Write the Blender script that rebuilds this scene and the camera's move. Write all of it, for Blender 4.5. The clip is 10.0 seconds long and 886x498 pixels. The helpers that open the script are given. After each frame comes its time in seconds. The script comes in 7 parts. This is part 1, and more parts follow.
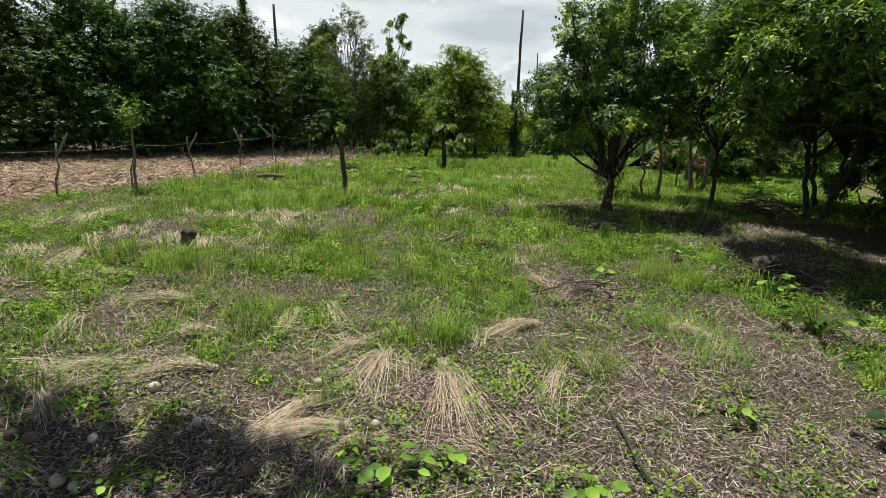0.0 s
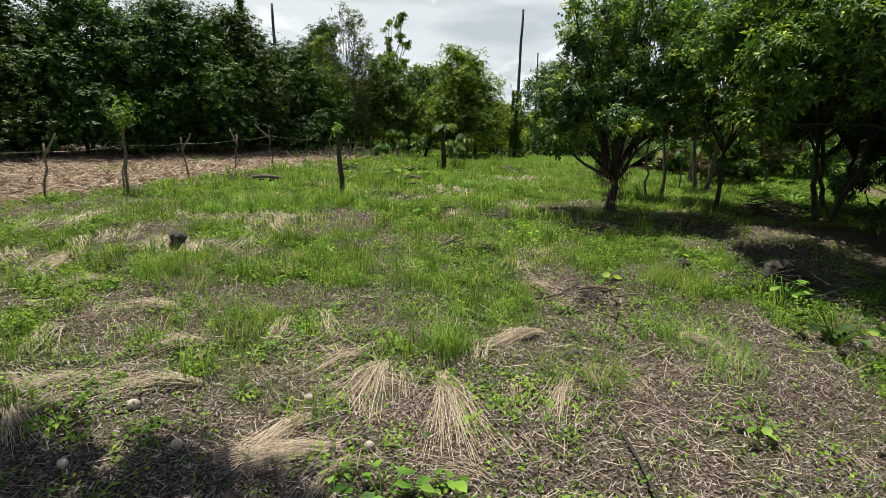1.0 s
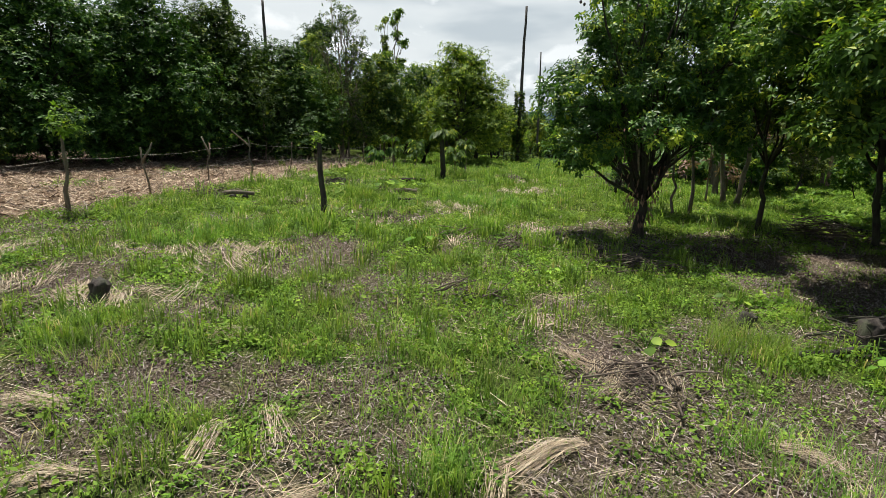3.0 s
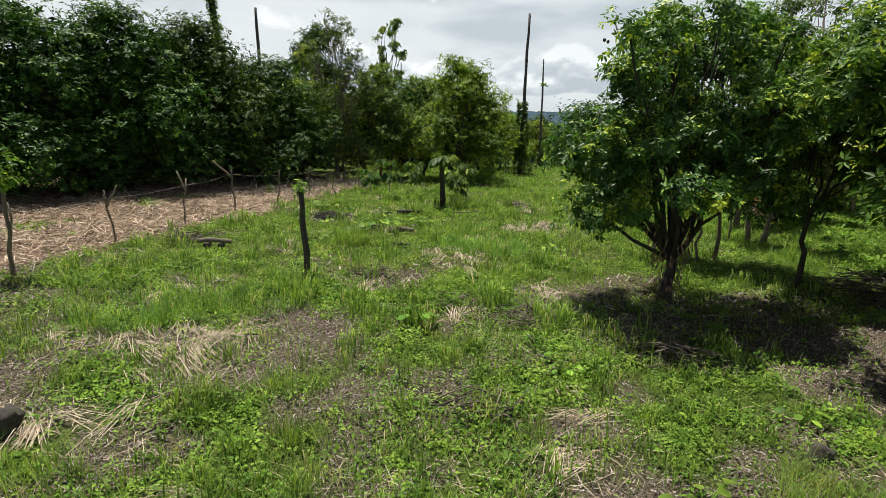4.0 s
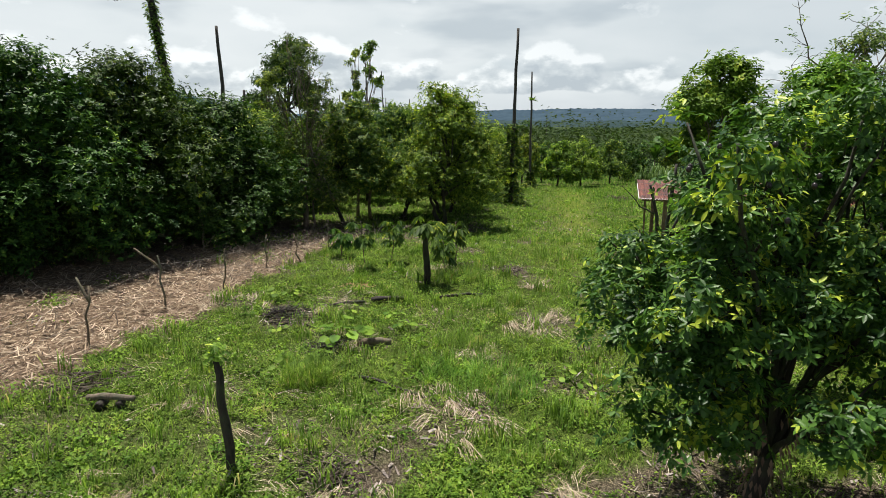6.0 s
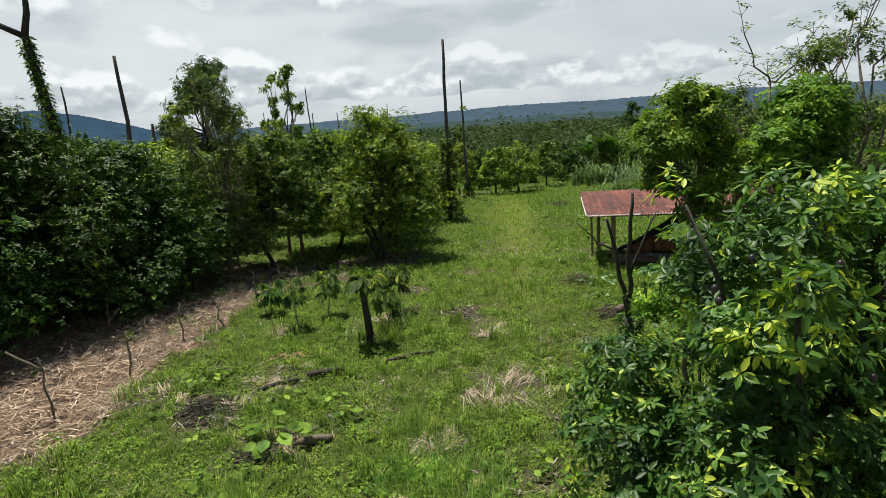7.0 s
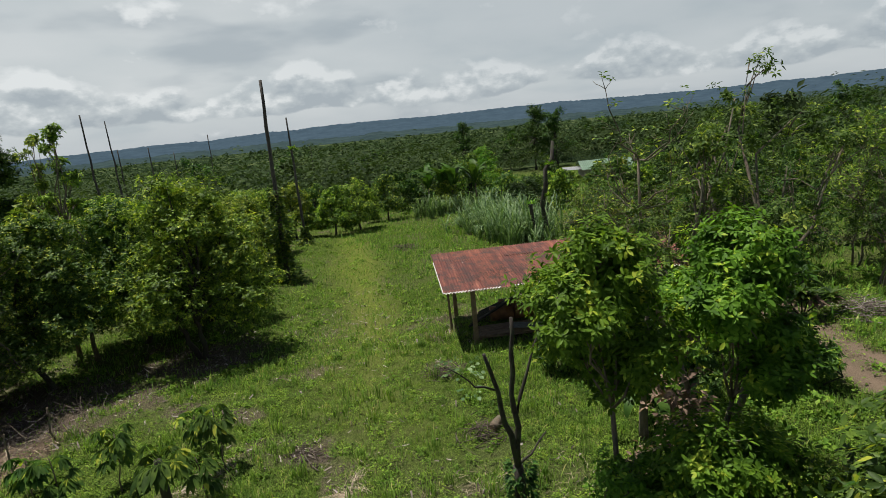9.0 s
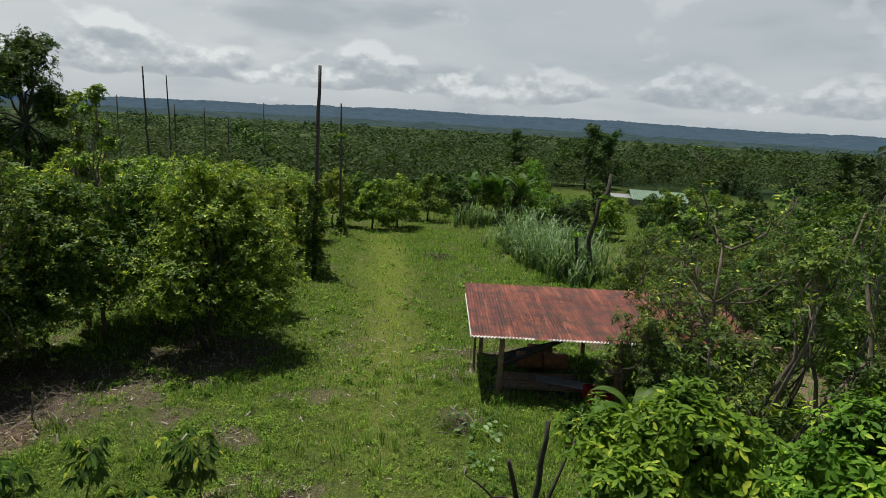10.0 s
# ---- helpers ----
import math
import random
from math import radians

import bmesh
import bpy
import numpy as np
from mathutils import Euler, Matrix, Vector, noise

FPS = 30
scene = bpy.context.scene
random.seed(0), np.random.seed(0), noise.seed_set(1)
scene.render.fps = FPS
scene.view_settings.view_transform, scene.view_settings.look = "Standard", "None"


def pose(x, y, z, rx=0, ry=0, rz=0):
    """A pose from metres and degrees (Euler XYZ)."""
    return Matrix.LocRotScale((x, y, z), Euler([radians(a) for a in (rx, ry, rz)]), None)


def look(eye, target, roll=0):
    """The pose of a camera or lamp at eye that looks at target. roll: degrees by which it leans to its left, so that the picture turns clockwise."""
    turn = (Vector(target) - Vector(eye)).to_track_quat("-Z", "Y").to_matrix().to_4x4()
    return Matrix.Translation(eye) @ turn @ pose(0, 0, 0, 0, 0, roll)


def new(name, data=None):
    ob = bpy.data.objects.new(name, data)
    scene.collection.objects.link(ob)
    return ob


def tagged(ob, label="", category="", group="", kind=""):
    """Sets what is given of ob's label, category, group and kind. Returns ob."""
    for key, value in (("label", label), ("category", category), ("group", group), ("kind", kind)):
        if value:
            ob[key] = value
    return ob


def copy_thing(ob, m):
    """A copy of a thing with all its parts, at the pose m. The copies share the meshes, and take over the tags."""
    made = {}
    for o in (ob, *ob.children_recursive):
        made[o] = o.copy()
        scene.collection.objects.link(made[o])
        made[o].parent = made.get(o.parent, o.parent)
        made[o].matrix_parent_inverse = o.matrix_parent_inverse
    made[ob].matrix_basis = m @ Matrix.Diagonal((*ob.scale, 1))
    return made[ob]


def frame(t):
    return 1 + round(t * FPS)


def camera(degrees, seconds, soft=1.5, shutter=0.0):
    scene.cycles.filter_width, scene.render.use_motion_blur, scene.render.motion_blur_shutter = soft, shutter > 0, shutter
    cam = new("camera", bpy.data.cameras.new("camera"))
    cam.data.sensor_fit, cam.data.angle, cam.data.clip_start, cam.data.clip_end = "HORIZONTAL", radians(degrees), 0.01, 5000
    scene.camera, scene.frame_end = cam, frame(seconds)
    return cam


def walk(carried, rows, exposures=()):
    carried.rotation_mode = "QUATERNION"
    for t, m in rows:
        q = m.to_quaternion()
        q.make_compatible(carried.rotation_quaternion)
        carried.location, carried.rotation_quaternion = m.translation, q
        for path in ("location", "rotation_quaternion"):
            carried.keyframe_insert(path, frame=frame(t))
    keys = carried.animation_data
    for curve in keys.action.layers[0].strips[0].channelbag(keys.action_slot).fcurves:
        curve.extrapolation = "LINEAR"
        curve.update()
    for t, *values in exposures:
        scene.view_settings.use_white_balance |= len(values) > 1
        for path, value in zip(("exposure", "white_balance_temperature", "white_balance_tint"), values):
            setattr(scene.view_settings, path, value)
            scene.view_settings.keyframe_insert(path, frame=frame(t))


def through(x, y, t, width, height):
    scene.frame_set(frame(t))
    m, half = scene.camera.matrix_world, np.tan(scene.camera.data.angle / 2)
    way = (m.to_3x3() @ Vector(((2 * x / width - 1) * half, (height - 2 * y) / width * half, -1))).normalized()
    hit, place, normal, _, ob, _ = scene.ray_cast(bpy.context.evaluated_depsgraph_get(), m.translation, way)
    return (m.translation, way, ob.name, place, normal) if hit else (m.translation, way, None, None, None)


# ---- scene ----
cam = camera(73.7, 10.0, 0.5)
METRES, EYE, TILT, LEAN, TURN = 16.9, 3.1, 5.5, 1.5, -0.4
ROWS = [
    (0.0, 0.0, 0.0, 0.0, 0.85, -18.21, -2.59),
    (0.5, 0.0002, 0.0085, -0.0013, 0.84, -18.2, -2.59),
    (1.0, 0.0003, 0.0219, -0.003, 0.83, -18.19, -2.58),
    (1.5, 0.0006, 0.0425, -0.0053, 0.82, -18.19, -2.58),
    (2.0, 0.0008, 0.0717, -0.0083, 0.81, -18.17, -2.58),
    (2.5, 0.0007, 0.1089, -0.0119, 0.79, -18.15, -2.56),
    (4.0, -0.0024, 0.2634, 0.034, 0.81, -18.26, -2.55),
    (4.5, -0.0034, 0.3224, 0.0519, 0.8, -18.29, -2.55),
    (5.0, -0.0048, 0.3838, 0.0693, 0.8, -18.32, -2.54),
    (6.5, -0.0021, 0.5667, 0.1229, -3.55, -18.14, -0.36),
    (7.0, 0.0043, 0.6256, 0.1399, -7.75, -17.86, 1.61),
    (7.5, 0.015, 0.6833, 0.1572, -12.32, -17.54, 2.97),
    (8.0, 0.0293, 0.7388, 0.1752, -16.97, -17.24, 3.58),
    (8.5, 0.046, 0.7914, 0.1935, -21.29, -16.92, 3.62),
    (9.0, 0.0614, 0.8426, 0.2122, -23.56, -16.74, 2.01),
    (9.5, 0.0763, 0.8942, 0.2311, -21.67, -16.92, -2.12),
    (10.0, 0.0901, 0.9472, 0.2498, -17.66, -17.32, -6.4),
]
SUN, SKY = 5.0, 0.62
EXPOSURES = [(0.0, 0.49), (6.0, 0.49), (7.5, 0.23), (8.0, 0.12), (8.5, 0.08), (10.0, 0.02)]
walk(cam, [(t, pose(0, 0, EYE, TILT, LEAN, TURN) @ pose(METRES * x, METRES * y, METRES * z, 90 + pitch, roll, yaw)) for t, x, y, z, yaw, pitch, roll in ROWS], EXPOSURES)

# ---- light ----
SUN_EL, SUN_AZ = 72.0, -27.0          # degrees up; degrees from straight ahead towards the right
world = bpy.data.worlds.new("sky")
scene.world = world
world.use_nodes = True


def math_node(tree, op, a, b=None, c=None, clamp=False):
    n = tree.nodes.new("ShaderNodeMath")
    n.operation, n.use_clamp = op, clamp
    for i, v in enumerate((a, b, c)):
        if v is None:
            continue
        if isinstance(v, (int, float)):
            n.inputs[i].default_value = v
        else:
            tree.links.new(v, n.inputs[i])
    return n.outputs[0]


def ramp(tree, fac, stops, smooth=False):
    n = tree.nodes.new("ShaderNodeValToRGB")
    e = n.color_ramp.elements
    while len(e) < len(stops):
        e.new(0.5)
    for el, (p, c) in zip(e, stops):
        el.position, el.color = p, (*c, 1) if len(c) == 3 else c
    n.color_ramp.interpolation = "EASE" if smooth else "LINEAR"
    tree.links.new(fac, n.inputs[0])
    return n.outputs[0]


def mix(tree, fac, a, b, mode="MIX"):
    n = tree.nodes.new("ShaderNodeMix")
    n.data_type, n.blend_type = "RGBA", mode
    for i, v in ((0, fac), (6, a), (7, b)):
        if isinstance(v, (int, float)):
            n.inputs[i].default_value = v
        elif isinstance(v, tuple):
            n.inputs[i].default_value = (*v, 1)
        else:
            tree.links.new(v, n.inputs[i])
    return n.outputs[2]


def noise_tex(tree, vec, scale, detail=4.0, rough=0.55, out=0, dist=0.0):
    n = tree.nodes.new("ShaderNodeTexNoise")
    n.inputs["Scale"].default_value, n.inputs["Detail"].default_value = scale, detail
    n.inputs["Roughness"].default_value, n.inputs["Distortion"].default_value = rough, dist
    if vec is not None:
        tree.links.new(vec, n.inputs["Vector"])
    return n.outputs[out]


def build_sky():
    t = world.node_tree
    t.nodes.clear()
    sky = t.nodes.new("ShaderNodeTexSky")
    sky.sky_type, sky.sun_disc = "NISHITA", False
    sky.sun_elevation, sky.sun_rotation = radians(SUN_EL), radians(SUN_AZ)
    co = t.nodes.new("ShaderNodeTexCoord").outputs["Generated"]
    sep = t.nodes.new("ShaderNodeSeparateXYZ")
    t.links.new(co, sep.inputs[0])
    x, y, z = sep.outputs
    zz = math_node(t, "MAXIMUM", z, 0.0)
    den = math_node(t, "ADD", zz, 0.22)
    com = t.nodes.new("ShaderNodeCombineXYZ")
    t.links.new(math_node(t, "DIVIDE", x, den), com.inputs[0])
    t.links.new(math_node(t, "DIVIDE", y, den), com.inputs[1])
    def stretched(kx, kz, lift=0.0):
        st = t.nodes.new("ShaderNodeCombineXYZ")
        for i, (v, k, o) in enumerate(((x, kx, 0.0), (y, kx, 0.0), (z, kz, lift))):
            t.links.new(math_node(t, "ADD", math_node(t, "MULTIPLY", v, k), o), st.inputs[i])
        return st.outputs[0]

    # high veil with soft grey lens-shaped patches
    veil = noise_tex(t, com.outputs[0], 1.7, 5, 0.45)
    lens = noise_tex(t, stretched(1.0, 3.6), 4.4, 4, 0.45)
    veil_c = ramp(t, veil, [(0.36, (0.97, 1.03, 1.05)), (0.55, (0.90, 0.97, 0.995)), (0.70, (0.77, 0.86, 0.905))])
    patch = ramp(t, lens, [(0.54, (0, 0, 0)), (0.74, (0.8, 0.8, 0.8))], True)
    veil_c = mix(t, patch, veil_c, (0.60, 0.685, 0.745))
    # flat-based heaps low over the horizon
    wob = noise_tex(t, stretched(1.0, 0.0), 2.2, 2)
    lev = math_node(t, "ADD", z, math_node(t, "MULTIPLY", math_node(t, "SUBTRACT", wob, 0.5), 0.05))
    prof = ramp(t, lev, [(0.026, (0, 0, 0)), (0.040, (1, 1, 1)), (0.060, (0.8, 0.8, 0.8)), (0.085, (0.30, 0.30, 0.30)), (0.12, (0, 0, 0))])
    heap = noise_tex(t, stretched(1.0, 1.7), 8.0, 7, 0.52)
    hm = math_node(t, "ADD", heap, math_node(t, "MULTIPLY", prof, 0.29))
    hm = math_node(t, "MULTIPLY", math_node(t, "SUBTRACT", hm, 0.585), 13.0, clamp=True)
    # lit tops, grey bases
    above = noise_tex(t, stretched(1.0, 1.7, 0.022), 8.0, 7, 0.52)
    relief = math_node(t, "ADD", math_node(t, "MULTIPLY", math_node(t, "SUBTRACT", heap, above), 4.2), 0.42)
    relief = math_node(t, "ADD", relief, math_node(t, "MULTIPLY", math_node(t, "SUBTRACT", lev, 0.056), 7.0))
    heap_c = ramp(t, relief, [(0.10, (0.62, 0.70, 0.76)), (0.42, (0.82, 0.895, 0.93)), (0.70, (1.18, 1.23, 1.24))])
    cloud = mix(t, hm, veil_c, heap_c)
    # a greyer deck over one quarter of the sky
    deck = math_node(t, "MULTIPLY", math_node(t, "MULTIPLY", math_node(t, "SUBTRACT", x, 0.05), 2.2, clamp=True), math_node(t, "MULTIPLY", z, 9.0, clamp=True))
    cloud = mix(t, math_node(t, "MULTIPLY", deck, 0.42), cloud, (0.55, 0.645, 0.715))
    low = ramp(t, z, [(0.0, (1, 1, 1)), (0.045, (0, 0, 0))])
    cloud = mix(t, math_node(t, "MULTIPLY", low, 0.6), cloud, (0.70, 0.77, 0.83))
    # the cloud breaks up overhead, where the sun stands
    blue = mix(t, 1.0, sky.outputs[0], (0.075, 0.075, 0.075), "MULTIPLY")
    broken = math_node(t, "MULTIPLY", math_node(t, "SUBTRACT", veil, 0.57), 9.0, clamp=True)
    opening = ramp(t, z, [(0.27, (0, 0, 0)), (0.42, (1, 1, 1))])
    thick = mix(t, opening, (0.95, 0.95, 0.95), mix(t, 0.3, broken, (0, 0, 0)))
    col = mix(t, thick, blue, cloud)
    bg = t.nodes.new("ShaderNodeBackground")
    t.links.new(col, bg.inputs[0])
    bg.inputs[1].default_value = SKY
    out = t.nodes.new("ShaderNodeOutputWorld")
    t.links.new(bg.outputs[0], out.inputs[0])


build_sky()
lamp = bpy.data.lights.new("sun", "SUN")
lamp.energy, lamp.angle, lamp.color = SUN, radians(0.6), (1.0, 0.95, 0.86)
sun = new("sun", lamp)
a, e = radians(SUN_AZ), radians(SUN_EL)
sun.matrix_world = look((60 * math.sin(a) * math.cos(e), 60 * math.cos(a) * math.cos(e), 60 * math.sin(e)), (0, 0, 0))


# ---- materials ----
def material(name):
    m = bpy.data.materials.new(name)
    m.use_nodes = True
    t = m.node_tree
    t.nodes.clear()
    out = t.nodes.new("ShaderNodeOutputMaterial")
    bsdf = t.nodes.new("ShaderNodeBsdfPrincipled")
    t.links.new(bsdf.outputs[0], out.inputs[0])
    return m, t, bsdf, out


def bump(t, bsdf, height, strength, distance=0.02):
    b = t.nodes.new("ShaderNodeBump")
    b.inputs["Strength"].default_value, b.inputs["Distance"].default_value = strength, distance
    t.links.new(height, b.inputs["Height"])
    t.links.new(b.outputs[0], bsdf.inputs["Normal"])


def object_co(t):
    return t.nodes.new("ShaderNodeTexCoord").outputs["Object"]


def leaf_material(name, dark, mid, light, tips=None, through=0.35, rough=0.42, share=0.93, spec=0.4, patch=0.7, swing=0.6, tuft=3.2):
    """Leaves that differ one by one and tree by tree, and let some light through."""
    m, t, b, out = material(name)
    isl = t.nodes.new("ShaderNodeNewGeometry").outputs["Random Per Island"]
    stops = [(0.0, dark), (0.5, mid), (share, light)]
    if tips:
        stops += [(min(share + 0.01, 1.0), tips)]
    age = noise_tex(t, object_co(t), tuft, 2)
    c = ramp(t, math_node(t, "ADD", math_node(t, "MULTIPLY", isl, 0.55), math_node(t, "MULTIPLY", math_node(t, "SUBTRACT", age, 0.39), 2.2), clamp=True), stops)
    oi = t.nodes.new("ShaderNodeObjectInfo").outputs["Random"]
    big = noise_tex(t, object_co(t), patch, 3)
    hsv = t.nodes.new("ShaderNodeHueSaturation")
    t.links.new(math_node(t, "ADD", math_node(t, "MULTIPLY", oi, 0.03), 0.485), hsv.inputs["Hue"])
    val = math_node(t, "ADD", math_node(t, "MULTIPLY", oi, 0.25), math_node(t, "MULTIPLY", big, swing))
    t.links.new(math_node(t, "ADD", val, 0.88 - 0.5 * swing), hsv.inputs["Value"])
    t.links.new(c, hsv.inputs["Color"])
    t.links.new(hsv.outputs[0], b.inputs["Base Color"])
    b.inputs["Roughness"].default_value = rough
    b.inputs["Specular IOR Level"].default_value = spec
    tr = t.nodes.new("ShaderNodeBsdfTranslucent")
    t.links.new(mix(t, 1.0, hsv.outputs[0], (1.2, 1.25, 0.6), "MULTIPLY"), tr.inputs[0])
    ms = t.nodes.new("ShaderNodeMixShader")
    ms.inputs[0].default_value = through
    t.links.new(b.outputs[0], ms.inputs[1])
    t.links.new(tr.outputs[0], ms.inputs[2])
    t.links.new(ms.outputs[0], out.inputs[0])
    return m


def stalk_material(name, c0, c1, c2, rough=0.75):
    """Dry stalks and flakes that differ piece by piece."""
    m, t, b, out = material(name)
    isl = t.nodes.new("ShaderNodeNewGeometry").outputs["Random Per Island"]
    c = ramp(t, isl, [(0.0, c0), (0.5, c1), (1.0, c2)])
    n = noise_tex(t, object_co(t), 30, 3)
    t.links.new(mix(t, 0.5, c, ramp(t, n, [(0.3, (0.5, 0.5, 0.5)), (0.7, (1, 1, 1))]), "MULTIPLY"), b.inputs["Base Color"])
    b.inputs["Roughness"].default_value = rough
    return m


def bark_material(name, dark, light, moss=None, scale=6.0):
    m, t, b, out = material(name)
    co = object_co(t)
    mp = t.nodes.new("ShaderNodeMapping")
    mp.inputs["Scale"].default_value = (1, 1, 0.25)
    t.links.new(co, mp.inputs[0])
    n = noise_tex(t, mp.outputs[0], scale * 4, 6, 0.65)
    c = ramp(t, n, [(0.3, dark), (0.7, light)])
    spots = noise_tex(t, co, 3.0, 4)
    if moss:
        c = mix(t, ramp(t, spots, [(0.45, (0, 0, 0)), (0.62, (1, 1, 1))]), c, moss)
    t.links.new(c, b.inputs["Base Color"])
    b.inputs["Roughness"].default_value = 0.9
    bump(t, b, n, 0.7, 0.02)
    return m


def plain_material(name, base, other, scale=8.0, rough=0.6, metal=0.0, relief=0.2):
    m, t, b, out = material(name)
    n = noise_tex(t, object_co(t), scale, 6, 0.6)
    t.links.new(ramp(t, n, [(0.3, other), (0.65, base)]), b.inputs["Base Color"])
    b.inputs["Roughness"].default_value, b.inputs["Metallic"].default_value = rough, metal
    bump(t, b, n, relief, 0.01)
    return m


M_GREEN = leaf_material("green_leaf", (0.025, 0.058, 0.014), (0.064, 0.128, 0.024), (0.150, 0.250, 0.038), (0.42, 0.48, 0.065), through=0.30, share=0.86, spec=0.15, rough=0.48)
M_GLOSSY = leaf_material("glossy_leaf", (0.020, 0.052, 0.012), (0.056, 0.122, 0.022), (0.130, 0.235, 0.034), (0.42, 0.49, 0.055), through=0.30, share=0.81, spec=0.25, rough=0.42, tuft=1.8)
M_DARK = leaf_material("dark_leaf", (0.013, 0.034, 0.008), (0.035, 0.082, 0.014), (0.092, 0.176, 0.025), (0.22, 0.31, 0.04), share=0.94, through=0.20, spec=0.14, rough=0.48)
M_BRIGHT = leaf_material("fresh_leaf", (0.040, 0.100, 0.012), (0.100, 0.215, 0.022), (0.185, 0.345, 0.032), (0.38, 0.50, 0.055), share=0.90, through=0.34, spec=0.12, rough=0.5)
M_OLIVE = leaf_material("orchard_leaf", (0.036, 0.066, 0.014), (0.125, 0.205, 0.032), (0.300, 0.420, 0.058), (0.52, 0.57, 0.08), through=0.36, share=0.86, spec=0.16, rough=0.48)
M_SCRUB = leaf_material("scrub_leaf", (0.024, 0.045, 0.012), (0.066, 0.105, 0.022), (0.150, 0.212, 0.038), (0.30, 0.34, 0.06), through=0.28, share=0.88, spec=0.12, rough=0.5)
M_DRYLEAF = leaf_material("withered_leaf", (0.13, 0.085, 0.06), (0.22, 0.15, 0.105), (0.32, 0.22, 0.15), through=0.15, rough=0.8, share=1.0)
M_GRASS = leaf_material("grass_blade", (0.072, 0.142, 0.027), (0.155, 0.268, 0.048), (0.275, 0.415, 0.080), (0.50, 0.45, 0.21), through=0.36, rough=0.5, share=0.94, spec=0.10, patch=1.3, swing=1.3)
M_WEED = leaf_material("weed_leaf", (0.054, 0.122, 0.020), (0.142, 0.262, 0.034), (0.275, 0.425, 0.058), through=0.30, rough=0.5, share=1.0, spec=0.10, patch=0.9, swing=1.2)
M_CANE = leaf_material("cane_blade", (0.045, 0.098, 0.034), (0.105, 0.190, 0.070), (0.29, 0.40, 0.20), through=0.3, rough=0.5, share=0.95, spec=0.2)
M_BANANA = leaf_material("banana_leaf", (0.034, 0.080, 0.012), (0.056, 0.120, 0.018), (0.088, 0.165, 0.026), through=0.25, rough=0.5, share=1.0, spec=0.2)
# Duller greens for the farther belts; distance haze put into the leaf colour.
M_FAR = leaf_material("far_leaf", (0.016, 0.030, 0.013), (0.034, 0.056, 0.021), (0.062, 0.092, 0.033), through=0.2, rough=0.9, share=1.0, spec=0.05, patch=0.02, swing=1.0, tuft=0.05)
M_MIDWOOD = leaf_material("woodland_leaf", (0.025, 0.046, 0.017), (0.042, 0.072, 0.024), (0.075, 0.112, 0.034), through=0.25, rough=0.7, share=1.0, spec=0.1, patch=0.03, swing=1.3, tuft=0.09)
M_STRAW = stalk_material("straw", (0.20, 0.145, 0.088), (0.44, 0.345, 0.225), (0.70, 0.60, 0.44))
M_LITTER = stalk_material("leaf_litter", (0.050, 0.036, 0.031), (0.185, 0.143, 0.124), (0.52, 0.45, 0.405), 0.85)
M_MULCH = stalk_material("chopped_mulch", (0.05, 0.032, 0.020), (0.27, 0.185, 0.115), (0.72, 0.58, 0.42), 0.85)
M_BARK = bark_material("dark_brown_bark", (0.012, 0.009, 0.007), (0.048, 0.036, 0.027), (0.035, 0.042, 0.022))
M_POLEBARK = bark_material("weathered_pole", (0.030, 0.026, 0.023), (0.095, 0.085, 0.075))
M_PALEBARK = bark_material("pale_bark", (0.075, 0.056, 0.040), (0.22, 0.175, 0.13), (0.10, 0.10, 0.065))
M_POST = bark_material("weathered_post", (0.075, 0.052, 0.034), (0.23, 0.175, 0.12), (0.13, 0.13, 0.09), 8)
M_DEAD = bark_material("dead_black_wood", (0.018, 0.014, 0.012), (0.06, 0.048, 0.04), (0.05, 0.06, 0.03))
M_TWIG = stalk_material("twigs", (0.045, 0.033, 0.024), (0.105, 0.080, 0.060), (0.21, 0.17, 0.13), 0.85)
M_CUT = plain_material("cut_wood", (0.45, 0.28, 0.14), (0.25, 0.15, 0.08), 20, 0.8)
M_WIRE = plain_material("barbed_wire", (0.30, 0.29, 0.28), (0.16, 0.11, 0.08), 40, 0.5, 0.7)
M_FRUIT = plain_material("pale_shell", (0.50, 0.43, 0.36), (0.27, 0.20, 0.16), 9, 0.7)
M_FRUIT_DARK = plain_material("brown_shell", (0.14, 0.09, 0.065), (0.06, 0.04, 0.03), 9, 0.8)
M_PLUM = plain_material("dark_fruit", (0.030, 0.018, 0.022), (0.015, 0.010, 0.012), 9, 0.4)
M_TIMBER = plain_material("shed_timber", (0.26, 0.18, 0.11), (0.13, 0.085, 0.055), 7, 0.85, relief=0.4)
M_BLACKTIMBER = plain_material("tarred_pole", (0.035, 0.030, 0.028), (0.015, 0.013, 0.012), 9, 0.8)
M_RED = plain_material("red_plastic", (0.42, 0.015, 0.02), (0.26, 0.012, 0.016), 5, 0.45)
M_WHITE = plain_material("galvanised_edge", (0.72, 0.72, 0.70), (0.50, 0.47, 0.44), 12, 0.5, 0.2)
M_DRUM = plain_material("rusty_drum", (0.30, 0.14, 0.06), (0.14, 0.07, 0.04), 6, 0.75)
M_ALU = plain_material("zinc_sheet", (0.45, 0.46, 0.47), (0.28, 0.27, 0.27), 10, 0.45, 0.6)
M_ROOFGREEN = plain_material("green_roof", (0.15, 0.235, 0.16), (0.11, 0.18, 0.12), 1.5, 0.5)
M_WALL = plain_material("house_wall", (0.35, 0.33, 0.30), (0.22, 0.20, 0.18), 2, 0.8)


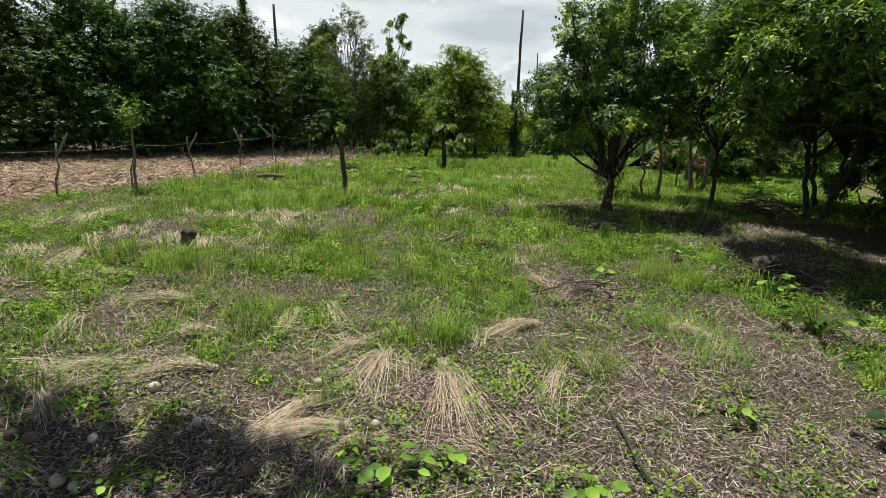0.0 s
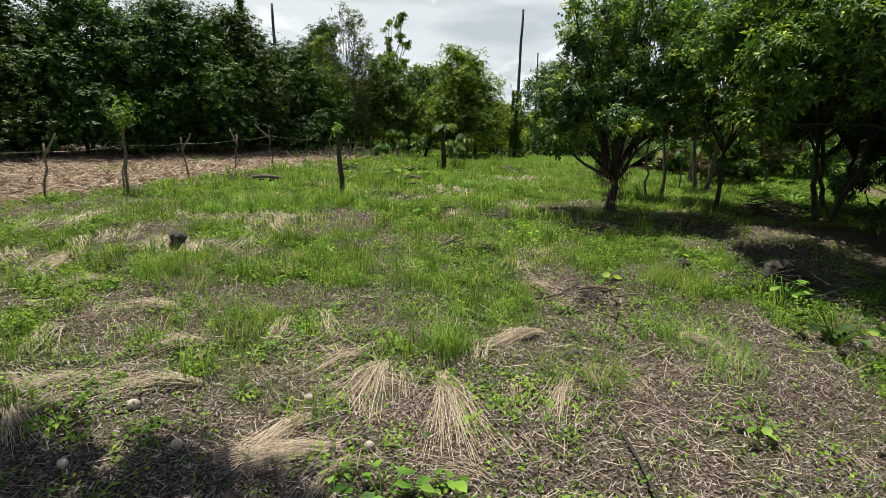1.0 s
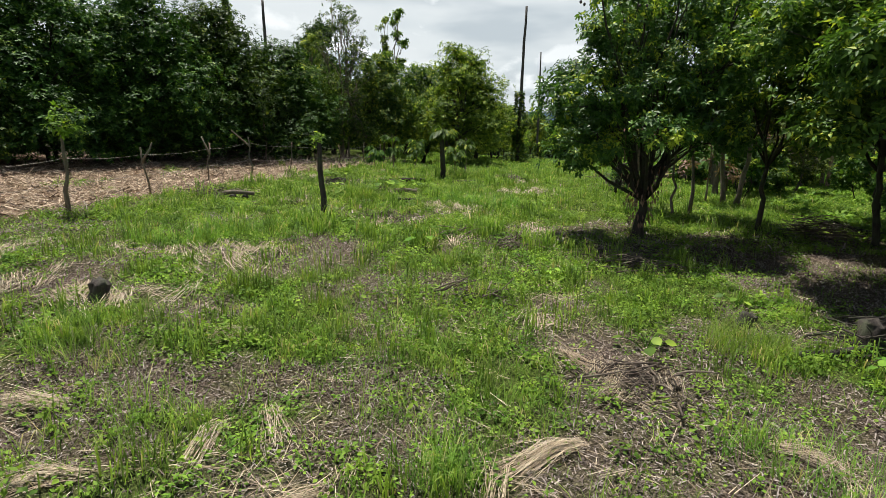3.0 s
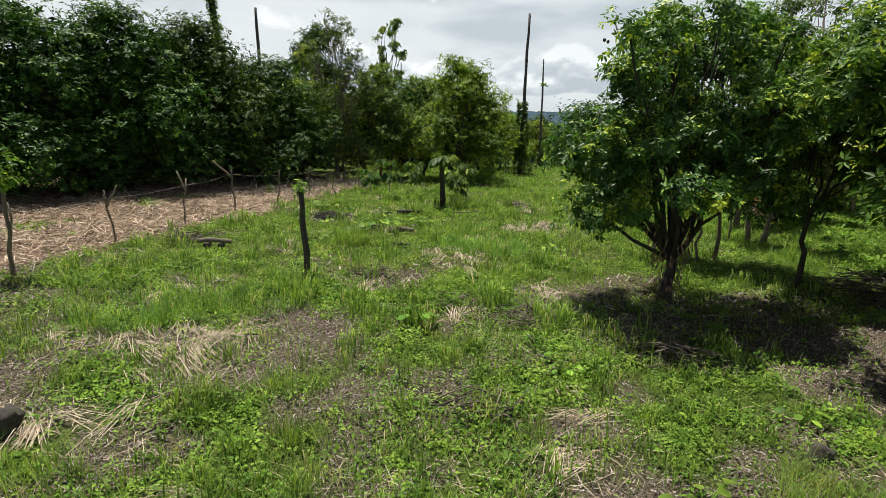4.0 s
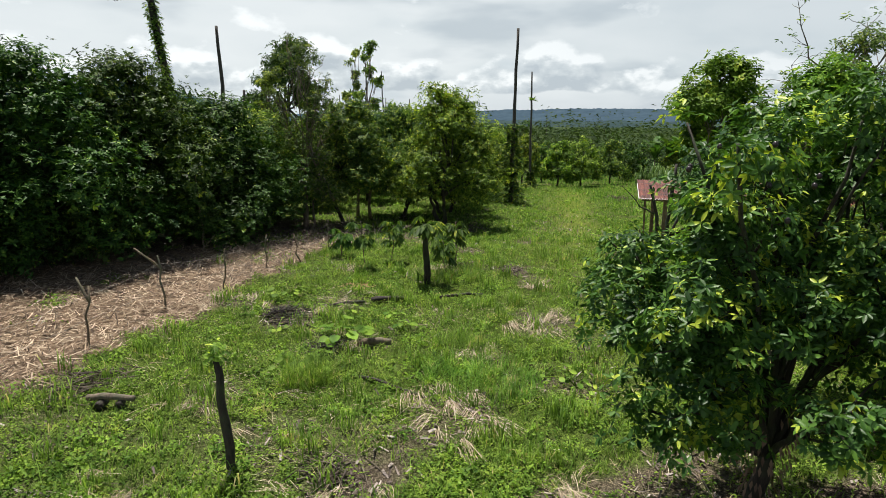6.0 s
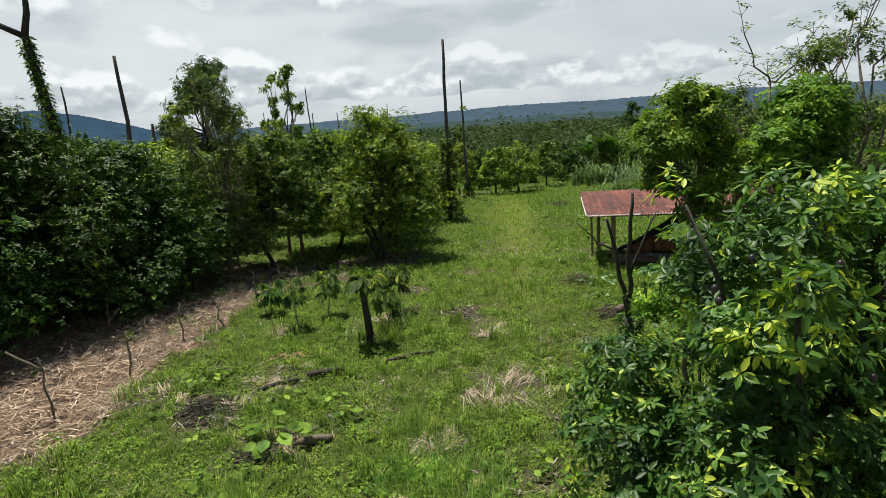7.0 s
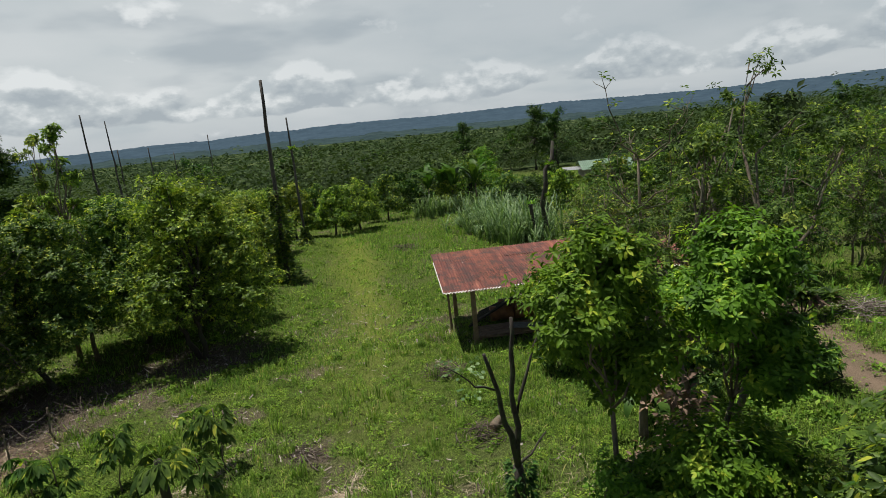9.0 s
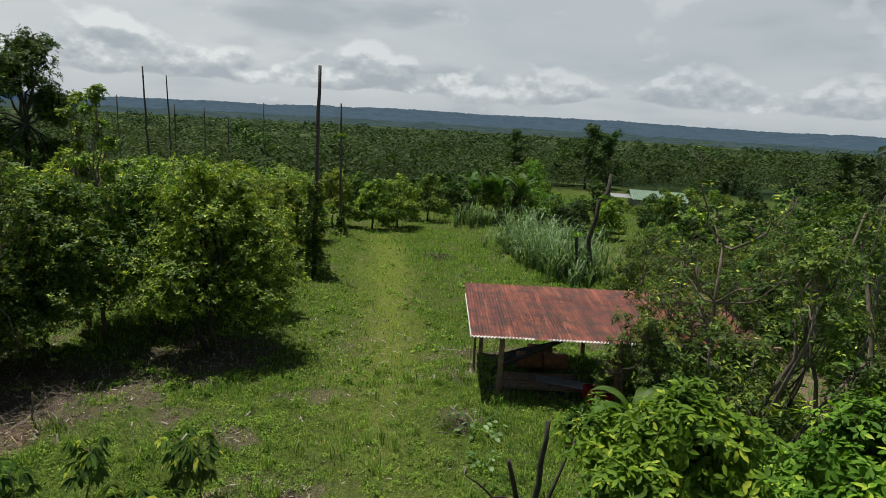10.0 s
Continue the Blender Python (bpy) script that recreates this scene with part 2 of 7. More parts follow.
def rust_material():
    m, t, b, out = material("rusted_roof_sheet")
    co = object_co(t)
    mp = t.nodes.new("ShaderNodeMapping")
    mp.inputs["Scale"].default_value = (3.5, 0.35, 1)
    t.links.new(co, mp.inputs[0])
    streak = noise_tex(t, mp.outputs[0], 1.6, 6, 0.65)
    c = ramp(t, streak, [(0.25, (0.042, 0.015, 0.013)), (0.42, (0.100, 0.027, 0.020)), (0.56, (0.175, 0.048, 0.030)), (0.72, (0.34, 0.135, 0.085))])
    oi = t.nodes.new("ShaderNodeObjectInfo").outputs["Random"]
    c = mix(t, math_node(t, "MULTIPLY", math_node(t, "POWER", oi, 3.0), 0.7), c, (0.33, 0.098, 0.048))
    dirt = noise_tex(t, co, 2.2, 8, 0.7)
    c = mix(t, ramp(t, dirt, [(0.46, (0, 0, 0)), (0.60, (0.85, 0.85, 0.85))]), c, (0.040, 0.024, 0.020))
    pale = noise_tex(t, co, 5.0, 6, 0.7)
    c = mix(t, ramp(t, pale, [(0.66, (0, 0, 0)), (0.74, (0.8, 0.8, 0.8))]), c, (0.55, 0.50, 0.46))
    t.links.new(c, b.inputs["Base Color"])
    b.inputs["Roughness"].default_value, b.inputs["Metallic"].default_value = 0.7, 0.1
    bump(t, b, dirt, 0.3, 0.01)
    return m


M_RUST = rust_material()


def ground_material():
    m, t, b, out = material("meadow_ground")
    co = object_co(t)

    def attr(name):
        n = t.nodes.new("ShaderNodeAttribute")
        n.attribute_name = name
        return n.outputs["Fac"]

    fine = noise_tex(t, co, 38, 8, 0.75)
    mid = noise_tex(t, co, 2.6, 6, 0.6)
    soil = ramp(t, fine, [(0.36, (0.022, 0.015, 0.012)), (0.5, (0.082, 0.060, 0.049)), (0.62, (0.28, 0.22, 0.185))])
    green = ramp(t, fine, [(0.34, (0.010, 0.019, 0.005)), (0.5, (0.050, 0.086, 0.014)), (0.66, (0.150, 0.215, 0.040))])
    clumps = noise_tex(t, co, 9, 5, 0.7)
    green = mix(t, 1.0, green, ramp(t, clumps, [(0.36, (0.55, 0.5, 0.6)), (0.5, (1.1, 1.0, 1.2)), (0.64, (1.55, 1.4, 1.6))]), "MULTIPLY")
    worn = ramp(t, fine, [(0.3, (0.075, 0.105, 0.017)), (0.7, (0.200, 0.235, 0.042))])
    mulch = ramp(t, mix(t, 0.4, fine, clumps), [(0.36, (0.025, 0.017, 0.012)), (0.48, (0.16, 0.11, 0.075)), (0.62, (0.42, 0.32, 0.23))])
    cov = math_node(t, "ADD", attr("cover"), math_node(t, "MULTIPLY", math_node(t, "SUBTRACT", mid, 0.5), 0.7), clamp=True)
    c = mix(t, cov, soil, green)
    c = mix(t, attr("path"), c, worn)
    c = mix(t, attr("mulch"), c, mulch)
    c = mix(t, attr("track"), c, ramp(t, fine, [(0.3, (0.10, 0.072, 0.05)), (0.7, (0.27, 0.205, 0.15))]))
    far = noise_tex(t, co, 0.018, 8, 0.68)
    # Distant greens with tree shade and haze mixed into the colour; fields paler.
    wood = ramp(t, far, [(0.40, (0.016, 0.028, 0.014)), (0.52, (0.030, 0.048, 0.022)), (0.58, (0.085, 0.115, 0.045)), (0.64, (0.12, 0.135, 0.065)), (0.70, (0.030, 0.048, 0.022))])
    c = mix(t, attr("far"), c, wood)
    t.links.new(c, b.inputs["Base Color"])
    b.inputs["Roughness"].default_value = 0.95
    b.inputs["Specular IOR Level"].default_value = 0.0
    bump(t, b, fine, 0.8, 0.03)
    return m


M_GROUND = ground_material()


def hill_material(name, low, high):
    """Wooded slopes; the haze of kilometres of air is painted into colour and glow."""
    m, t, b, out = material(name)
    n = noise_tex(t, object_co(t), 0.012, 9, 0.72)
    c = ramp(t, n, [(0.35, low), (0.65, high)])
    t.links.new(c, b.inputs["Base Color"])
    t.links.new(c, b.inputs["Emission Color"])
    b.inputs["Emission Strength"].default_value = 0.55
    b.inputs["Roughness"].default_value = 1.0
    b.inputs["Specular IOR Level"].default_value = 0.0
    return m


# ---- the lie of the land ----
RNG = np.random.default_rng(7)
LIE_Y = [-60, 0, 5, 10, 15, 20, 25, 30, 36, 48, 67, 100, 150, 300, 700, 1500, 5000]
LIE_Z = [-1.6, 0.1, 0.38, 0.8, 1.0, 1.0, 0.98, 0.88, 0.45, 0.08, -0.75, -3.4, -6.5, -14, -28, -42, -46]


def hash2(ix, iy, seed):
    v = np.sin(ix * 127.1 + iy * 311.7 + seed * 74.7) * 43758.5453
    return v - np.floor(v)


def value_noise(x, y, seed=0):
    x, y = np.asarray(x, float), np.asarray(y, float)
    ix, iy = np.floor(x), np.floor(y)
    fx, fy = x - ix, y - iy
    fx, fy = fx * fx * (3 - 2 * fx), fy * fy * (3 - 2 * fy)
    a, b = hash2(ix, iy, seed), hash2(ix + 1, iy, seed)
    c, d = hash2(ix, iy + 1, seed), hash2(ix + 1, iy + 1, seed)
    return (a + (b - a) * fx) * (1 - fy) + (c + (d - c) * fx) * fy


def fbm(x, y, seed=0, octaves=4):
    s, amp, tot = 0.0, 1.0, 0.0
    for o in range(octaves):
        s = s + amp * value_noise(np.asarray(x) * 2 ** o, np.asarray(y) * 2 ** o, seed + o)
        tot, amp = tot + amp, amp * 0.55
    return s / tot


def lie(x, y):
    """Height of the bare ground."""
    x, y = np.asarray(x, float), np.asarray(y, float)
    z = np.interp(y, LIE_Y, LIE_Z) - 0.03 * np.clip(x, -15, 15)
    near = np.clip(1.4 - np.hypot(x, y - 20) / 60, 0, 1)
    return z + near * (0.16 * (fbm(x * 0.8, y * 0.8, 3, 4) - 0.5)) + (1 - near) * 1.2 * (fbm(x * 0.03, y * 0.03, 9, 4) - 0.5)


def gz(x, y):
    return float(lie(x, y))


def blob(x, y, cx, cy, r, wobble=0.5, seed=0):
    d = np.hypot(x - cx, y - cy) / r + wobble * (fbm(x * 1.7, y * 1.7, 20 + seed, 3) - 0.5) * 2
    return np.clip((1.15 - d) / 0.5, 0, 1)


# straw and bare patches: x, y, radius
STRAW = [(-1.0, 5.6, 0.7), (0.15, 5.2, 0.75), (1.1, 6.7, 0.8), (-1.0, 4.5, 0.8), (-3.5, 5.3, 0.8), (-1.2, 6.6, 0.55), (1.9, 8.0, 0.7), (2.6, 6.3, 0.6),
         (-5.1, 9.7, 1.1), (-3.5, 11.4, 1.0), (-3.9, 7.3, 0.8), (-6.3, 8.6, 0.9), (0.4, 17.0, 0.95), (2.65, 21.7, 0.75), (2.3, 14.6, 0.9), (0.4, 13.0, 0.7),
         (-1.3, 14.8, 0.6), (-3.5, 17.5, 0.6), (-4.4, 14.2, 0.8), (1.2, 19.5, 0.4), (-5.0, 22.5, 0.9), (-2.3, 22.6, 0.7), (-1.6, 20.0, 0.5), (0.8, 26.4, 0.4), (-2.6, 26.0, 0.4), (3.3, 24.5, 0.35), (1.6, 10.2, 0.5), (-6.8, 11.6, 0.9), (-4.4, 9.55, 0.3)  , (-3.2, 12.1, 0.5)]
BARE = [(0.8, 4.6, 1.9), (2.9, 5.0, 1.7), (-1.9, 4.6, 1.3), (3.6, 7.2, 1.1), (2.0, 8.2, 0.8), (3.6, 14.6, 1.8), (6.4, 12.0, 2.1), (8.8, 14.2, 1.9), (6.0, 14.2, 1.2), (-3.4, 21.6, 0.8), (-0.8, 15.2, 0.6),
        (0.6, 35.6, 2.2), (-3.0, 33.0, 2.4), (-6.0, 34.5, 3.5), (-12.0, 30.0, 6.0), (-18, 25, 6.0), (2.6, 26.6, 0.6), (7.4, 29.3, 0.6), (4.0, 31.5, 0.4), (-4.2, 31.5, 1.5), (1.5, 29.5, 0.5), (11.5, 32.5, 2.6)]


def covers(x, y):
    """How much grass, mulch, trodden path, dirt track there is."""
    x, y = np.asarray(x, float), np.asarray(y, float)
    grass = np.clip((fbm(x * 0.55, y * 0.55, 40, 4) - 0.27) * 4.8, 0, 1)
    grass = np.maximum(grass, np.clip((y - 9) / 12, 0, 0.85) * np.clip((fbm(x * 0.9, y * 0.9, 44, 3) - 0.22) * 5, 0.3, 1))
    grass = grass * (1 - 0.35 * np.clip((8.5 - y) / 2.5, 0, 1))
    for i, (cx, cy, r) in enumerate(BARE):
        grass = grass * (1 - 0.85 * blob(x, y, cx, cy, r, 0.8, i % 5))
    for i, (cx, cy, r) in enumerate(STRAW):
        grass = grass * (1 - 0.55 * blob(x, y, cx, cy, r, 0.9, i % 5))
    grass = grass * np.clip((fbm(x * 1.25, y * 1.25, 83, 4) - 0.36) * 7, 0.2, 1) ** np.clip((16 - y) / 8, 0, 1)
    grass = np.maximum(grass, 0.22 * np.clip((fbm(x * 2.3, y * 2.3, 77, 2) - 0.35) * 6, 0, 1))
    edge = np.interp(y, [8, 13, 17, 20, 23, 26, 29, 31, 33], [-10.5, -8.9, -7.5, -6.2, -5.6, -4.9, -3.8, -3.5, -3.6])
    mul = np.clip((edge + 0.55 - x) * 2.4 + (fbm(x * 1.3, y * 1.3, 60, 4) - 0.5) * 3.6, 0, 1) * np.clip((y - 10.5) / 1.5, 0, 1) * np.clip((31.5 - y) / 2, 0, 1) * np.clip((x + 24) / 3, 0, 1)
    # Mulch gives way to litter under the orchard; tree shade goes into the colour.
    shade = np.clip((y - np.interp(x, [-20, -10, -4], [24, 27, 31])) / 2.0, 0, 1)
    mul = mul * (1 - 0.9 * shade) * np.clip((fbm(x * 0.9, y * 0.9, 61, 3) - 0.22) * 6, 0.4, 1)
    grass = grass * (1 - mul)
    px = np.interp(y, [0, 22, 30, 40, 56, 70], [2.0, 3.6, 5.4, 8.0, 11.6, 14.5])
    path = np.clip(1.2 - np.abs(x - px) / 1.7 + (fbm(x * 0.5, y * 0.3, 70, 3) - 0.5), 0, 1) * np.clip((y - 24) / 10, 0, 1) * np.clip((70 - y) / 6, 0, 1) * 0.7
    tx = np.interp(y, [10, 23, 27, 40, 60], [13.5, 16.9, 18.7, 27.0, 34.0])
    track = np.clip(1.6 - np.abs(x - tx) / 0.9 + (fbm(x, y, 80, 3) - 0.5) * 1.6, 0, 1) * np.clip((y - 14) / 3, 0, 1) * np.clip((40 - y) / 6, 0, 1)
    track = track * (0.45 + 0.55 * np.clip(np.abs(x - tx) / 0.5, 0, 1))
    far = np.clip((np.hypot(x, y) - 92) / 30, 0, 1) * (1 - 0.85 * np.clip((x - 36) / 8, 0, 1) * np.clip((115 - x) / 10, 0, 1) * np.clip((y - 60) / 10, 0, 1) * np.clip((155 - y) / 12, 0, 1))
    return grass * (1 - track) * (1 - 0.5 * path), mul, path, track, far


def mesh_from(name, verts, faces, mat, smooth=False):
    """A mesh from arrays of corners and of equal-sided faces."""
    verts, faces = np.asarray(verts, np.float32), np.asarray(faces, np.int32)
    me = bpy.data.meshes.new(name)
    k = faces.shape[1]
    me.vertices.add(len(verts))
    me.vertices.foreach_set("co", verts.ravel())
    me.loops.add(faces.size)
    me.loops.foreach_set("vertex_index", faces.ravel())
    me.polygons.add(len(faces))
    me.polygons.foreach_set("loop_start", np.arange(0, faces.size, k, dtype=np.int32))
    me.polygons.foreach_set("loop_total", np.full(len(faces), k, np.int32))
    if smooth:
        me.polygons.foreach_set("use_smooth", np.ones(len(faces), bool))
    me.materials.append(mat)
    me.update(calc_edges=True)
    return me


def build_ground():
    xs = np.concatenate([-np.geomspace(4200, 42, 34), np.arange(-40, -16, 1.0), np.arange(-16, 20, 0.25), np.arange(20, 44, 1.0), np.geomspace(46, 4200, 36)])
    ys = np.concatenate([-np.geomspace(900, 4, 14), np.arange(-2, 40, 0.25), np.arange(40, 90, 1.0), np.geomspace(92, 4500, 48)])
    X, Y = np.meshgrid(xs, ys)
    x, y = X.ravel(), Y.ravel()
    v = np.stack([x, y, lie(x, y)], 1)
    w, h = len(xs), len(ys)
    i = (np.arange(h - 1)[:, None] * w + np.arange(w - 1)[None]).ravel()
    f = np.stack([i, i + 1, i + w + 1, i + w], 1)
    me = mesh_from("ground", v, f, M_GROUND, True)
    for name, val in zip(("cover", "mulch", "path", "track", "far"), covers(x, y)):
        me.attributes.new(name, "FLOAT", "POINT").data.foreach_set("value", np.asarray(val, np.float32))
    tagged(new("ground", me), "sloping green meadow with bare litter and straw patches", "ground", kind="structure")


build_ground()


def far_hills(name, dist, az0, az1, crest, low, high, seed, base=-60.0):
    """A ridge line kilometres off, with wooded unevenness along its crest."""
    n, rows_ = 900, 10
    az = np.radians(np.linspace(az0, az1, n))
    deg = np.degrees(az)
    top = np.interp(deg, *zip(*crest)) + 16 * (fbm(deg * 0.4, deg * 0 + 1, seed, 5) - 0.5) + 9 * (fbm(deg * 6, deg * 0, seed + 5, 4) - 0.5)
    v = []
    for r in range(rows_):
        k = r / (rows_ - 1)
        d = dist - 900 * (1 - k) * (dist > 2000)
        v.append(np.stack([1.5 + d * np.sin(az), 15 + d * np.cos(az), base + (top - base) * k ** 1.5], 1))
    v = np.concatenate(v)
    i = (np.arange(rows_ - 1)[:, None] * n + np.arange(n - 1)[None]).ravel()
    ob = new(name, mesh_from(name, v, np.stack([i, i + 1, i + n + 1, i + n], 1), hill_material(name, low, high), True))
    return tagged(ob, "wooded ridge far beyond the valley, blue haze painted into its colour", "hills", kind="structure")


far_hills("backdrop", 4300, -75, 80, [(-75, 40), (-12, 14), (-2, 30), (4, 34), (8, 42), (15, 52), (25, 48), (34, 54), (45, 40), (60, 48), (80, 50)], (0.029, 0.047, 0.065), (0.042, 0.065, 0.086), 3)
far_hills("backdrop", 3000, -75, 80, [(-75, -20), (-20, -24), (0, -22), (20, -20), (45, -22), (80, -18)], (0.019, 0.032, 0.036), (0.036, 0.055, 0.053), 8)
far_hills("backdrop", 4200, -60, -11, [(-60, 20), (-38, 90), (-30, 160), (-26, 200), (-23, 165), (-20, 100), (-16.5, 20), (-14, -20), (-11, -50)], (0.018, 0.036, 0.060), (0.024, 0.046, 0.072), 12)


# ---- shapes ----
def part(name, me, parent, label="", kind=""):
    ob = new(name, me)
    ob.parent = parent
    return tagged(ob, label, kind=kind)


def bm_mesh(name, bm, mat, smooth=False):
    me = bpy.data.meshes.new(name)
    bm.to_mesh(me)
    bm.free()
    me.materials.append(mat)
    if smooth:
        me.polygons.foreach_set("use_smooth", np.ones(len(me.polygons), bool))
    return me


def thing(name, x, y, label, category, z=None, turn=0.0, group="", size=1.0, kind=""):
    ob = new(name)
    ob.matrix_basis = pose(x, y, gz(x, y) if z is None else z, 0, 0, turn) @ Matrix.Diagonal((size, size, size, 1))
    ob.empty_display_size = 0.2
    return tagged(ob, label, category, group, kind)


def tube(points, radii, sides=7, knots=0.0, rng=RNG):
    """Corners and four-sided faces of a tapered, slightly uneven limb."""
    p, r = np.asarray(points, float), np.asarray(radii, float)
    d = np.gradient(p, axis=0)
    d /= np.linalg.norm(d, axis=1)[:, None] + 1e-9
    ref = np.where(np.abs(d[:, 2:3]) > 0.9, np.array([[1.0, 0, 0]]), np.array([[0, 0, 1.0]]))
    u = np.cross(d, ref)
    u /= np.linalg.norm(u, axis=1)[:, None] + 1e-9
    w = np.cross(d, u)
    a = np.linspace(0, 2 * np.pi, sides, endpoint=False)
    rr = r[:, None] * (1 + knots * rng.uniform(-1, 1, (len(p), sides)))
    v = p[:, None] + rr[..., None] * (np.cos(a)[None, :, None] * u[:, None] + np.sin(a)[None, :, None] * w[:, None])
    n = len(p)
    i, j = np.meshgrid(np.arange(n - 1), np.arange(sides), indexing="ij")
    k = (j + 1) % sides
    f = np.stack([i * sides + j, i * sides + k, (i + 1) * sides + k, (i + 1) * sides + j], -1).reshape(-1, 4)
    v = np.concatenate([v.reshape(-1, 3), p[:1], p[-1:]])
    c0, c1, j = n * sides, n * sides + 1, np.arange(sides)
    k = (j + 1) % sides
    cap0 = np.stack([np.full(sides, c0), k, j, j], 1)
    cap1 = np.stack([np.full(sides, c1), (n - 1) * sides + j, (n - 1) * sides + k, (n - 1) * sides + k], 1)
    return v, f, np.concatenate([cap0, cap1])[:, :3]


def tubes_mesh(name, limbs, mat, sides=7, knots=0.0, rng=RNG):
    vs, fs, o = [], [], 0
    for pts, rad in limbs:
        v, f, c = tube(pts, rad, sides, knots, rng)
        fs += [f[:, [0, 1, 2]] + o, f[:, [0, 2, 3]] + o, c + o]
        vs.append(v)
        o += len(v)
    return mesh_from(name, np.concatenate(vs), np.concatenate(fs), mat, True)


def bend(a, b, sag, n, rng, wob=0.06):
    """A wavering line from a to b that lifts or sags on the way."""
    a, b = np.asarray(a, float), np.asarray(b, float)
    s = np.linspace(0, 1, n)[:, None]
    p = a + (b - a) * s
    p[:, 2] += sag * np.sin(np.pi * s[:, 0])
    p[1:-1] += rng.normal(0, wob * np.linalg.norm(b - a) / n * 1.5, (n - 2, 3)) if n > 2 else 0
    return p


def unit(v):
    return v / (np.linalg.norm(v, axis=-1, keepdims=True) + 1e-9)


def leaves_mesh(name, pos, along, face, length, width, mat, fine=False, droop=0.15):
    """One mesh of many folded leaf blades: foot, way, upper side, length, width."""
    n = len(pos)
    along = unit(along)
    side = unit(np.cross(along, face))
    nor = np.cross(side, along)
    L, W = np.broadcast_to(length, n)[:, None], np.broadcast_to(width, n)[:, None]

    def at(s, w, up):
        return pos + along * L * s + side * W * w + nor * L * up

    if fine:
        rows_ = [at(0, 0, 0), at(0.28, -0.43, 0.05), at(0.66, -0.42, 0.02 - droop * 0.4), at(1, 0, -droop), at(0.66, 0.42, 0.02 - droop * 0.4), at(0.28, 0.43, 0.05), at(0.5, 0, -0.03 - droop * 0.2)]
        tri = np.array([(0, 6, 1), (1, 6, 2), (2, 6, 3), (0, 5, 6), (5, 4, 6), (4, 3, 6)])
    else:
        rows_ = [at(0, 0, 0), at(0.45, -0.5, 0.06), at(1, 0, -droop), at(0.45, 0.5, 0.06)]
        tri = np.array([(0, 2, 1), (0, 3, 2)])
    k = len(rows_)
    v = np.stack(rows_, 1).reshape(-1, 3)
    f = (np.arange(n)[:, None, None] * k + tri[None]).reshape(-1, 3)
    return mesh_from(name, v, f, mat)


def twig_leaves(centres, out, per, spread, rng, lift=0.0):
    """Leaf feet, ways and upper sides: a spread whorl of leaves round each twig end."""
    n = len(centres)
    axis = unit(unit(out) * 0.75 + np.array([0, 0, 0.55]) + rng.normal(0, 0.25, (n, 3)))
    u = unit(np.cross(axis, unit(rng.normal(0, 1, (n, 3)))))
    v = np.cross(axis, u)
    phi = (np.arange(per)[None] + rng.uniform(-0.35, 0.35, (n, per))) * 2 * np.pi / per
    rad = np.cos(phi)[..., None] * u[:, None] + np.sin(phi)[..., None] * v[:, None]
    rise = rng.uniform(-0.15, 0.75, (n, per, 1))
    way = unit(rad + rise * axis[:, None] + np.array([0, 0, -0.22 + lift]) + rng.normal(0, 0.12, (n, per, 3)))
    face = unit(axis[:, None] * 1.1 - rad * 0.45 * rise + np.array([0, 0, 0.25]) + rng.normal(0, 0.12, (n, per, 3)))
    foot = centres[:, None] + axis[:, None] * (rise - 0.5) * spread * 0.35 + rad * spread * 0.05
    return foot.reshape(-1, 3), way.reshape(-1, 3), face.reshape(-1, 3)


def lobes_twigs(lobes, count, rng, shell=0.35, rough=0.35):
    """Twig ends spread through the outer part of uneven leafy lobes (centre, three radii)."""
    vol = np.array([l[3] * l[4] * l[5] for l in lobes]) ** 0.75
    share = rng.choice(len(lobes), count, p=vol / vol.sum())
    L = np.array(lobes, float)[share] * (1, 1, 1, 0.86, 0.86, 0.86)
    d = unit(rng.normal(0, 1, (count, 3)))
    az, el = np.arctan2(d[:, 1], d[:, 0]), d[:, 2]
    bumpy = 1 + rough * 2 * (fbm(az * 1.6 + share * 7.0, el * 2.6, 30, 3) - 0.5)
    r = rng.uniform(shell, 1, count) ** 0.6 * bumpy
    return L[:, :3] + d * L[:, 3:] * r[:, None], d


def clumped_twigs(lobes, count, rng, shell=0.35, rough=0.35, clump=12, tight=0.17):
    """The same, but drawn together in tufts with gaps between them."""
    c, d = lobes_twigs(lobes, max(4, count // clump), rng, shell, rough)
    size = np.mean([l[3] for l in lobes])
    c, d = np.repeat(c, clump, 0), np.repeat(d, clump, 0)
    off = np.clip(rng.normal(0, 1, c.shape), -1.7, 1.7) * tight * size * (0.6 + 0.8 * np.repeat(rng.uniform(0, 1, len(c) // clump), clump))[:, None]
    return c + off * (1, 1, 0.7), unit(0.8 * d + 1.1 * unit(off) + (0, 0, 0.25))


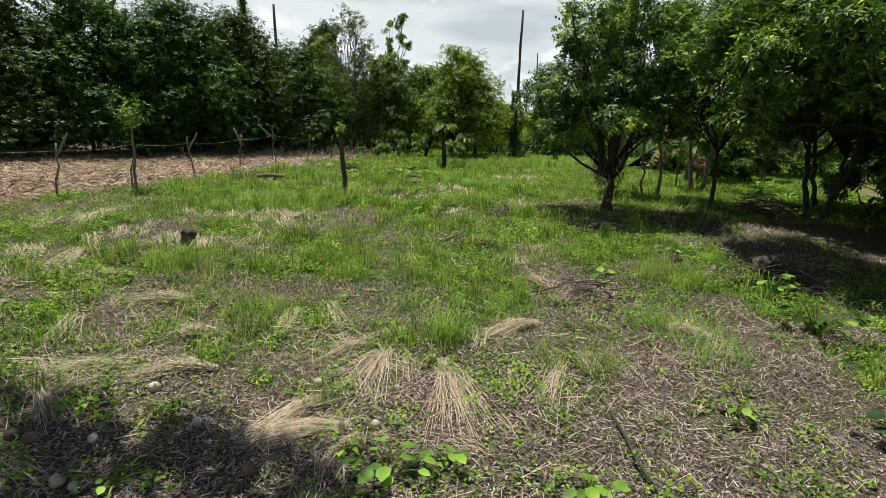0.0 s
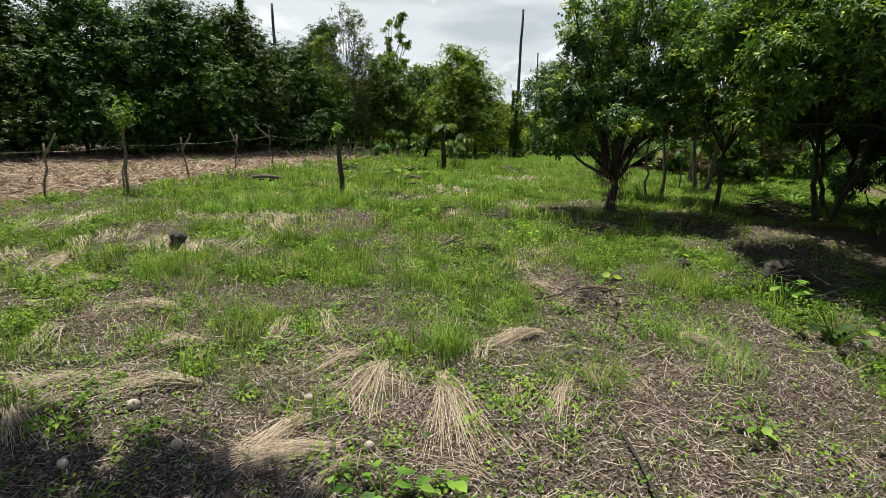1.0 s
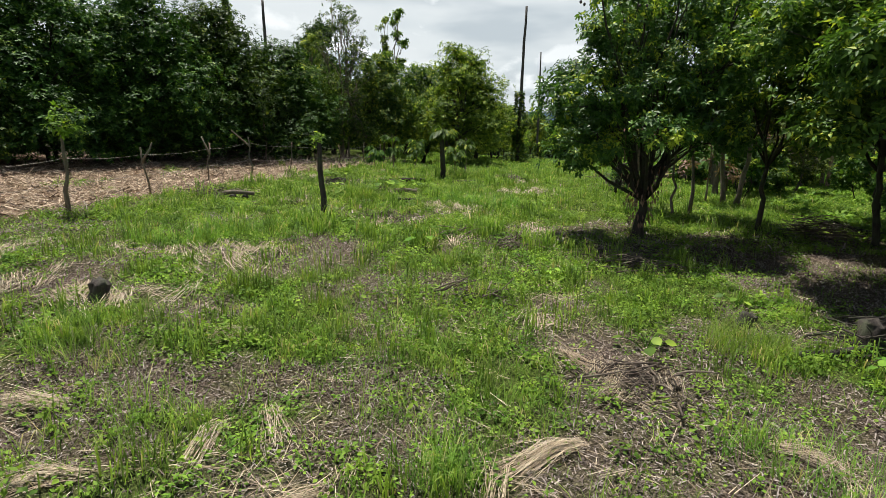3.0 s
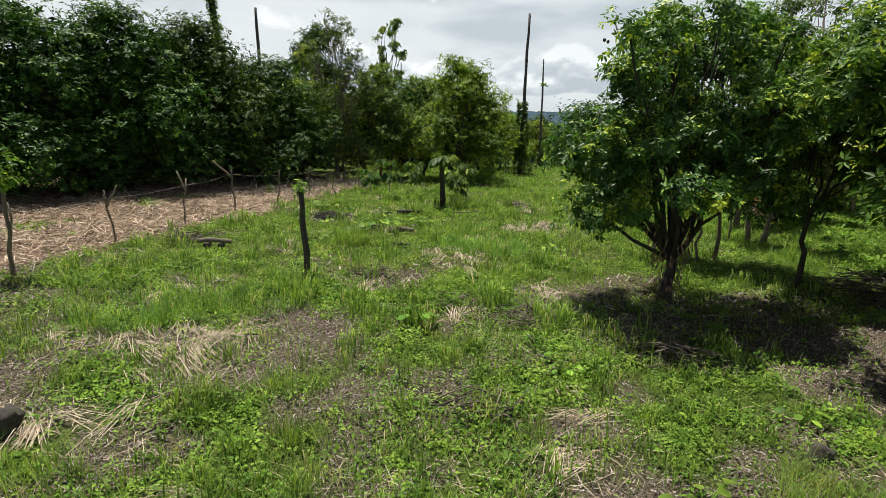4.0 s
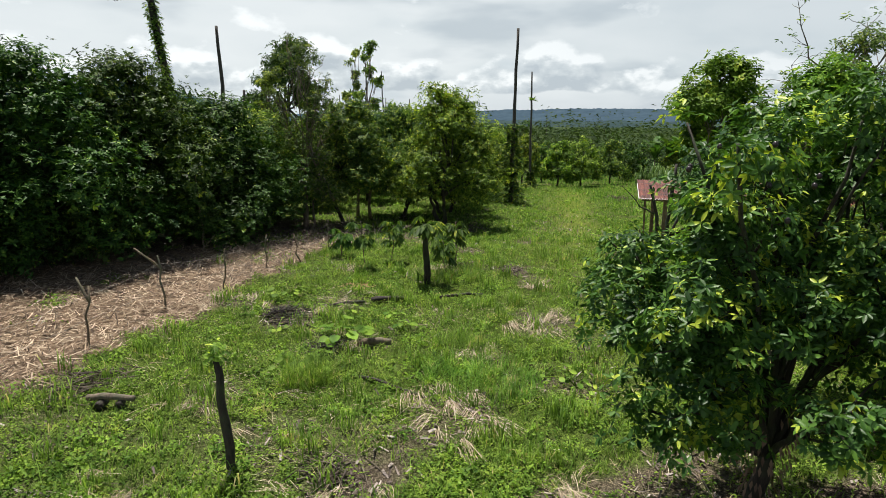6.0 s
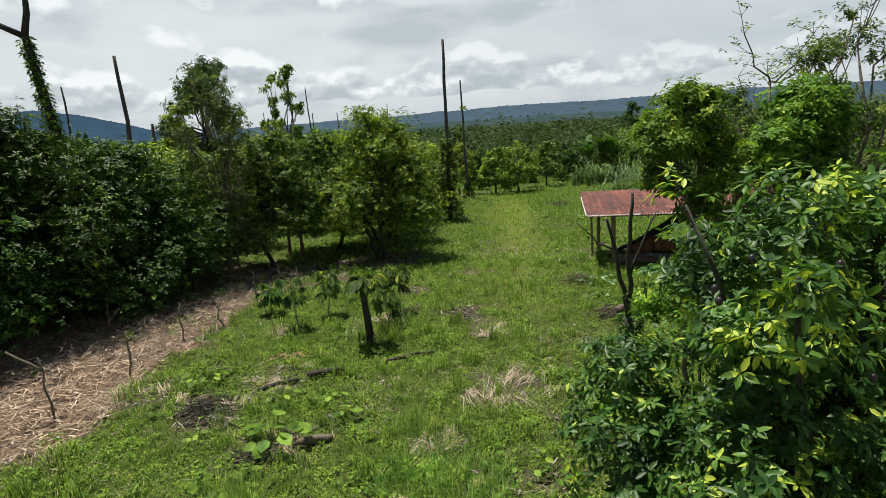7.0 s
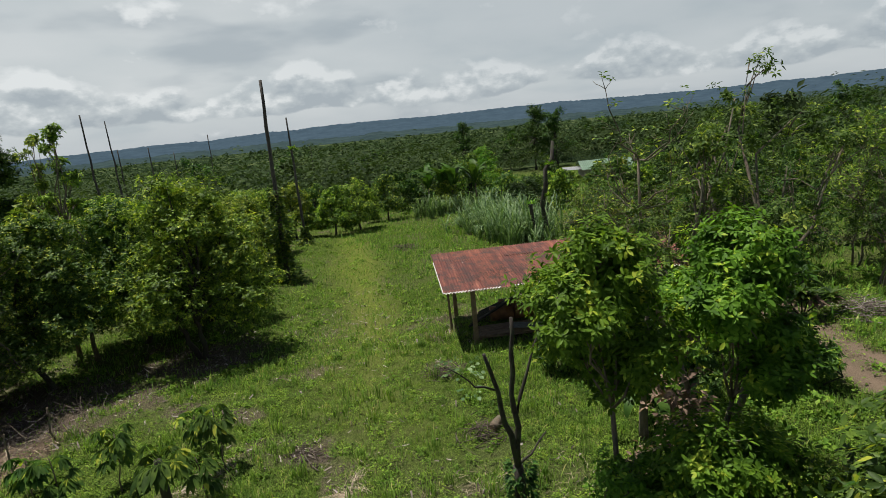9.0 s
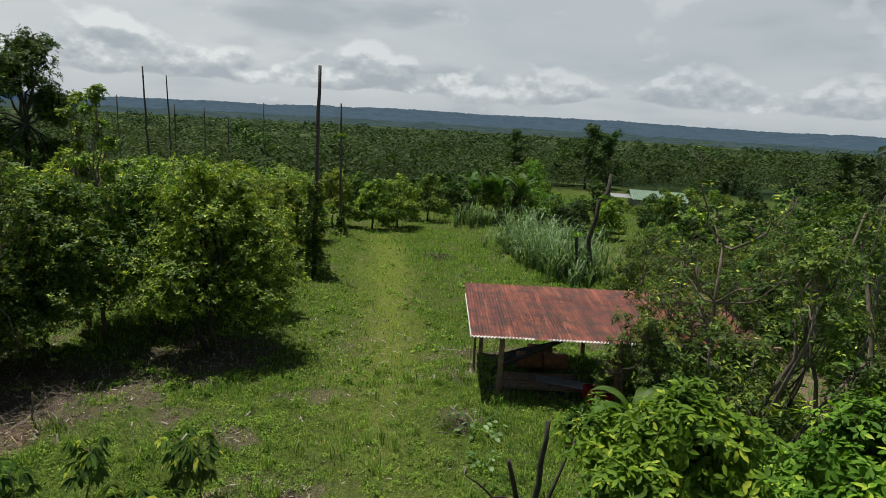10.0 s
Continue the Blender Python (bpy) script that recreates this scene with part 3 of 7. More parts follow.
def make_tree(name, x, y, height, lobes, twigs, per, leaf, mats, label, category="tree", trunk_r=0.12, fork=0.35, seed=1, fine=False, spray=0.2, group="", lean=(0, 0), limbs_n=None, thin=40, turn=0.0, shell=0.35, multi=1, sides=7, slim=0.5, clump=12, tight=0.17, wide=0.42, lift=0.0, core=0.07):
    """Trunk, limbs to each lobe, thin branches and a crown of separate leaves. Lobes in metres from the foot."""
    rng = np.random.default_rng(seed)
    ob = thing(name, x, y, label, category, turn=turn, group=group)
    centres, out = clumped_twigs(lobes, twigs, rng, shell, 0.35, clump, tight)
    base = centres[:, 2] > 0.25
    centres, out = centres[base], out[base]
    limbs = []
    fk = np.array([lean[0], lean[1], height * fork])
    stems = []
    for s in range(multi):
        off = np.array([rng.normal(0, 0.16), rng.normal(0, 0.16), 0]) * (multi > 1)
        head = fk + off * 3.0
        stems.append(head)
        pts = bend(off + (0, 0, -0.15), head, 0, 7, rng, 0.10)
        rad = np.linspace(trunk_r * 1.15, trunk_r * 0.72, 7) / (multi ** 0.5)
        rad[0] *= 1.35
        limbs.append((pts, rad))
    for l in lobes:
        st = stems[rng.integers(len(stems))]
        limbs.append((bend(st, np.array(l[:3]) + (0, 0, 0.1 * l[5]), 0.12 * l[5], 6, rng, 0.12), np.linspace(trunk_r * slim, trunk_r * 0.12, 6)))
    ends = centres[rng.choice(len(centres), min(thin, len(centres)), replace=False)]
    heads = np.array([l[:3] for l in lobes])
    for e_ in ends:
        c = heads[np.argmin(np.linalg.norm(heads - e_, axis=1))]
        c = c + (fk - c) * rng.uniform(0.0, 0.5)
        limbs.append((bend(c, e_, 0.05, 4, rng, 0.1), np.linspace(trunk_r * 0.16, 0.006, 4)))
    if multi > 2:
        limbs.append((bend((0, 0, -0.2), (0, 0, height * fork * 0.62), 0, 6, rng, 0.05), trunk_r * np.array([1.5, 1.25, 1.15, 1.1, 1.0, 0.8])))
    part("trunk", tubes_mesh("trunk", limbs, mats[0], sides, 0.10, rng), ob)
    pos, way, face = twig_leaves(centres, out, per, spray, rng, lift)
    size = leaf * rng.uniform(0.65, 1.25, len(pos))
    n = int(core * len(pos))
    if n:
        # oversized inner leaves, added to block light and darken the crown's gaps
        c, o = lobes_twigs(lobes, n, rng, 0.0, 0.2)
        c = c + (heads[np.argmin(np.linalg.norm(heads[None] - c[:, None], axis=2), 1)] - c) * 0.4
        p2, w2, f2 = twig_leaves(c, rng.normal(0, 1, (n, 3)), 1, spray, rng, lift)
        pos, way, face, size = np.concatenate([pos, p2]), np.concatenate([way, w2]), np.concatenate([face, f2]), np.concatenate([size, leaf * rng.uniform(1.5, 2.4, n)])
    part("crown", leaves_mesh("crown", pos, way, face, size, size * wide, mats[1], fine), ob)
    return ob


def round_lobes(rng, height, radius, n=8, bottom=0.25, top=0.95, squash=0.8):
    """Leafy lobes grouped round an upright axis."""
    out = []
    for i in range(n):
        k = (i + 0.5) / n
        h = height * (bottom + (top - bottom) * k)
        spread_ = radius * (1.0 - 0.75 * k ** 1.8) * 0.62
        a_ = i * 2.4 + rng.uniform(-0.5, 0.5)
        r = radius * rng.uniform(0.42, 0.62) * (1.05 - 0.35 * k)
        out.append((math.cos(a_) * spread_, math.sin(a_) * spread_, h, r, r, r * squash))
    return out


# ---- trees ----
def plant_trees():
    rng = np.random.default_rng(11)
    # the glossy-leaved fruit tree beside the way
    lobes = [(-1.2, -0.8, 2.1, 0.9, 0.9, 0.7), (0.9, -1.0, 2.4, 1.0, 0.9, 0.7), (-1.1, 0.3, 2.3, 0.9, 0.9, 0.7), (1.2, 0.4, 2.6, 1.0, 1.0, 0.8), (0, -0.3, 3.0, 1.3, 1.2, 0.9),
             (-1.2, -0.9, 3.0, 0.9, 0.9, 0.7), (0.9, -0.8, 3.4, 1.0, 1.0, 0.8), (-0.3, 0.2, 3.9, 1.0, 1.0, 0.7), (0.55, 0.0, 4.5, 0.75, 0.75, 0.6), (-0.5, -0.4, 4.6, 0.6, 0.6, 0.5), (-1.15, -1.0, 3.9, 0.6, 0.55, 0.45),
             (-1.85, -0.6, 1.75, 0.5, 0.5, 0.4), (-1.25, 0.1, 4.75, 0.32, 0.32, 0.3), (1.35, -0.4, 4.6, 0.4, 0.4, 0.3), (0.2, -0.6, 4.95, 0.35, 0.35, 0.3), (-0.4, -1.8, 2.3, 0.6, 0.5, 0.5), (-1.75, -0.1, 2.7, 0.65, 0.65, 0.6), (-1.6, 0.5, 3.2, 0.6, 0.6, 0.5), (-0.8, 0.5, 4.2, 0.5, 0.5, 0.4), (1.9, 0.3, 3.2, 0.6, 0.6, 0.5), (0.9, -0.1, 4.5, 0.75, 0.7, 0.4), (1.6, 0.2, 3.9, 0.8, 0.8, 0.6), (0.25, 0.55, 4.7, 0.5, 0.5, 0.35), (-1.55, -1.6, 4.6, 0.35, 0.35, 0.3), (0.2, 1.2, 3.2, 1.0, 0.9, 0.8)]
    t1 = make_tree("fruit_tree", 4.1, 14.75, 5.2, lobes, 6200, 7, 0.098, (M_BARK, M_GLOSSY), "multi-stemmed fruit tree with glossy dark leaves and yellow-green shoots", trunk_r=0.115, fork=0.15, seed=3, fine=True, spray=0.16, thin=130, slim=0.36, clump=10, tight=0.2, lean=(0.06, 0.0), lift=-0.1, core=0)
    n = 170
    a_ = rng.uniform(0, 6.28, n)
    zz = rng.uniform(0.35, 1.5, n)
    dirs = np.stack([np.cos(a_) * 0.5, np.sin(a_) * 0.5, -1 + 0 * a_], 1)
    hang = np.stack([np.cos(a_) * (0.12 + 0.25 * zz * rng.uniform(0.4, 1, n)), np.sin(a_) * (0.12 + 0.25 * zz * rng.uniform(0.4, 1, n)), zz], 1)
    part("hanging_dry_leaves", leaves_mesh("hanging_dry_leaves", hang, dirs, unit(np.stack([np.cos(a_), np.sin(a_), 0.4 + 0 * a_], 1)), 0.13, 0.04, M_DRYLEAF), t1, "withered leaves hanging along the stems", "stuff")
    crown = [c for c in t1.children if c.name.startswith("crown")][0]
    for i in range(9):
        d = unit(rng.normal(0, 1, 3))
        bm = bmesh.new()
        bmesh.ops.create_uvsphere(bm, u_segments=10, v_segments=7, radius=0.024)
        bmesh.ops.scale(bm, vec=(1, 1, 1.25), verts=bm.verts)
        f = part("fruit", bm_mesh("fruit", bm, M_PLUM, True), crown, "small dark round fruit")
        f.location = (-1.2 + 0.7 * d[0], -1.2 + 0.5 * d[1], 3.9 + 0.8 * abs(d[2]))
    # slender fresh green trees behind it
    high = [(-0.1, 0, 5.5, 0.55, 0.55, 0.45), (-0.6, -0.2, 5.1, 0.5, 0.5, 0.4), (0.4, 0.3, 5.0, 0.45, 0.45, 0.4), (-0.2, 0.6, 5.1, 0.5, 0.5, 0.4), (-0.15, 0.5, 4.4, 0.4, 0.45, 0.35), (0.3, -0.4, 4.5, 0.45, 0.45, 0.35), (0.2, 0.1, 4.0, 0.4, 0.4, 0.3)]
    make_tree("young_tree", 5.35, 19.0, 5.9, high, 2500, 7, 0.090, (M_PALEBARK, M_BRIGHT), "slender tree with fresh bright green leaves", trunk_r=0.042, fork=0.62, seed=21, fine=True, thin=60, slim=0.42, clump=12, tight=0.24, lift=-0.05, wide=0.44, shell=0.45, group="fresh green trees", core=0)
    high = [(0.1, 0, 5.5, 0.6, 0.55, 0.45), (-0.4, -0.3, 5.1, 0.45, 0.45, 0.4), (0.45, 0.1, 5.2, 0.45, 0.5, 0.4), (0.1, 0.6, 4.8, 0.5, 0.5, 0.4), (0.3, -0.3, 4.5, 0.4, 0.4, 0.3), (0.0, -0.5, 4.2, 0.4, 0.4, 0.3)]
    make_tree("young_tree", 6.7, 18.5, 5.9, high, 2300, 7, 0.090, (M_PALEBARK, M_BRIGHT), "slender bright green tree with a pale bare stem", trunk_r=0.042, fork=0.62, seed=22, fine=True, thin=60, slim=0.42, clump=12, tight=0.24, lift=-0.05, wide=0.44, shell=0.45, group="fresh green trees", core=0)
    wide = [(0, 0, 3.4, 0.7, 0.7, 0.45), (-0.6, -0.2, 3.0, 0.6, 0.6, 0.4), (0.55, 0.1, 3.2, 0.6, 0.6, 0.4), (0.2, -0.6, 2.6, 0.6, 0.6, 0.4), (-0.3, 0.5, 2.5, 0.6, 0.6, 0.4)]
    make_tree("young_tree", 6.0, 18.0, 3.5, wide, 2000, 7, 0.090, (M_PALEBARK, M_BRIGHT), "low spreading young tree with fresh bright leaves", trunk_r=0.036, fork=0.45, seed=23, fine=True, thin=50, slim=0.42, clump=12, tight=0.24, lift=-0.05, wide=0.44, shell=0.45, group="fresh green trees", core=0)
    low = [(0, 0, 2.9, 0.6, 0.6, 0.4), (-0.5, 0.1, 2.5, 0.5, 0.5, 0.35), (0.4, -0.2, 2.4, 0.5, 0.5, 0.35)]
    make_tree("young_tree", 5.25, 18.5, 3.2, low, 800, 7, 0.090, (M_PALEBARK, M_BRIGHT), "small young tree with fresh bright leaves", trunk_r=0.03, fork=0.5, seed=29, fine=True, thin=30, slim=0.42, clump=14, tight=0.25, group="fresh green trees", core=0)
    make_tree("young_tree", 7.3, 16.0, 5.0, round_lobes(np.random.default_rng(26), 5.0, 1.9, 12, 0.5, 0.9), 2600, 6, 0.12, (M_BARK, M_GREEN), "dark glossy tree with large leaves", trunk_r=0.06, fork=0.3, seed=26, fine=True, thin=30, group="fresh green trees", core=0.02)
    # open tree with long rising limbs
    tall = [(0.3, 0.3, 6.4, 0.8, 0.8, 0.4), (1.2, 0.5, 7.1, 0.7, 0.7, 0.35), (1.9, 0.8, 7.7, 0.45, 0.45, 0.3), (-0.3, -0.2, 6.0, 0.9, 0.8, 0.4), (0.9, -0.6, 5.4, 1.0, 0.9, 0.45), (0, 0.8, 5.0, 1.0, 1.0, 0.5), (-0.9, 0, 4.5, 0.9, 0.9, 0.5), (1.6, -0.2, 5.9, 0.7, 0.7, 0.35), (-0.7, 0.5, 4.4, 0.7, 0.7, 0.4), (0, -0.6, 5.0, 0.8, 0.8, 0.5), (-1.2, 0.5, 5.2, 0.7, 0.7, 0.45), (0.3, 0.5, 5.6, 0.9, 0.9, 0.5), (2.2, 0.2, 6.6, 0.9, 0.9, 0.5), (2.9, -0.3, 6.1, 0.8, 0.8, 0.5), (1.6, 1.0, 6.6, 0.8, 0.8, 0.5)]
    make_tree("open_tree", 8.9, 20.9, 8.0, tall, 1150, 6, 0.10, (M_PALEBARK, M_SCRUB), "open tree with long leaning limbs and light leaves", trunk_r=0.10, fork=0.35, seed=27, thin=50, shell=0.1, multi=2, core=0)
    # the near dark tree, spreading over the way
    wide = [(-1.7, -0.2, 3.5, 1.2, 1.2, 0.8), (-0.7, 0.9, 3.9, 1.2, 1.2, 0.8), (0.8, -0.5, 3.6, 1.4, 1.4, 0.9), (0, 0, 4.7, 1.5, 1.5, 0.9), (-1.3, 0.6, 4.7, 1.2, 1.2, 0.8), (1.5, 0.8, 4.4, 1.4, 1.3, 0.9), (-0.5, -1.2, 3.2, 1.1, 1.1, 0.8), (1.2, -1.5, 2.9, 1.2, 1.2, 0.9), (-2.1, 0.3, 2.7, 0.8, 0.8, 0.6), (0.4, 0.6, 5.6, 1.1, 1.1, 0.7), (-1.2, 2.3, 4.7, 1.3, 1.2, 0.8), (0.6, 2.4, 4.6, 1.3, 1.2, 0.8), (-2.2, 1.5, 4.3, 1.0, 1.0, 0.7), (1.9, 2.0, 4.4, 1.2, 1.2, 0.8), (-1.5, -1.2, 4.2, 1.1, 1.0, 0.7), (-0.2, -2.0, 4.0, 1.1, 1.0, 0.7), (-2.3, -0.6, 3.7, 0.8, 0.8, 0.6)]
    wide = [(l[0] - 2.2,) + l[1:] for l in wide]
    make_tree("shade_tree", 9.9, 10.9, 6.4, wide, 5800, 6, 0.13, (M_BARK, M_GREEN), "spreading dark tree shading the litter below", trunk_r=0.11, fork=0.3, seed=32, thin=60, multi=2, group="trees beside the way")
    make_tree("withered_sapling", 8.3, 21.0, 2.7, round_lobes(np.random.default_rng(28), 2.7, 0.95, 7, 0.3, 0.95), 84, 5, 0.17, (M_PALEBARK, M_DRYLEAF), "sapling hung with withered brown leaves", trunk_r=0.03, fork=0.5, seed=28, thin=40, clump=5, tight=0.4, slim=0.4, core=0)
    for i, (x, y, hh, r) in enumerate(((10.4, 12.6, 2.0, 1.3), (12.0, 14.0, 2.4, 1.4), (11.4, 10.0, 2.2, 1.4), (12.6, 17.4, 2.2, 1.2), (10.3, 23.0, 2.4, 1.1), (13.8, 15.8, 2.6, 1.5), (12.5, 27.0, 2.2, 1.2), (11.6, 24.0, 2.0, 1.1), (8.6, 7.6, 1.6, 1.2), (6.6, 6.6, 0.9, 0.8), (10.1, 27.2, 1.5, 0.8), (11.4, 24.3, 1.8, 1.0), (14.7, 23.4, 2.0, 1.1))):
        make_tree("leafy_bush", x, y, hh, round_lobes(np.random.default_rng(140 + i), hh, r, 6, 0.2, 0.85), 420, 6, 0.16, (M_BARK, M_DARK if y < 19 else M_GREEN), "leafy green bush in the undergrowth", "bush", trunk_r=0.03, fork=0.25, seed=140 + i, thin=12, multi=2, group="undergrowth bushes")
    # dark trees on the other side of the way
    for (x, y, h, r, s, mt) in ((9.5, 15.2, 7.0, 2.8, 31, M_GREEN), (11.0, 17.2, 5.4, 2.0, 33, M_GREEN), (12.5, 16.0, 6.5, 2.6, 34, M_GREEN), (13.0, 11.5, 6.5, 2.6, 35, M_GREEN), (10.2, 8.2, 5.5, 2.4, 39, M_DARK)):
        make_tree("shade_tree", x, y, h, round_lobes(np.random.default_rng(s), h, r, 13, 0.4, 0.94), 3600, 6, 0.155, (M_BARK, mt), "dark leafy tree with crooked forking stems", trunk_r=0.10, fork=0.28, seed=s, thin=40, multi=2, group="trees beside the way")


plant_trees()


def overhanging_tree():
    """Tall tree behind the start of the way, whose high crown shades the near ground."""
    lobes = [(2.4, 2.8, 7.0, 1.0, 1.0, 0.5), (1.2, 2.2, 7.8, 1.0, 1.0, 0.6), (3.5, 3.1, 7.6, 0.8, 0.7, 0.4), (1.0, 3.3, 7.4, 0.9, 0.9, 0.5), (0.2, 0.9, 8.4, 1.4, 1.4, 0.8), (4.3, 2.5, 7.4, 0.8, 0.6, 0.4), (0.0, 3.2, 8.2, 1.0, 1.0, 0.6), (3.2, 2.0, 7.9, 0.9, 0.9, 0.5), (4.8, 1.5, 7.8, 0.8, 0.8, 0.4)]
    make_tree("overhanging_tree", -6.4, 3.4, 8.6, lobes, 1000, 6, 0.15, (M_BARK, M_DARK), "tall tree reaching a high branch over the meadow", trunk_r=0.18, fork=0.6, seed=37, thin=30, shell=0.1)


overhanging_tree()


def plant_grove():
    """The dense orchard beyond the fence: a few trees built once, the rest copies of them."""
    rng = np.random.default_rng(5)
    # height, radius, leaves, twigs, leaf length
    kinds = ((7.0, 3.5, M_DARK, 6600, 0.15), (6.6, 2.7, M_GREEN, 4600, 0.128), (6.4, 2.6, M_OLIVE, 4600, 0.125), (6.0, 2.5, M_OLIVE, 4300, 0.125))
    # the edge of the orchard: x, y, kind, height of the top
    front = [(-19.6, 19.6, 0, 8.0), (-16.0, 21.0, 0, 8.0), (-13.2, 23.2, 0, 7.6), (-11.3, 25.8, 0, 7.7), (-9.8, 28.6, 0, 7.7), (-7.9, 31.2, 0, 6.5), (-7.0, 34.8, 1, 5.9), (-3.6, 36.0, 1, 6.7), (0.9, 36.4, 2, 7.3), (-1.6, 40.0, 1, 6.6),
             (0.9, 40.8, 3, 6.4), (1.5, 44.5, 3, 5.8), (2.5, 49.5, 3, 5.2), (4.4, 54.0, 3, 4.8), (5.8, 58.5, 3, 4.6)]
    edge_y, edge_x = [22, 26, 31, 36, 44, 60, 100], [-21, -16.5, -9.5, -3.0, 0.5, 5.0, 14.0]
    spots = list(front)
    for gx in np.arange(-46, 8, 4.3):
        for gy in np.arange(24, 100, 4.6):
            x, y = gx + rng.uniform(-1.2, 1.2), gy + rng.uniform(-1.2, 1.2)
            line = np.interp(y, edge_y, edge_x)
            if x < line - 1.5 and all((x - q[0]) ** 2 + (y - q[1]) ** 2 > 9 for q in spots) and x > -25 - (y - 24) * 0.28:
                k = 0 if x < -12 and y < 40 else int(rng.integers(1, 4))
                spots.append((x, y, k, gz(x, y) + rng.uniform(5.0, 6.6) * (1.0 if y < 60 else 0.85)))
    first = {}
    names = ("tall dark-leaved orchard tree over bare shaded litter", "leafy green orchard tree with low forking limbs", "olive-green orchard tree with pale shoots", "small yellow-green orchard tree")
    for n, (x, y, k, top) in enumerate(spots):
        deep = np.interp(y, edge_y, edge_x) - x
        tier = 0 if n < len(front) else 1 if y < 50 and deep < 7 else 2
        h, r, mt, tw, leaf = kinds[k]
        if (k, tier) not in first:
            lob = round_lobes(np.random.default_rng(50 + k), h, r, 18, 0.14 if k == 0 else 0.27, 0.97)
            first[k, tier] = make_tree("orchard_tree", 0, 0, h, lob, tw // (1, 4, 10)[tier], 6, leaf * (1, 1.6, 2.2)[tier], (M_BARK, mt), names[k], trunk_r=0.13, fork=0.25, seed=60 + k + 9 * tier, thin=(60, 14, 4)[tier], group="orchard trees", multi=2, sides=(6, 5, 4)[tier], shell=0.5, wide=0.48, lift=0.15, tight=0.2, clump=(8, 8, 6)[tier], core=0.14)
            ob = first[k, tier]
        else:
            ob = copy_thing(first[k, tier], Matrix())
        sz = (top - gz(x, y)) / (h * 1.06)
        ob.matrix_basis = pose(x, y, gz(x, y), 0, 0, rng.uniform(0, 360)) @ Matrix.Diagonal((sz ** 0.5 * rng.uniform(1.0, 1.12), sz ** 0.5 * rng.uniform(1.0, 1.12), sz, 1))
    # thin open-crowned trees rising over the rest
    for (x, y, h, r, s) in ((-2.93, 38.5, 8.8, 1.0, 71), (-3.7, 39.6, 8.6, 0.9, 76), (-7.8, 39.0, 7.4, 1.2, 72)):
        make_tree("slim_tree", x, y, h, round_lobes(np.random.default_rng(s), h, r, 9, 0.45, 0.99), 560, 6, 0.17, (M_PALEBARK, M_OLIVE), "slim tree with an open airy crown", trunk_r=0.07, fork=0.6, seed=s, thin=60, group="open-crowned trees", shell=0.1, clump=7, core=0)
    make_tree("airy_tree", -5.3, 33.9, 8.0, round_lobes(np.random.default_rng(75), 7.9, 2.3, 18, 0.14, 0.98), 1700, 6, 0.115, (M_PALEBARK, M_SCRUB), "tall airy orchard tree with bare twigs at its top", trunk_r=0.09, fork=0.3, seed=75, thin=220, shell=0.15, multi=3, clump=8, core=0.03)
    # beyond the end of the way
    for (x, y, h, r, s, mt) in ((12.6, 65.5, 4.6, 2.2, 81, M_OLIVE), (15.2, 67.0, 5.2, 2.6, 82, M_OLIVE), (9.4, 67.5, 5.2, 2.5, 83, M_OLIVE), (20.0, 73.0, 5.0, 2.6, 84, M_GREEN), (31.0, 76.0, 6.2, 3.2, 85, M_GREEN), (36.0, 82.0, 6.8, 3.4, 86, M_BRIGHT), (13.0, 76, 5, 2.5, 87, M_GREEN), (27, 60, 4.2, 2.4, 88, M_GREEN)):
        make_tree("bushy_tree", x, y, h, round_lobes(np.random.default_rng(s), h, r, 9, 0.22, 0.9), 1100, 6, 0.21, (M_BARK, mt), "round bushy tree leafed almost to the ground", trunk_r=0.10, fork=0.2, seed=s, thin=12, group="bushy trees")


plant_grove()


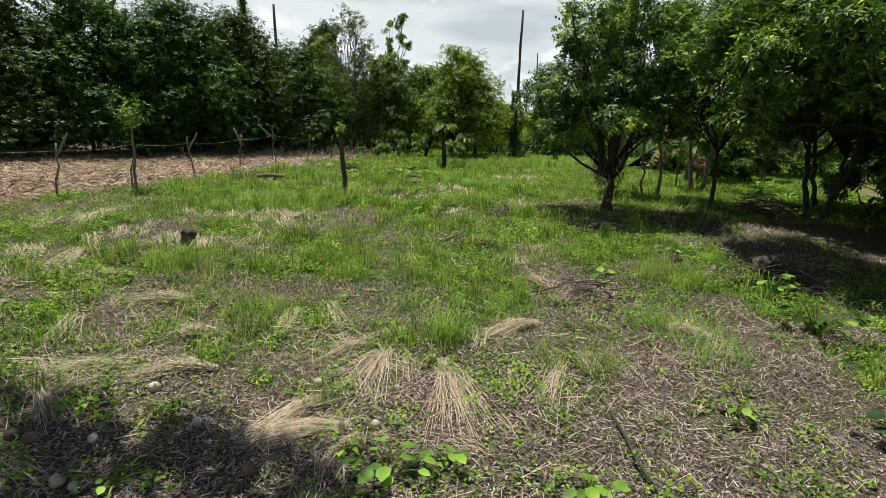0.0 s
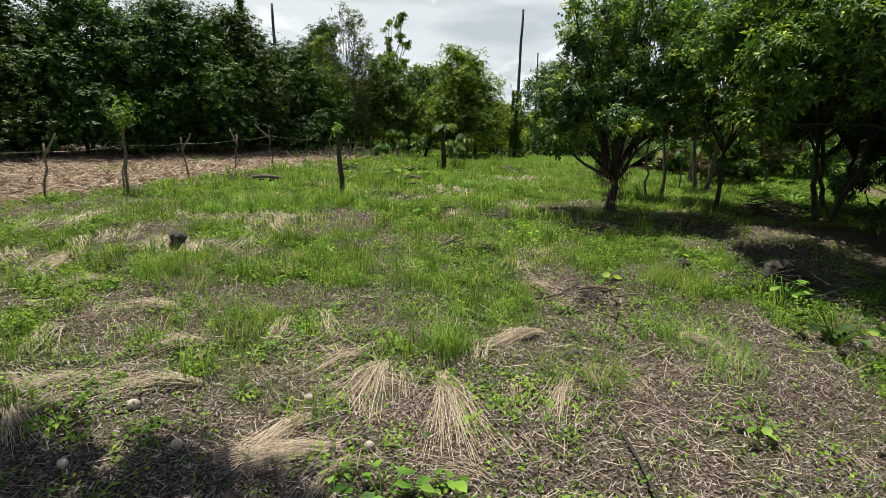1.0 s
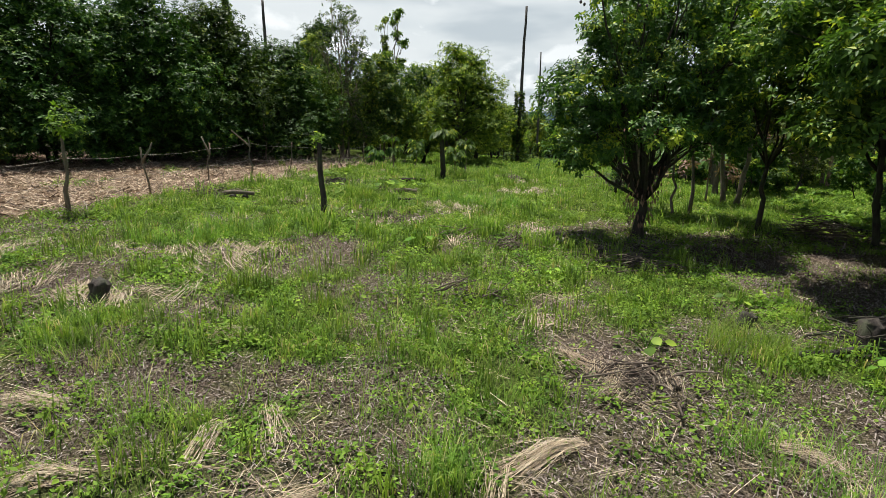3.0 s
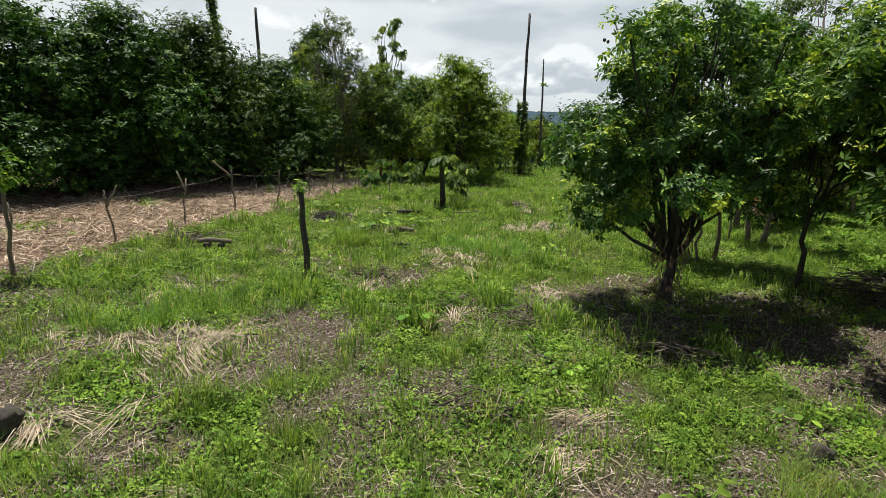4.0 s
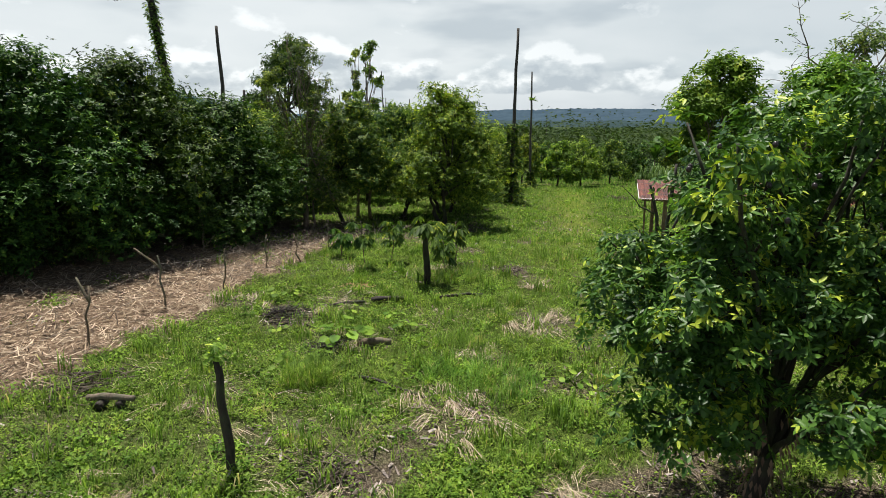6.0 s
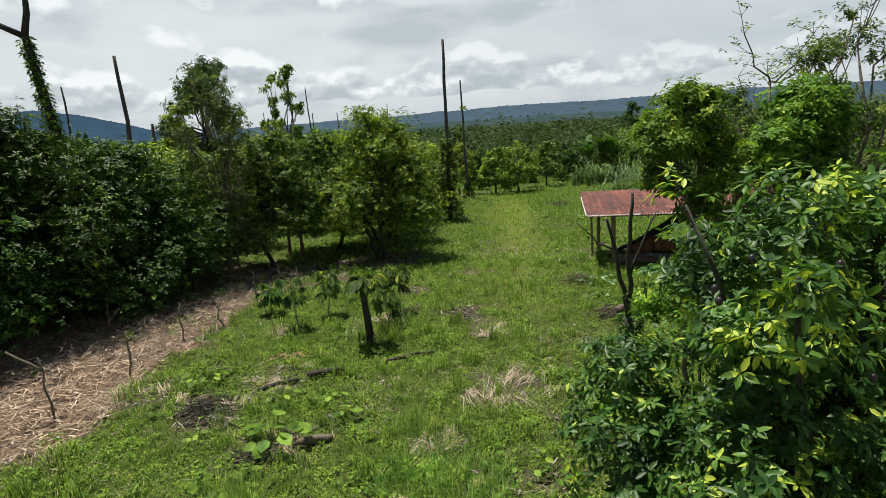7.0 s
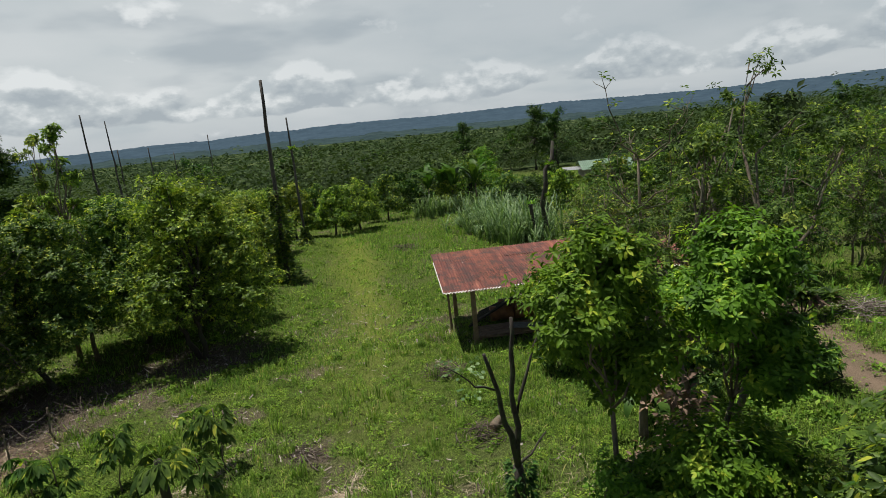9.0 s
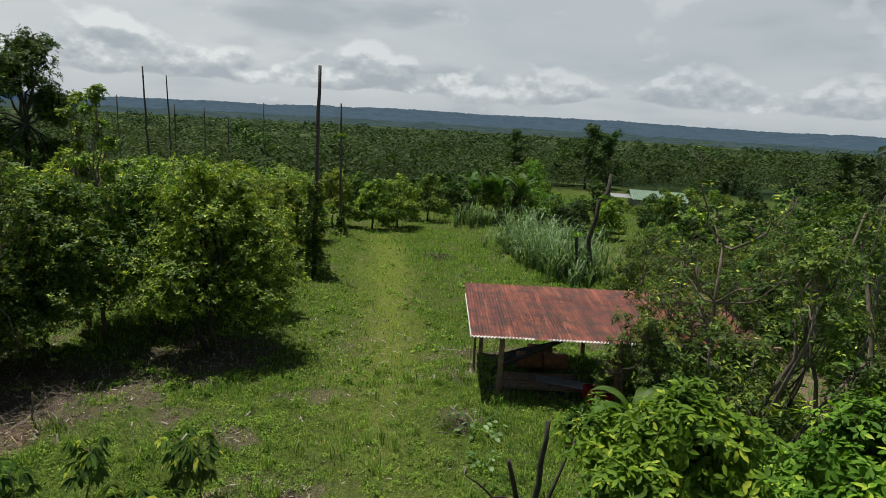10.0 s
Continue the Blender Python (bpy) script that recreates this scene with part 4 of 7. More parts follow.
def plant_right_scrub():
    rng = np.random.default_rng(15)
    # open scrub round the shed and over the field
    for (x, y, h, r, s, mt, tw, lab) in ((12.4, 28.6, 3.7, 1.4, 89, M_SCRUB, 520, "thin scrubby tree growing against the shed"), (15.6, 28.8, 4.4, 1.8, 90, M_SCRUB, 560, "dense scrubby tree growing against the shed"), (14.0, 29.5, 4.3, 1.8, 91, M_SCRUB, 480, "thin scrubby tree beside the shed roof"), (17.0, 32.5, 4.8, 2.1, 92, M_SCRUB, 480, "thin scrubby tree with many bare twigs"), (13.2, 25.0, 2.9, 1.4, 93, M_SCRUB, 700, "leafy green bush beside the shed"),
                                         (19.0, 37.0, 4.6, 2.2, 94, M_GREEN, 600, "tangled green scrub beyond the shed"), (22.5, 33.0, 5.2, 2.3, 95, M_SCRUB, 560, "open leafy tree with a leaning stem"), (25.5, 29.0, 6.6, 2.7, 96, M_OLIVE, 700, "open light green tree with arching limbs"),
                                         (23.0, 41.5, 4.2, 2.2, 97, M_GREEN, 500, "tangled green scrub beyond the shed"), (28.0, 38.0, 5.0, 2.6, 98, M_GREEN, 600, "tangled green scrub beyond the shed"), (31.0, 31.0, 6.5, 2.8, 99, M_DARK, 700, "dark leafy tree behind the track"), (24.0, 27.0, 4.6, 2.1, 100, M_DARK, 600, "dark leafy tree behind the track"), (26.0, 22.0, 6.0, 2.6, 101, M_DARK, 700, "dark leafy tree behind the track"), (30, 26, 6.0, 2.6, 102, M_DARK, 600, "dark leafy tree behind the track"), (22.5, 29.6, 4.8, 2.1, 103, M_DARK, 600, "dark leafy tree behind the track"), (20.6, 34.0, 4.4, 1.9, 104, M_SCRUB, 600, "open leafy tree behind the track"), (26.5, 33.5, 5.6, 2.4, 105, M_DARK, 600, "dark leafy tree behind the track")):
        make_tree("scrub_tree", x, y, h, round_lobes(np.random.default_rng(s), h, r, 9, 0.25, 0.95), int(tw * 1.9), 6, 0.105, (M_PALEBARK, mt), lab, trunk_r=0.065, fork=0.35, seed=s, thin=190, group="scrub round the shed", shell=0.15, multi=2, sides=5, slim=0.4, clump=8, core=0.02)
    spots = []
    first = {}
    for n in range(130):
        x, y = rng.uniform(24, 95), rng.uniform(22, 125)
        if x < 24 + max(0, 50 - y) * 0.1 or (48 < x < 74 and 66 < y < 102) or (y > 88 and 40 < x < 90 and y < 125 and rng.random() < 0.8):
            continue
        if any((x - q[0]) ** 2 + (y - q[1]) ** 2 < 12 for q in spots):
            continue
        spots.append((x, y))
        k = int(rng.integers(3))
        s = rng.uniform(0.6, 1.15)
        if k not in first:
            h = (4.5, 3.6, 5.5)[k]
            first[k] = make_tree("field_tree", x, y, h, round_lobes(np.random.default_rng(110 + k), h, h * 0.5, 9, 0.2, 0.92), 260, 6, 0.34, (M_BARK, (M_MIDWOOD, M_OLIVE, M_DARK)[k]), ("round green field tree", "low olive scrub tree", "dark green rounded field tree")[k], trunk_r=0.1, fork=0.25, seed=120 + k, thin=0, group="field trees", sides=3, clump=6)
        else:
            copy_thing(first[k], pose(x, y, gz(x, y), 0, 0, rng.uniform(0, 360)) @ Matrix.Diagonal((s, s, s * rng.uniform(0.85, 1.1), 1)))
    for n in range(150):
        x, y = rng.uniform(18, 60), rng.uniform(31, 84)
        if x < 19 + 0.10 * (y - 30) or (17.5 < x < 25.5 and 42 < y < 62) or (x - 73) ** 2 + (y - 104) ** 2 < 300:
            continue
        s = rng.uniform(0.35, 0.62)
        copy_thing(first[int(rng.integers(3))], pose(x, y, gz(x, y) - 0.1, 0, 0, rng.uniform(0, 360)) @ Matrix.Diagonal((s * 1.2, s * 1.2, s, 1)))

    for x, y, s in ((62, 89, 0.45), (65, 91, 0.4), (69, 89.5, 0.45), (74, 90, 0.5), (78, 93, 0.55), (82, 97, 0.7), (80, 88, 0.6), (86, 104, 0.8), (60, 97, 0.5)):
        copy_thing(first[int(rng.integers(3))], pose(x, y, gz(x, y) - 0.1, 0, 0, rng.uniform(0, 360)) @ Matrix.Diagonal((s * 1.2, s * 1.2, s, 1)))
    # taller heads standing out of the woods
    for n in range(46):
        az, d = radians(rng.uniform(-8, 62)), rng.uniform(85, 230)
        x, y = 1.5 + d * math.sin(az), 15 + d * math.cos(az)
        if (40 < x < 112 and 66 < y < 134) or (x < 16 and y < 96):
            continue
        s = rng.uniform(1.3, 2.3)
        copy_thing(first[int(rng.integers(3))], pose(x, y, gz(x, y) - 0.3, 0, 0, rng.uniform(0, 360)) @ Matrix.Diagonal((s * rng.uniform(0.8, 1.2), s, s, 1)))



plant_right_scrub()


def far_woods():
    """Woods across the valley: leafy heads in one mesh a belt, finer where they stand nearer."""
    rng = np.random.default_rng(17)
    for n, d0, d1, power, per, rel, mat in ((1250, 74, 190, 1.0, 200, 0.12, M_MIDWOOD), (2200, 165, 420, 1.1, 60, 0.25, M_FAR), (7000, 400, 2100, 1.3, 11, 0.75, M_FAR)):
        d = d0 + (d1 - d0) * rng.uniform(0, 1, n) ** power
        az = np.radians(rng.uniform(-46, 66, n))
        x, y = 1.5 + d * np.sin(az), 15 + d * np.cos(az)
        keep = (fbm(x * 0.014, y * 0.014, 90, 3) > 0.42) | (d < 170)
        keep &= ~((x > 40) & (x < 112) & (y > 66) & (y < 132)) & ~((x < 16) & (y < 96))
        x, y, d = x[keep], y[keep], d[keep]
        h = (3.0 + 8.0 * rng.uniform(0, 1, len(x)) ** 2.2) * (1 + d / 1500)
        idx = np.repeat(np.arange(len(x)), per)
        dirn = unit(rng.normal(0, 1, (len(idx), 3)))
        dirn[:, 2] = np.abs(dirn[:, 2]) * 1.15 - 0.35
        R = h[idx] * 0.50 * (1 + 0.5 * (fbm(dirn[:, 0] * 2.4 + idx * 3.1, dirn[:, 1] * 2.4 + dirn[:, 2] * 2, 95, 2) - 0.5) * 2)
        pos = np.stack([x[idx], y[idx], lie(x, y)[idx] + h[idx] * 0.5], 1) + dirn * R[:, None] * rng.uniform(0.7, 1.12, (len(idx), 1))
        face = unit(dirn * 0.8 + np.array([0, 0, 0.8]) + rng.normal(0, 0.2, (len(idx), 3)))
        way = unit(np.cross(face, rng.normal(0, 1, (len(idx), 3))))
        size = h[idx] * 0.46 * rel * rng.uniform(0.6, 1.3, len(idx))
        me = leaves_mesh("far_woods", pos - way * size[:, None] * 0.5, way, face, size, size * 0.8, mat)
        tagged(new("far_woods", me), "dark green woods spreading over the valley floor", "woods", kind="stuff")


far_woods()


# ---- bare poles ----
def bare_pole(x, y, z_top, r, vines=0.0, lean=(0, 0), seed=0, label="tall bare dead trunk standing like a pole", tuft=0.0):
    rng = np.random.default_rng(200 + seed)
    ob = thing("dead_tree", x, y, label, "dead tree", group="bare standing trunks")
    h = z_top - gz(x, y)
    pts = bend((0, 0, -0.2), (lean[0], lean[1], h), 0, 10, rng, 0.015)
    part("trunk", tubes_mesh("trunk", [(pts, np.linspace(r * 0.95, r * 0.5, 10))], M_POLEBARK, 8, 0.12, rng), ob)
    if vines:
        n = int(vines * 420)
        zz = vines * rng.uniform(0.04, 1, n) ** 1.3
        a_ = rng.uniform(0, 2 * np.pi, n)
        rad = r + rng.uniform(0.05, 0.85, n) * np.clip(1.25 - zz / vines, 0.22, 1) * (0.6 + 0.5 * np.sin(zz * 2.2 + seed))
        dirs = np.stack([np.cos(a_), np.sin(a_), rng.uniform(-0.6, 0.3, n)], 1)
        pos = np.stack([np.cos(a_) * rad, np.sin(a_) * rad, zz], 1)
        s = rng.uniform(0.14, 0.3, n)
        part("vine", leaves_mesh("vine", pos, dirs, unit(dirs * 0.6 + (0, 0, 1.0) + rng.normal(0, 0.3, (n, 3))), s, s * 0.6, M_GREEN), ob, "leafy climbing vine")
    if tuft:
        n = 34
        a_ = rng.uniform(0, 6.28, n)
        dirs = np.stack([np.cos(a_), np.sin(a_), rng.uniform(-0.1, 1.3, n)], 1)
        part("air_plant", leaves_mesh("air_plant", np.tile((0, -r, tuft - gz(x, y)), (n, 1)) + dirs * 0.04, dirs, unit(np.array([0, 0, 1.0]) - dirs * 0.3), rng.uniform(0.25, 0.5, n), 0.08, M_BRIGHT), ob, "yellow-green rosette")


bare_pole(5.5, 47.4, 11.05, 0.16, 5.2, (0.25, 0.3), 1, "tall bare dead trunk wrapped in vines below")
bare_pole(9.2, 61.6, 9.4, 0.13, 1.6, (-0.1, 0.2), 2, tuft=6.95)
bare_pole(-13.0, 47.8, 11.1, 0.19, 0, (-0.2, 0), 3)
bare_pole(-11.6, 47.0, 7.2, 0.17, 0, (0.1, 0), 4)


for i, (x, y, top, r) in enumerate(((-7.9, 89.9, 12.4, 0.16), (-6.6, 100.1, 12.0, 0.14), (-7.0, 110.1, 8.45, 0.14), (-3.1, 110.4, 8.3, 0.14), (0.1, 115.5, 7.2, 0.13), (5.6, 120.4, 9.5, 0.13), (22.7, 123.5, 5.8, 0.13), (-16.7, 124.0, 9.4, 0.14))):
    bare_pole(x, y, top, r, 0, (-0.3 if i < 2 else 0, 0), 5 + i)
bare_pole(-24.0, 56.0, 10.2, 0.15, 0, (-0.3, 0), 12)
bare_pole(-21.5, 60.0, 10.6, 0.13, 0, (-0.2, 0), 13)


def vine_giant():
    """Tall leaning trunk hung with climbers, with a sparse canopy on high."""
    rng = np.random.default_rng(31)
    x, y, h = -11.6, 35.3, 9.5
    ob = thing("vine_hung_tree", x, y, "tall leaning trunk hung with climbing leaves", "tree")
    pts = bend((1.0, 0, 0), (0.1, -0.4, h), 0, 12, rng, 0.02)
    limbs = [(pts, np.linspace(0.24, 0.14, 12)), (bend(pts[-1], (-3.0, -0.8, h + 0.5), 0.5, 6, rng), np.linspace(0.11, 0.04, 6)), (bend(pts[-1], (0.4, 1.0, h + 3.4), 0.3, 6, rng), np.linspace(0.13, 0.04, 6))]
    part("trunk", tubes_mesh("trunk", limbs, M_BARK, 8, 0.12, rng), ob)
    n = 1500
    k = rng.uniform(0.25, 1, n)
    c = np.stack([np.interp(k, np.linspace(0, 1, 12), pts[:, i]) for i in range(3)], 1)
    a_ = rng.uniform(0, 2 * np.pi, n)
    dirs = np.stack([np.cos(a_), np.sin(a_), rng.uniform(-0.9, 0.1, n)], 1)
    s = rng.uniform(0.10, 0.24, n)
    part("vine", leaves_mesh("vine", c + dirs * rng.uniform(0.08, 0.24, (n, 1)), dirs, unit(dirs + (0, 0, 0.7)), s, s * 0.65, M_OLIVE), ob, "broad-leaved climbing vine")
    cen, out = lobes_twigs([(-2.6, -0.8, h + 0.45, 0.9, 0.7, 0.28), (-1.4, -0.5, h + 0.3, 0.9, 0.6, 0.28), (0.4, 1, h + 3.6, 1.6, 1.4, 0.6)], 420, rng, 0.1)
    pos, way, face = twig_leaves(cen, out, 6, 0.25, rng)
    part("crown", leaves_mesh("crown", pos, way, face, 0.2, 0.09, M_DARK), ob)


vine_giant()


def spreading_tree(x, y, h, w, seed, label, twigs=1900):
    rng = np.random.default_rng(seed)
    lobes = []
    for k in np.linspace(0.25, 0.97, 18):
        r = w * (1.0 - 0.75 * max(0.0, k - 0.6) / 0.4) * rng.uniform(0.3, 0.9)
        a_ = rng.uniform(0, 6.28)
        lobes.append((math.cos(a_) * r, math.sin(a_) * r, h * k, w * 0.42, w * 0.42, w * 0.24))
    make_tree("spreading_tree", x, y, h, lobes, twigs, 6, 0.28, (M_BARK, M_DARK), label, trunk_r=0.25, fork=0.5, seed=seed, thin=60, shell=0.1)


spreading_tree(-15.0, 74.0, 14.2, 4.8, 301, "tall spreading tree above the orchard", 4200)
spreading_tree(82.0, 142.0, 15.5, 5.6, 302, "tall dark tree standing in the far field", 3200)
spreading_tree(91.0, 146.0, 14.5, 5.0, 303, "tall dark tree standing in the far field", 3000)
spreading_tree(66.0, 150.0, 13.5, 4.0, 304, "tall reddish-crowned tree in the far field")


def bare_topped_tree(x, y, h, seed, lab):
    """Pale, nearly leafless crown of rising twigs."""
    rng = np.random.default_rng(seed)
    ob = thing("bare_topped_tree", x, y, lab, "tree")
    limbs = [(bend((0, 0, -0.1), (0.05, 0.1, h * 0.76), 0, 7, rng, 0.05), np.linspace(0.055, 0.026, 7))]
    tips = []
    for i in range(12):
        a_, k = rng.uniform(0, 6.28), rng.uniform(0.25, 0.7)
        st = limbs[0][0][-1 - (i % 3)]
        e_ = st + np.array([math.cos(a_) * 1.9 * k, math.sin(a_) * 1.9 * k, h * rng.uniform(0.05, 0.22)])
        p = bend(st, e_, -0.25, 6, rng, 0.12)
        limbs.append((p, np.linspace(0.024, 0.009, 6)))
        for j in range(9):
            q = p[rng.integers(2, 6)]
            e2 = q + np.array([rng.normal(0, 0.3), rng.normal(0, 0.3), rng.uniform(0.05, 0.4)])
            limbs.append((bend(q, e2, 0, 4, rng), np.linspace(0.008, 0.004, 4)))
            if rng.random() < 0.55:
                tips.append(e2)
    part("trunk", tubes_mesh("trunk", limbs, M_PALEBARK, 6, 0.08, rng), ob)
    tips = np.array(tips)
    pos, way, face = twig_leaves(np.repeat(tips, 3, 0) + rng.normal(0, 0.1, (len(tips) * 3, 3)), np.tile((0, 0, 1.0), (len(tips) * 3, 1)), 4, 0.15, rng)
    part("crown", leaves_mesh("crown", pos, way, face, 0.13, 0.06, M_GREEN), ob)


bare_topped_tree(10.2, 23.9, 8.0, 311, "pale half-bare tree with twisting upright twigs")


# ---- fence and posts ----
FENCE = [(-12.2, 10.0), (-8.5, 12.9), (-7.75, 14.7), (-7.3, 17.3), (-6.7, 19.5), (-6.18, 21.8), (-5.45, 23.75), (-4.9, 25.9), (-4.1, 27.05), (-3.6, 29.35), (-3.0, 30.8)]


def build_fence():
    rng = np.random.default_rng(41)
    ob = tagged(new("wire_fence"), "barbed wire fence on crooked cut branch posts", "fence")
    tops = []
    for i, (x, y) in enumerate(FENCE):
        h = rng.uniform(0.95, 1.3)
        lean = rng.normal(0, 0.12, 2)
        z = gz(x, y)
        base = np.array([x, y, z])
        tip = base + (lean[0], lean[1], h)
        limbs = [(bend(base - (0, 0, 0.2), tip, 0, 6, rng, 0.10), np.linspace(0.026, 0.018, 6))]
        if i in (1, 3, 4, 5):
            k = limbs[0][0][4]
            dx = (-0.55 if i == 5 else rng.choice((-0.25, 0.3)))
            limbs.append((bend(k, k + (dx, rng.normal(0, 0.1), 0.5), 0, 4, rng), np.linspace(0.032, 0.018, 4)))
        part("post", tubes_mesh("post", limbs, M_POST, 7, 0.12, rng), ob)
        tops.append((base, tip))
    for hh in (0.45, 0.85):
        for (b0, t0), (b1, t1) in zip(tops[:-1], tops[1:]):
            p = b0 + (t0 - b0) * hh
            q = b1 + (t1 - b1) * hh
            part("wire", tubes_mesh("wire", [(bend(p, q, -0.05, 5, rng, 0.0), np.full(5, 0.0035))], M_WIRE, 4), ob)


build_fence()


def leafy_stake(x, y, h, r, seed, label, crown=0.0, leaf=0.16, mat=None, slant=(0, 0)):
    rng = np.random.default_rng(seed)
    ob = thing("leafy_stake", x, y, label, "stake")
    tip = np.array([slant[0], slant[1], h])
    part("trunk", tubes_mesh("trunk", [(bend((0, 0, -0.2), tip, 0, 7, rng, 0.04), np.linspace(r * 1.2, r * 0.85, 7))], M_DEAD if r > 0.05 else M_POST, 8, 0.14, rng), ob)
    if crown:
        n = 60 if crown < 0.3 else 260
        c = tip + rng.normal(0, crown * 0.5, (n // 5, 3)) + (0, 0, crown * 0.3)
        pos, way, face = twig_leaves(c, unit(c - tip + 1e-3), 5, 0.12, rng)
        part("crown", leaves_mesh("crown", pos, way, face, leaf, leaf * 0.45, mat or M_BRIGHT, True), ob)


leafy_stake(-2.55, 15.4, 1.62, 0.058, 51, "dark upright stake wrapped in dry vine", 0.12, 0.11, M_OLIVE, (-0.12, 0.05))
leafy_stake(-7.48, 27.96, 2.95, 0.03, 54, "thin tall leaning pole behind the fence", 0, 0.1, None, (-0.12, 0))
leafy_stake(-7.5, 14.4, 1.75, 0.032, 53, "living fence stake with a tuft of fresh leaves", 0.36, 0.10)


# ---- palmate saplings round the trunk stump ----
def palmate_plant(x, y, h, n_leaf, seed, size=0.34, label="young cassava-like plant with hand-shaped leaves", name="cassava_plant", stem_r=0.014, stem_mat=None):
    rng = np.random.default_rng(seed)
    ob = thing(name, x, y, label, "plant", group="saplings round the stump")
    top = np.array([rng.normal(0, 0.08), rng.normal(0, 0.08), h])
    limbs = [(bend((0, 0, -0.05), top, 0, 6, rng, 0.05), np.linspace(stem_r * 1.2, stem_r * 0.8, 6))]
    P, W, Fc, S = [], [], [], []
    for i in range(n_leaf):
        a_ = i * 2.4 + rng.uniform(-0.3, 0.3)
        z0 = h * (rng.uniform(0.45, 1.0) if stem_r < 0.05 else rng.uniform(0.86, 1.0))
        st = np.array([top[0] * z0 / h, top[1] * z0 / h, z0])
        ln = size * rng.uniform(0.4, 0.75)
        hub = st + np.array([math.cos(a_) * ln, math.sin(a_) * ln, ln * rng.uniform(0.0, 0.7)])
        limbs.append((bend(st, hub, 0.03, 3, rng, 0), np.linspace(0.006, 0.004, 3)))
        for j in range(7):
            b_ = a_ + (j - 3) * 0.62
            P.append(hub)
            W.append((math.cos(b_), math.sin(b_), -0.45 - rng.uniform(0, 0.5)))
            Fc.append((math.cos(b_) * 0.4, math.sin(b_) * 0.4, 1))
            S.append(size * (0.82 - 0.07 * abs(j - 3)) * rng.uniform(0.85, 1.1))
    S = np.array(S)
    part("stem", tubes_mesh("stem", limbs[:1], stem_mat or M_POST, 8, 0.10, rng), ob)
    part("leaf_stalk", tubes_mesh("leaf_stalk", limbs[1:], M_WEED, 4), ob, "thin green leaf stalks", "stuff")
    part("foliage", leaves_mesh("foliage", np.array(P), np.array(W), np.array(Fc), S, S * 0.34, M_GREEN, True, 0.2), ob)


palmate_plant(0.0, 24.6, 1.75, 17, 61, 0.50, "dark thick-stemmed stump sprouting hand-shaped leaves", "sprouting_stump", 0.085, M_BARK)
for i, (x, y, h) in enumerate(((-1.95, 26.4, 1.5), (-1.15, 27.2, 1.25), (0.95, 26.9, 1.5), (0.55, 25.6, 1.1), (-2.9, 27.9, 0.9), (0.5, 27.9, 1.0))):
    palmate_plant(x, y, h, 20, 62 + i, 0.40)


# ---- shed ----
SHED_X, SHED_Y, SHED_TURN = 8.12, 30.66, -18.0     # its nearest roof corner; its long side runs off to the right


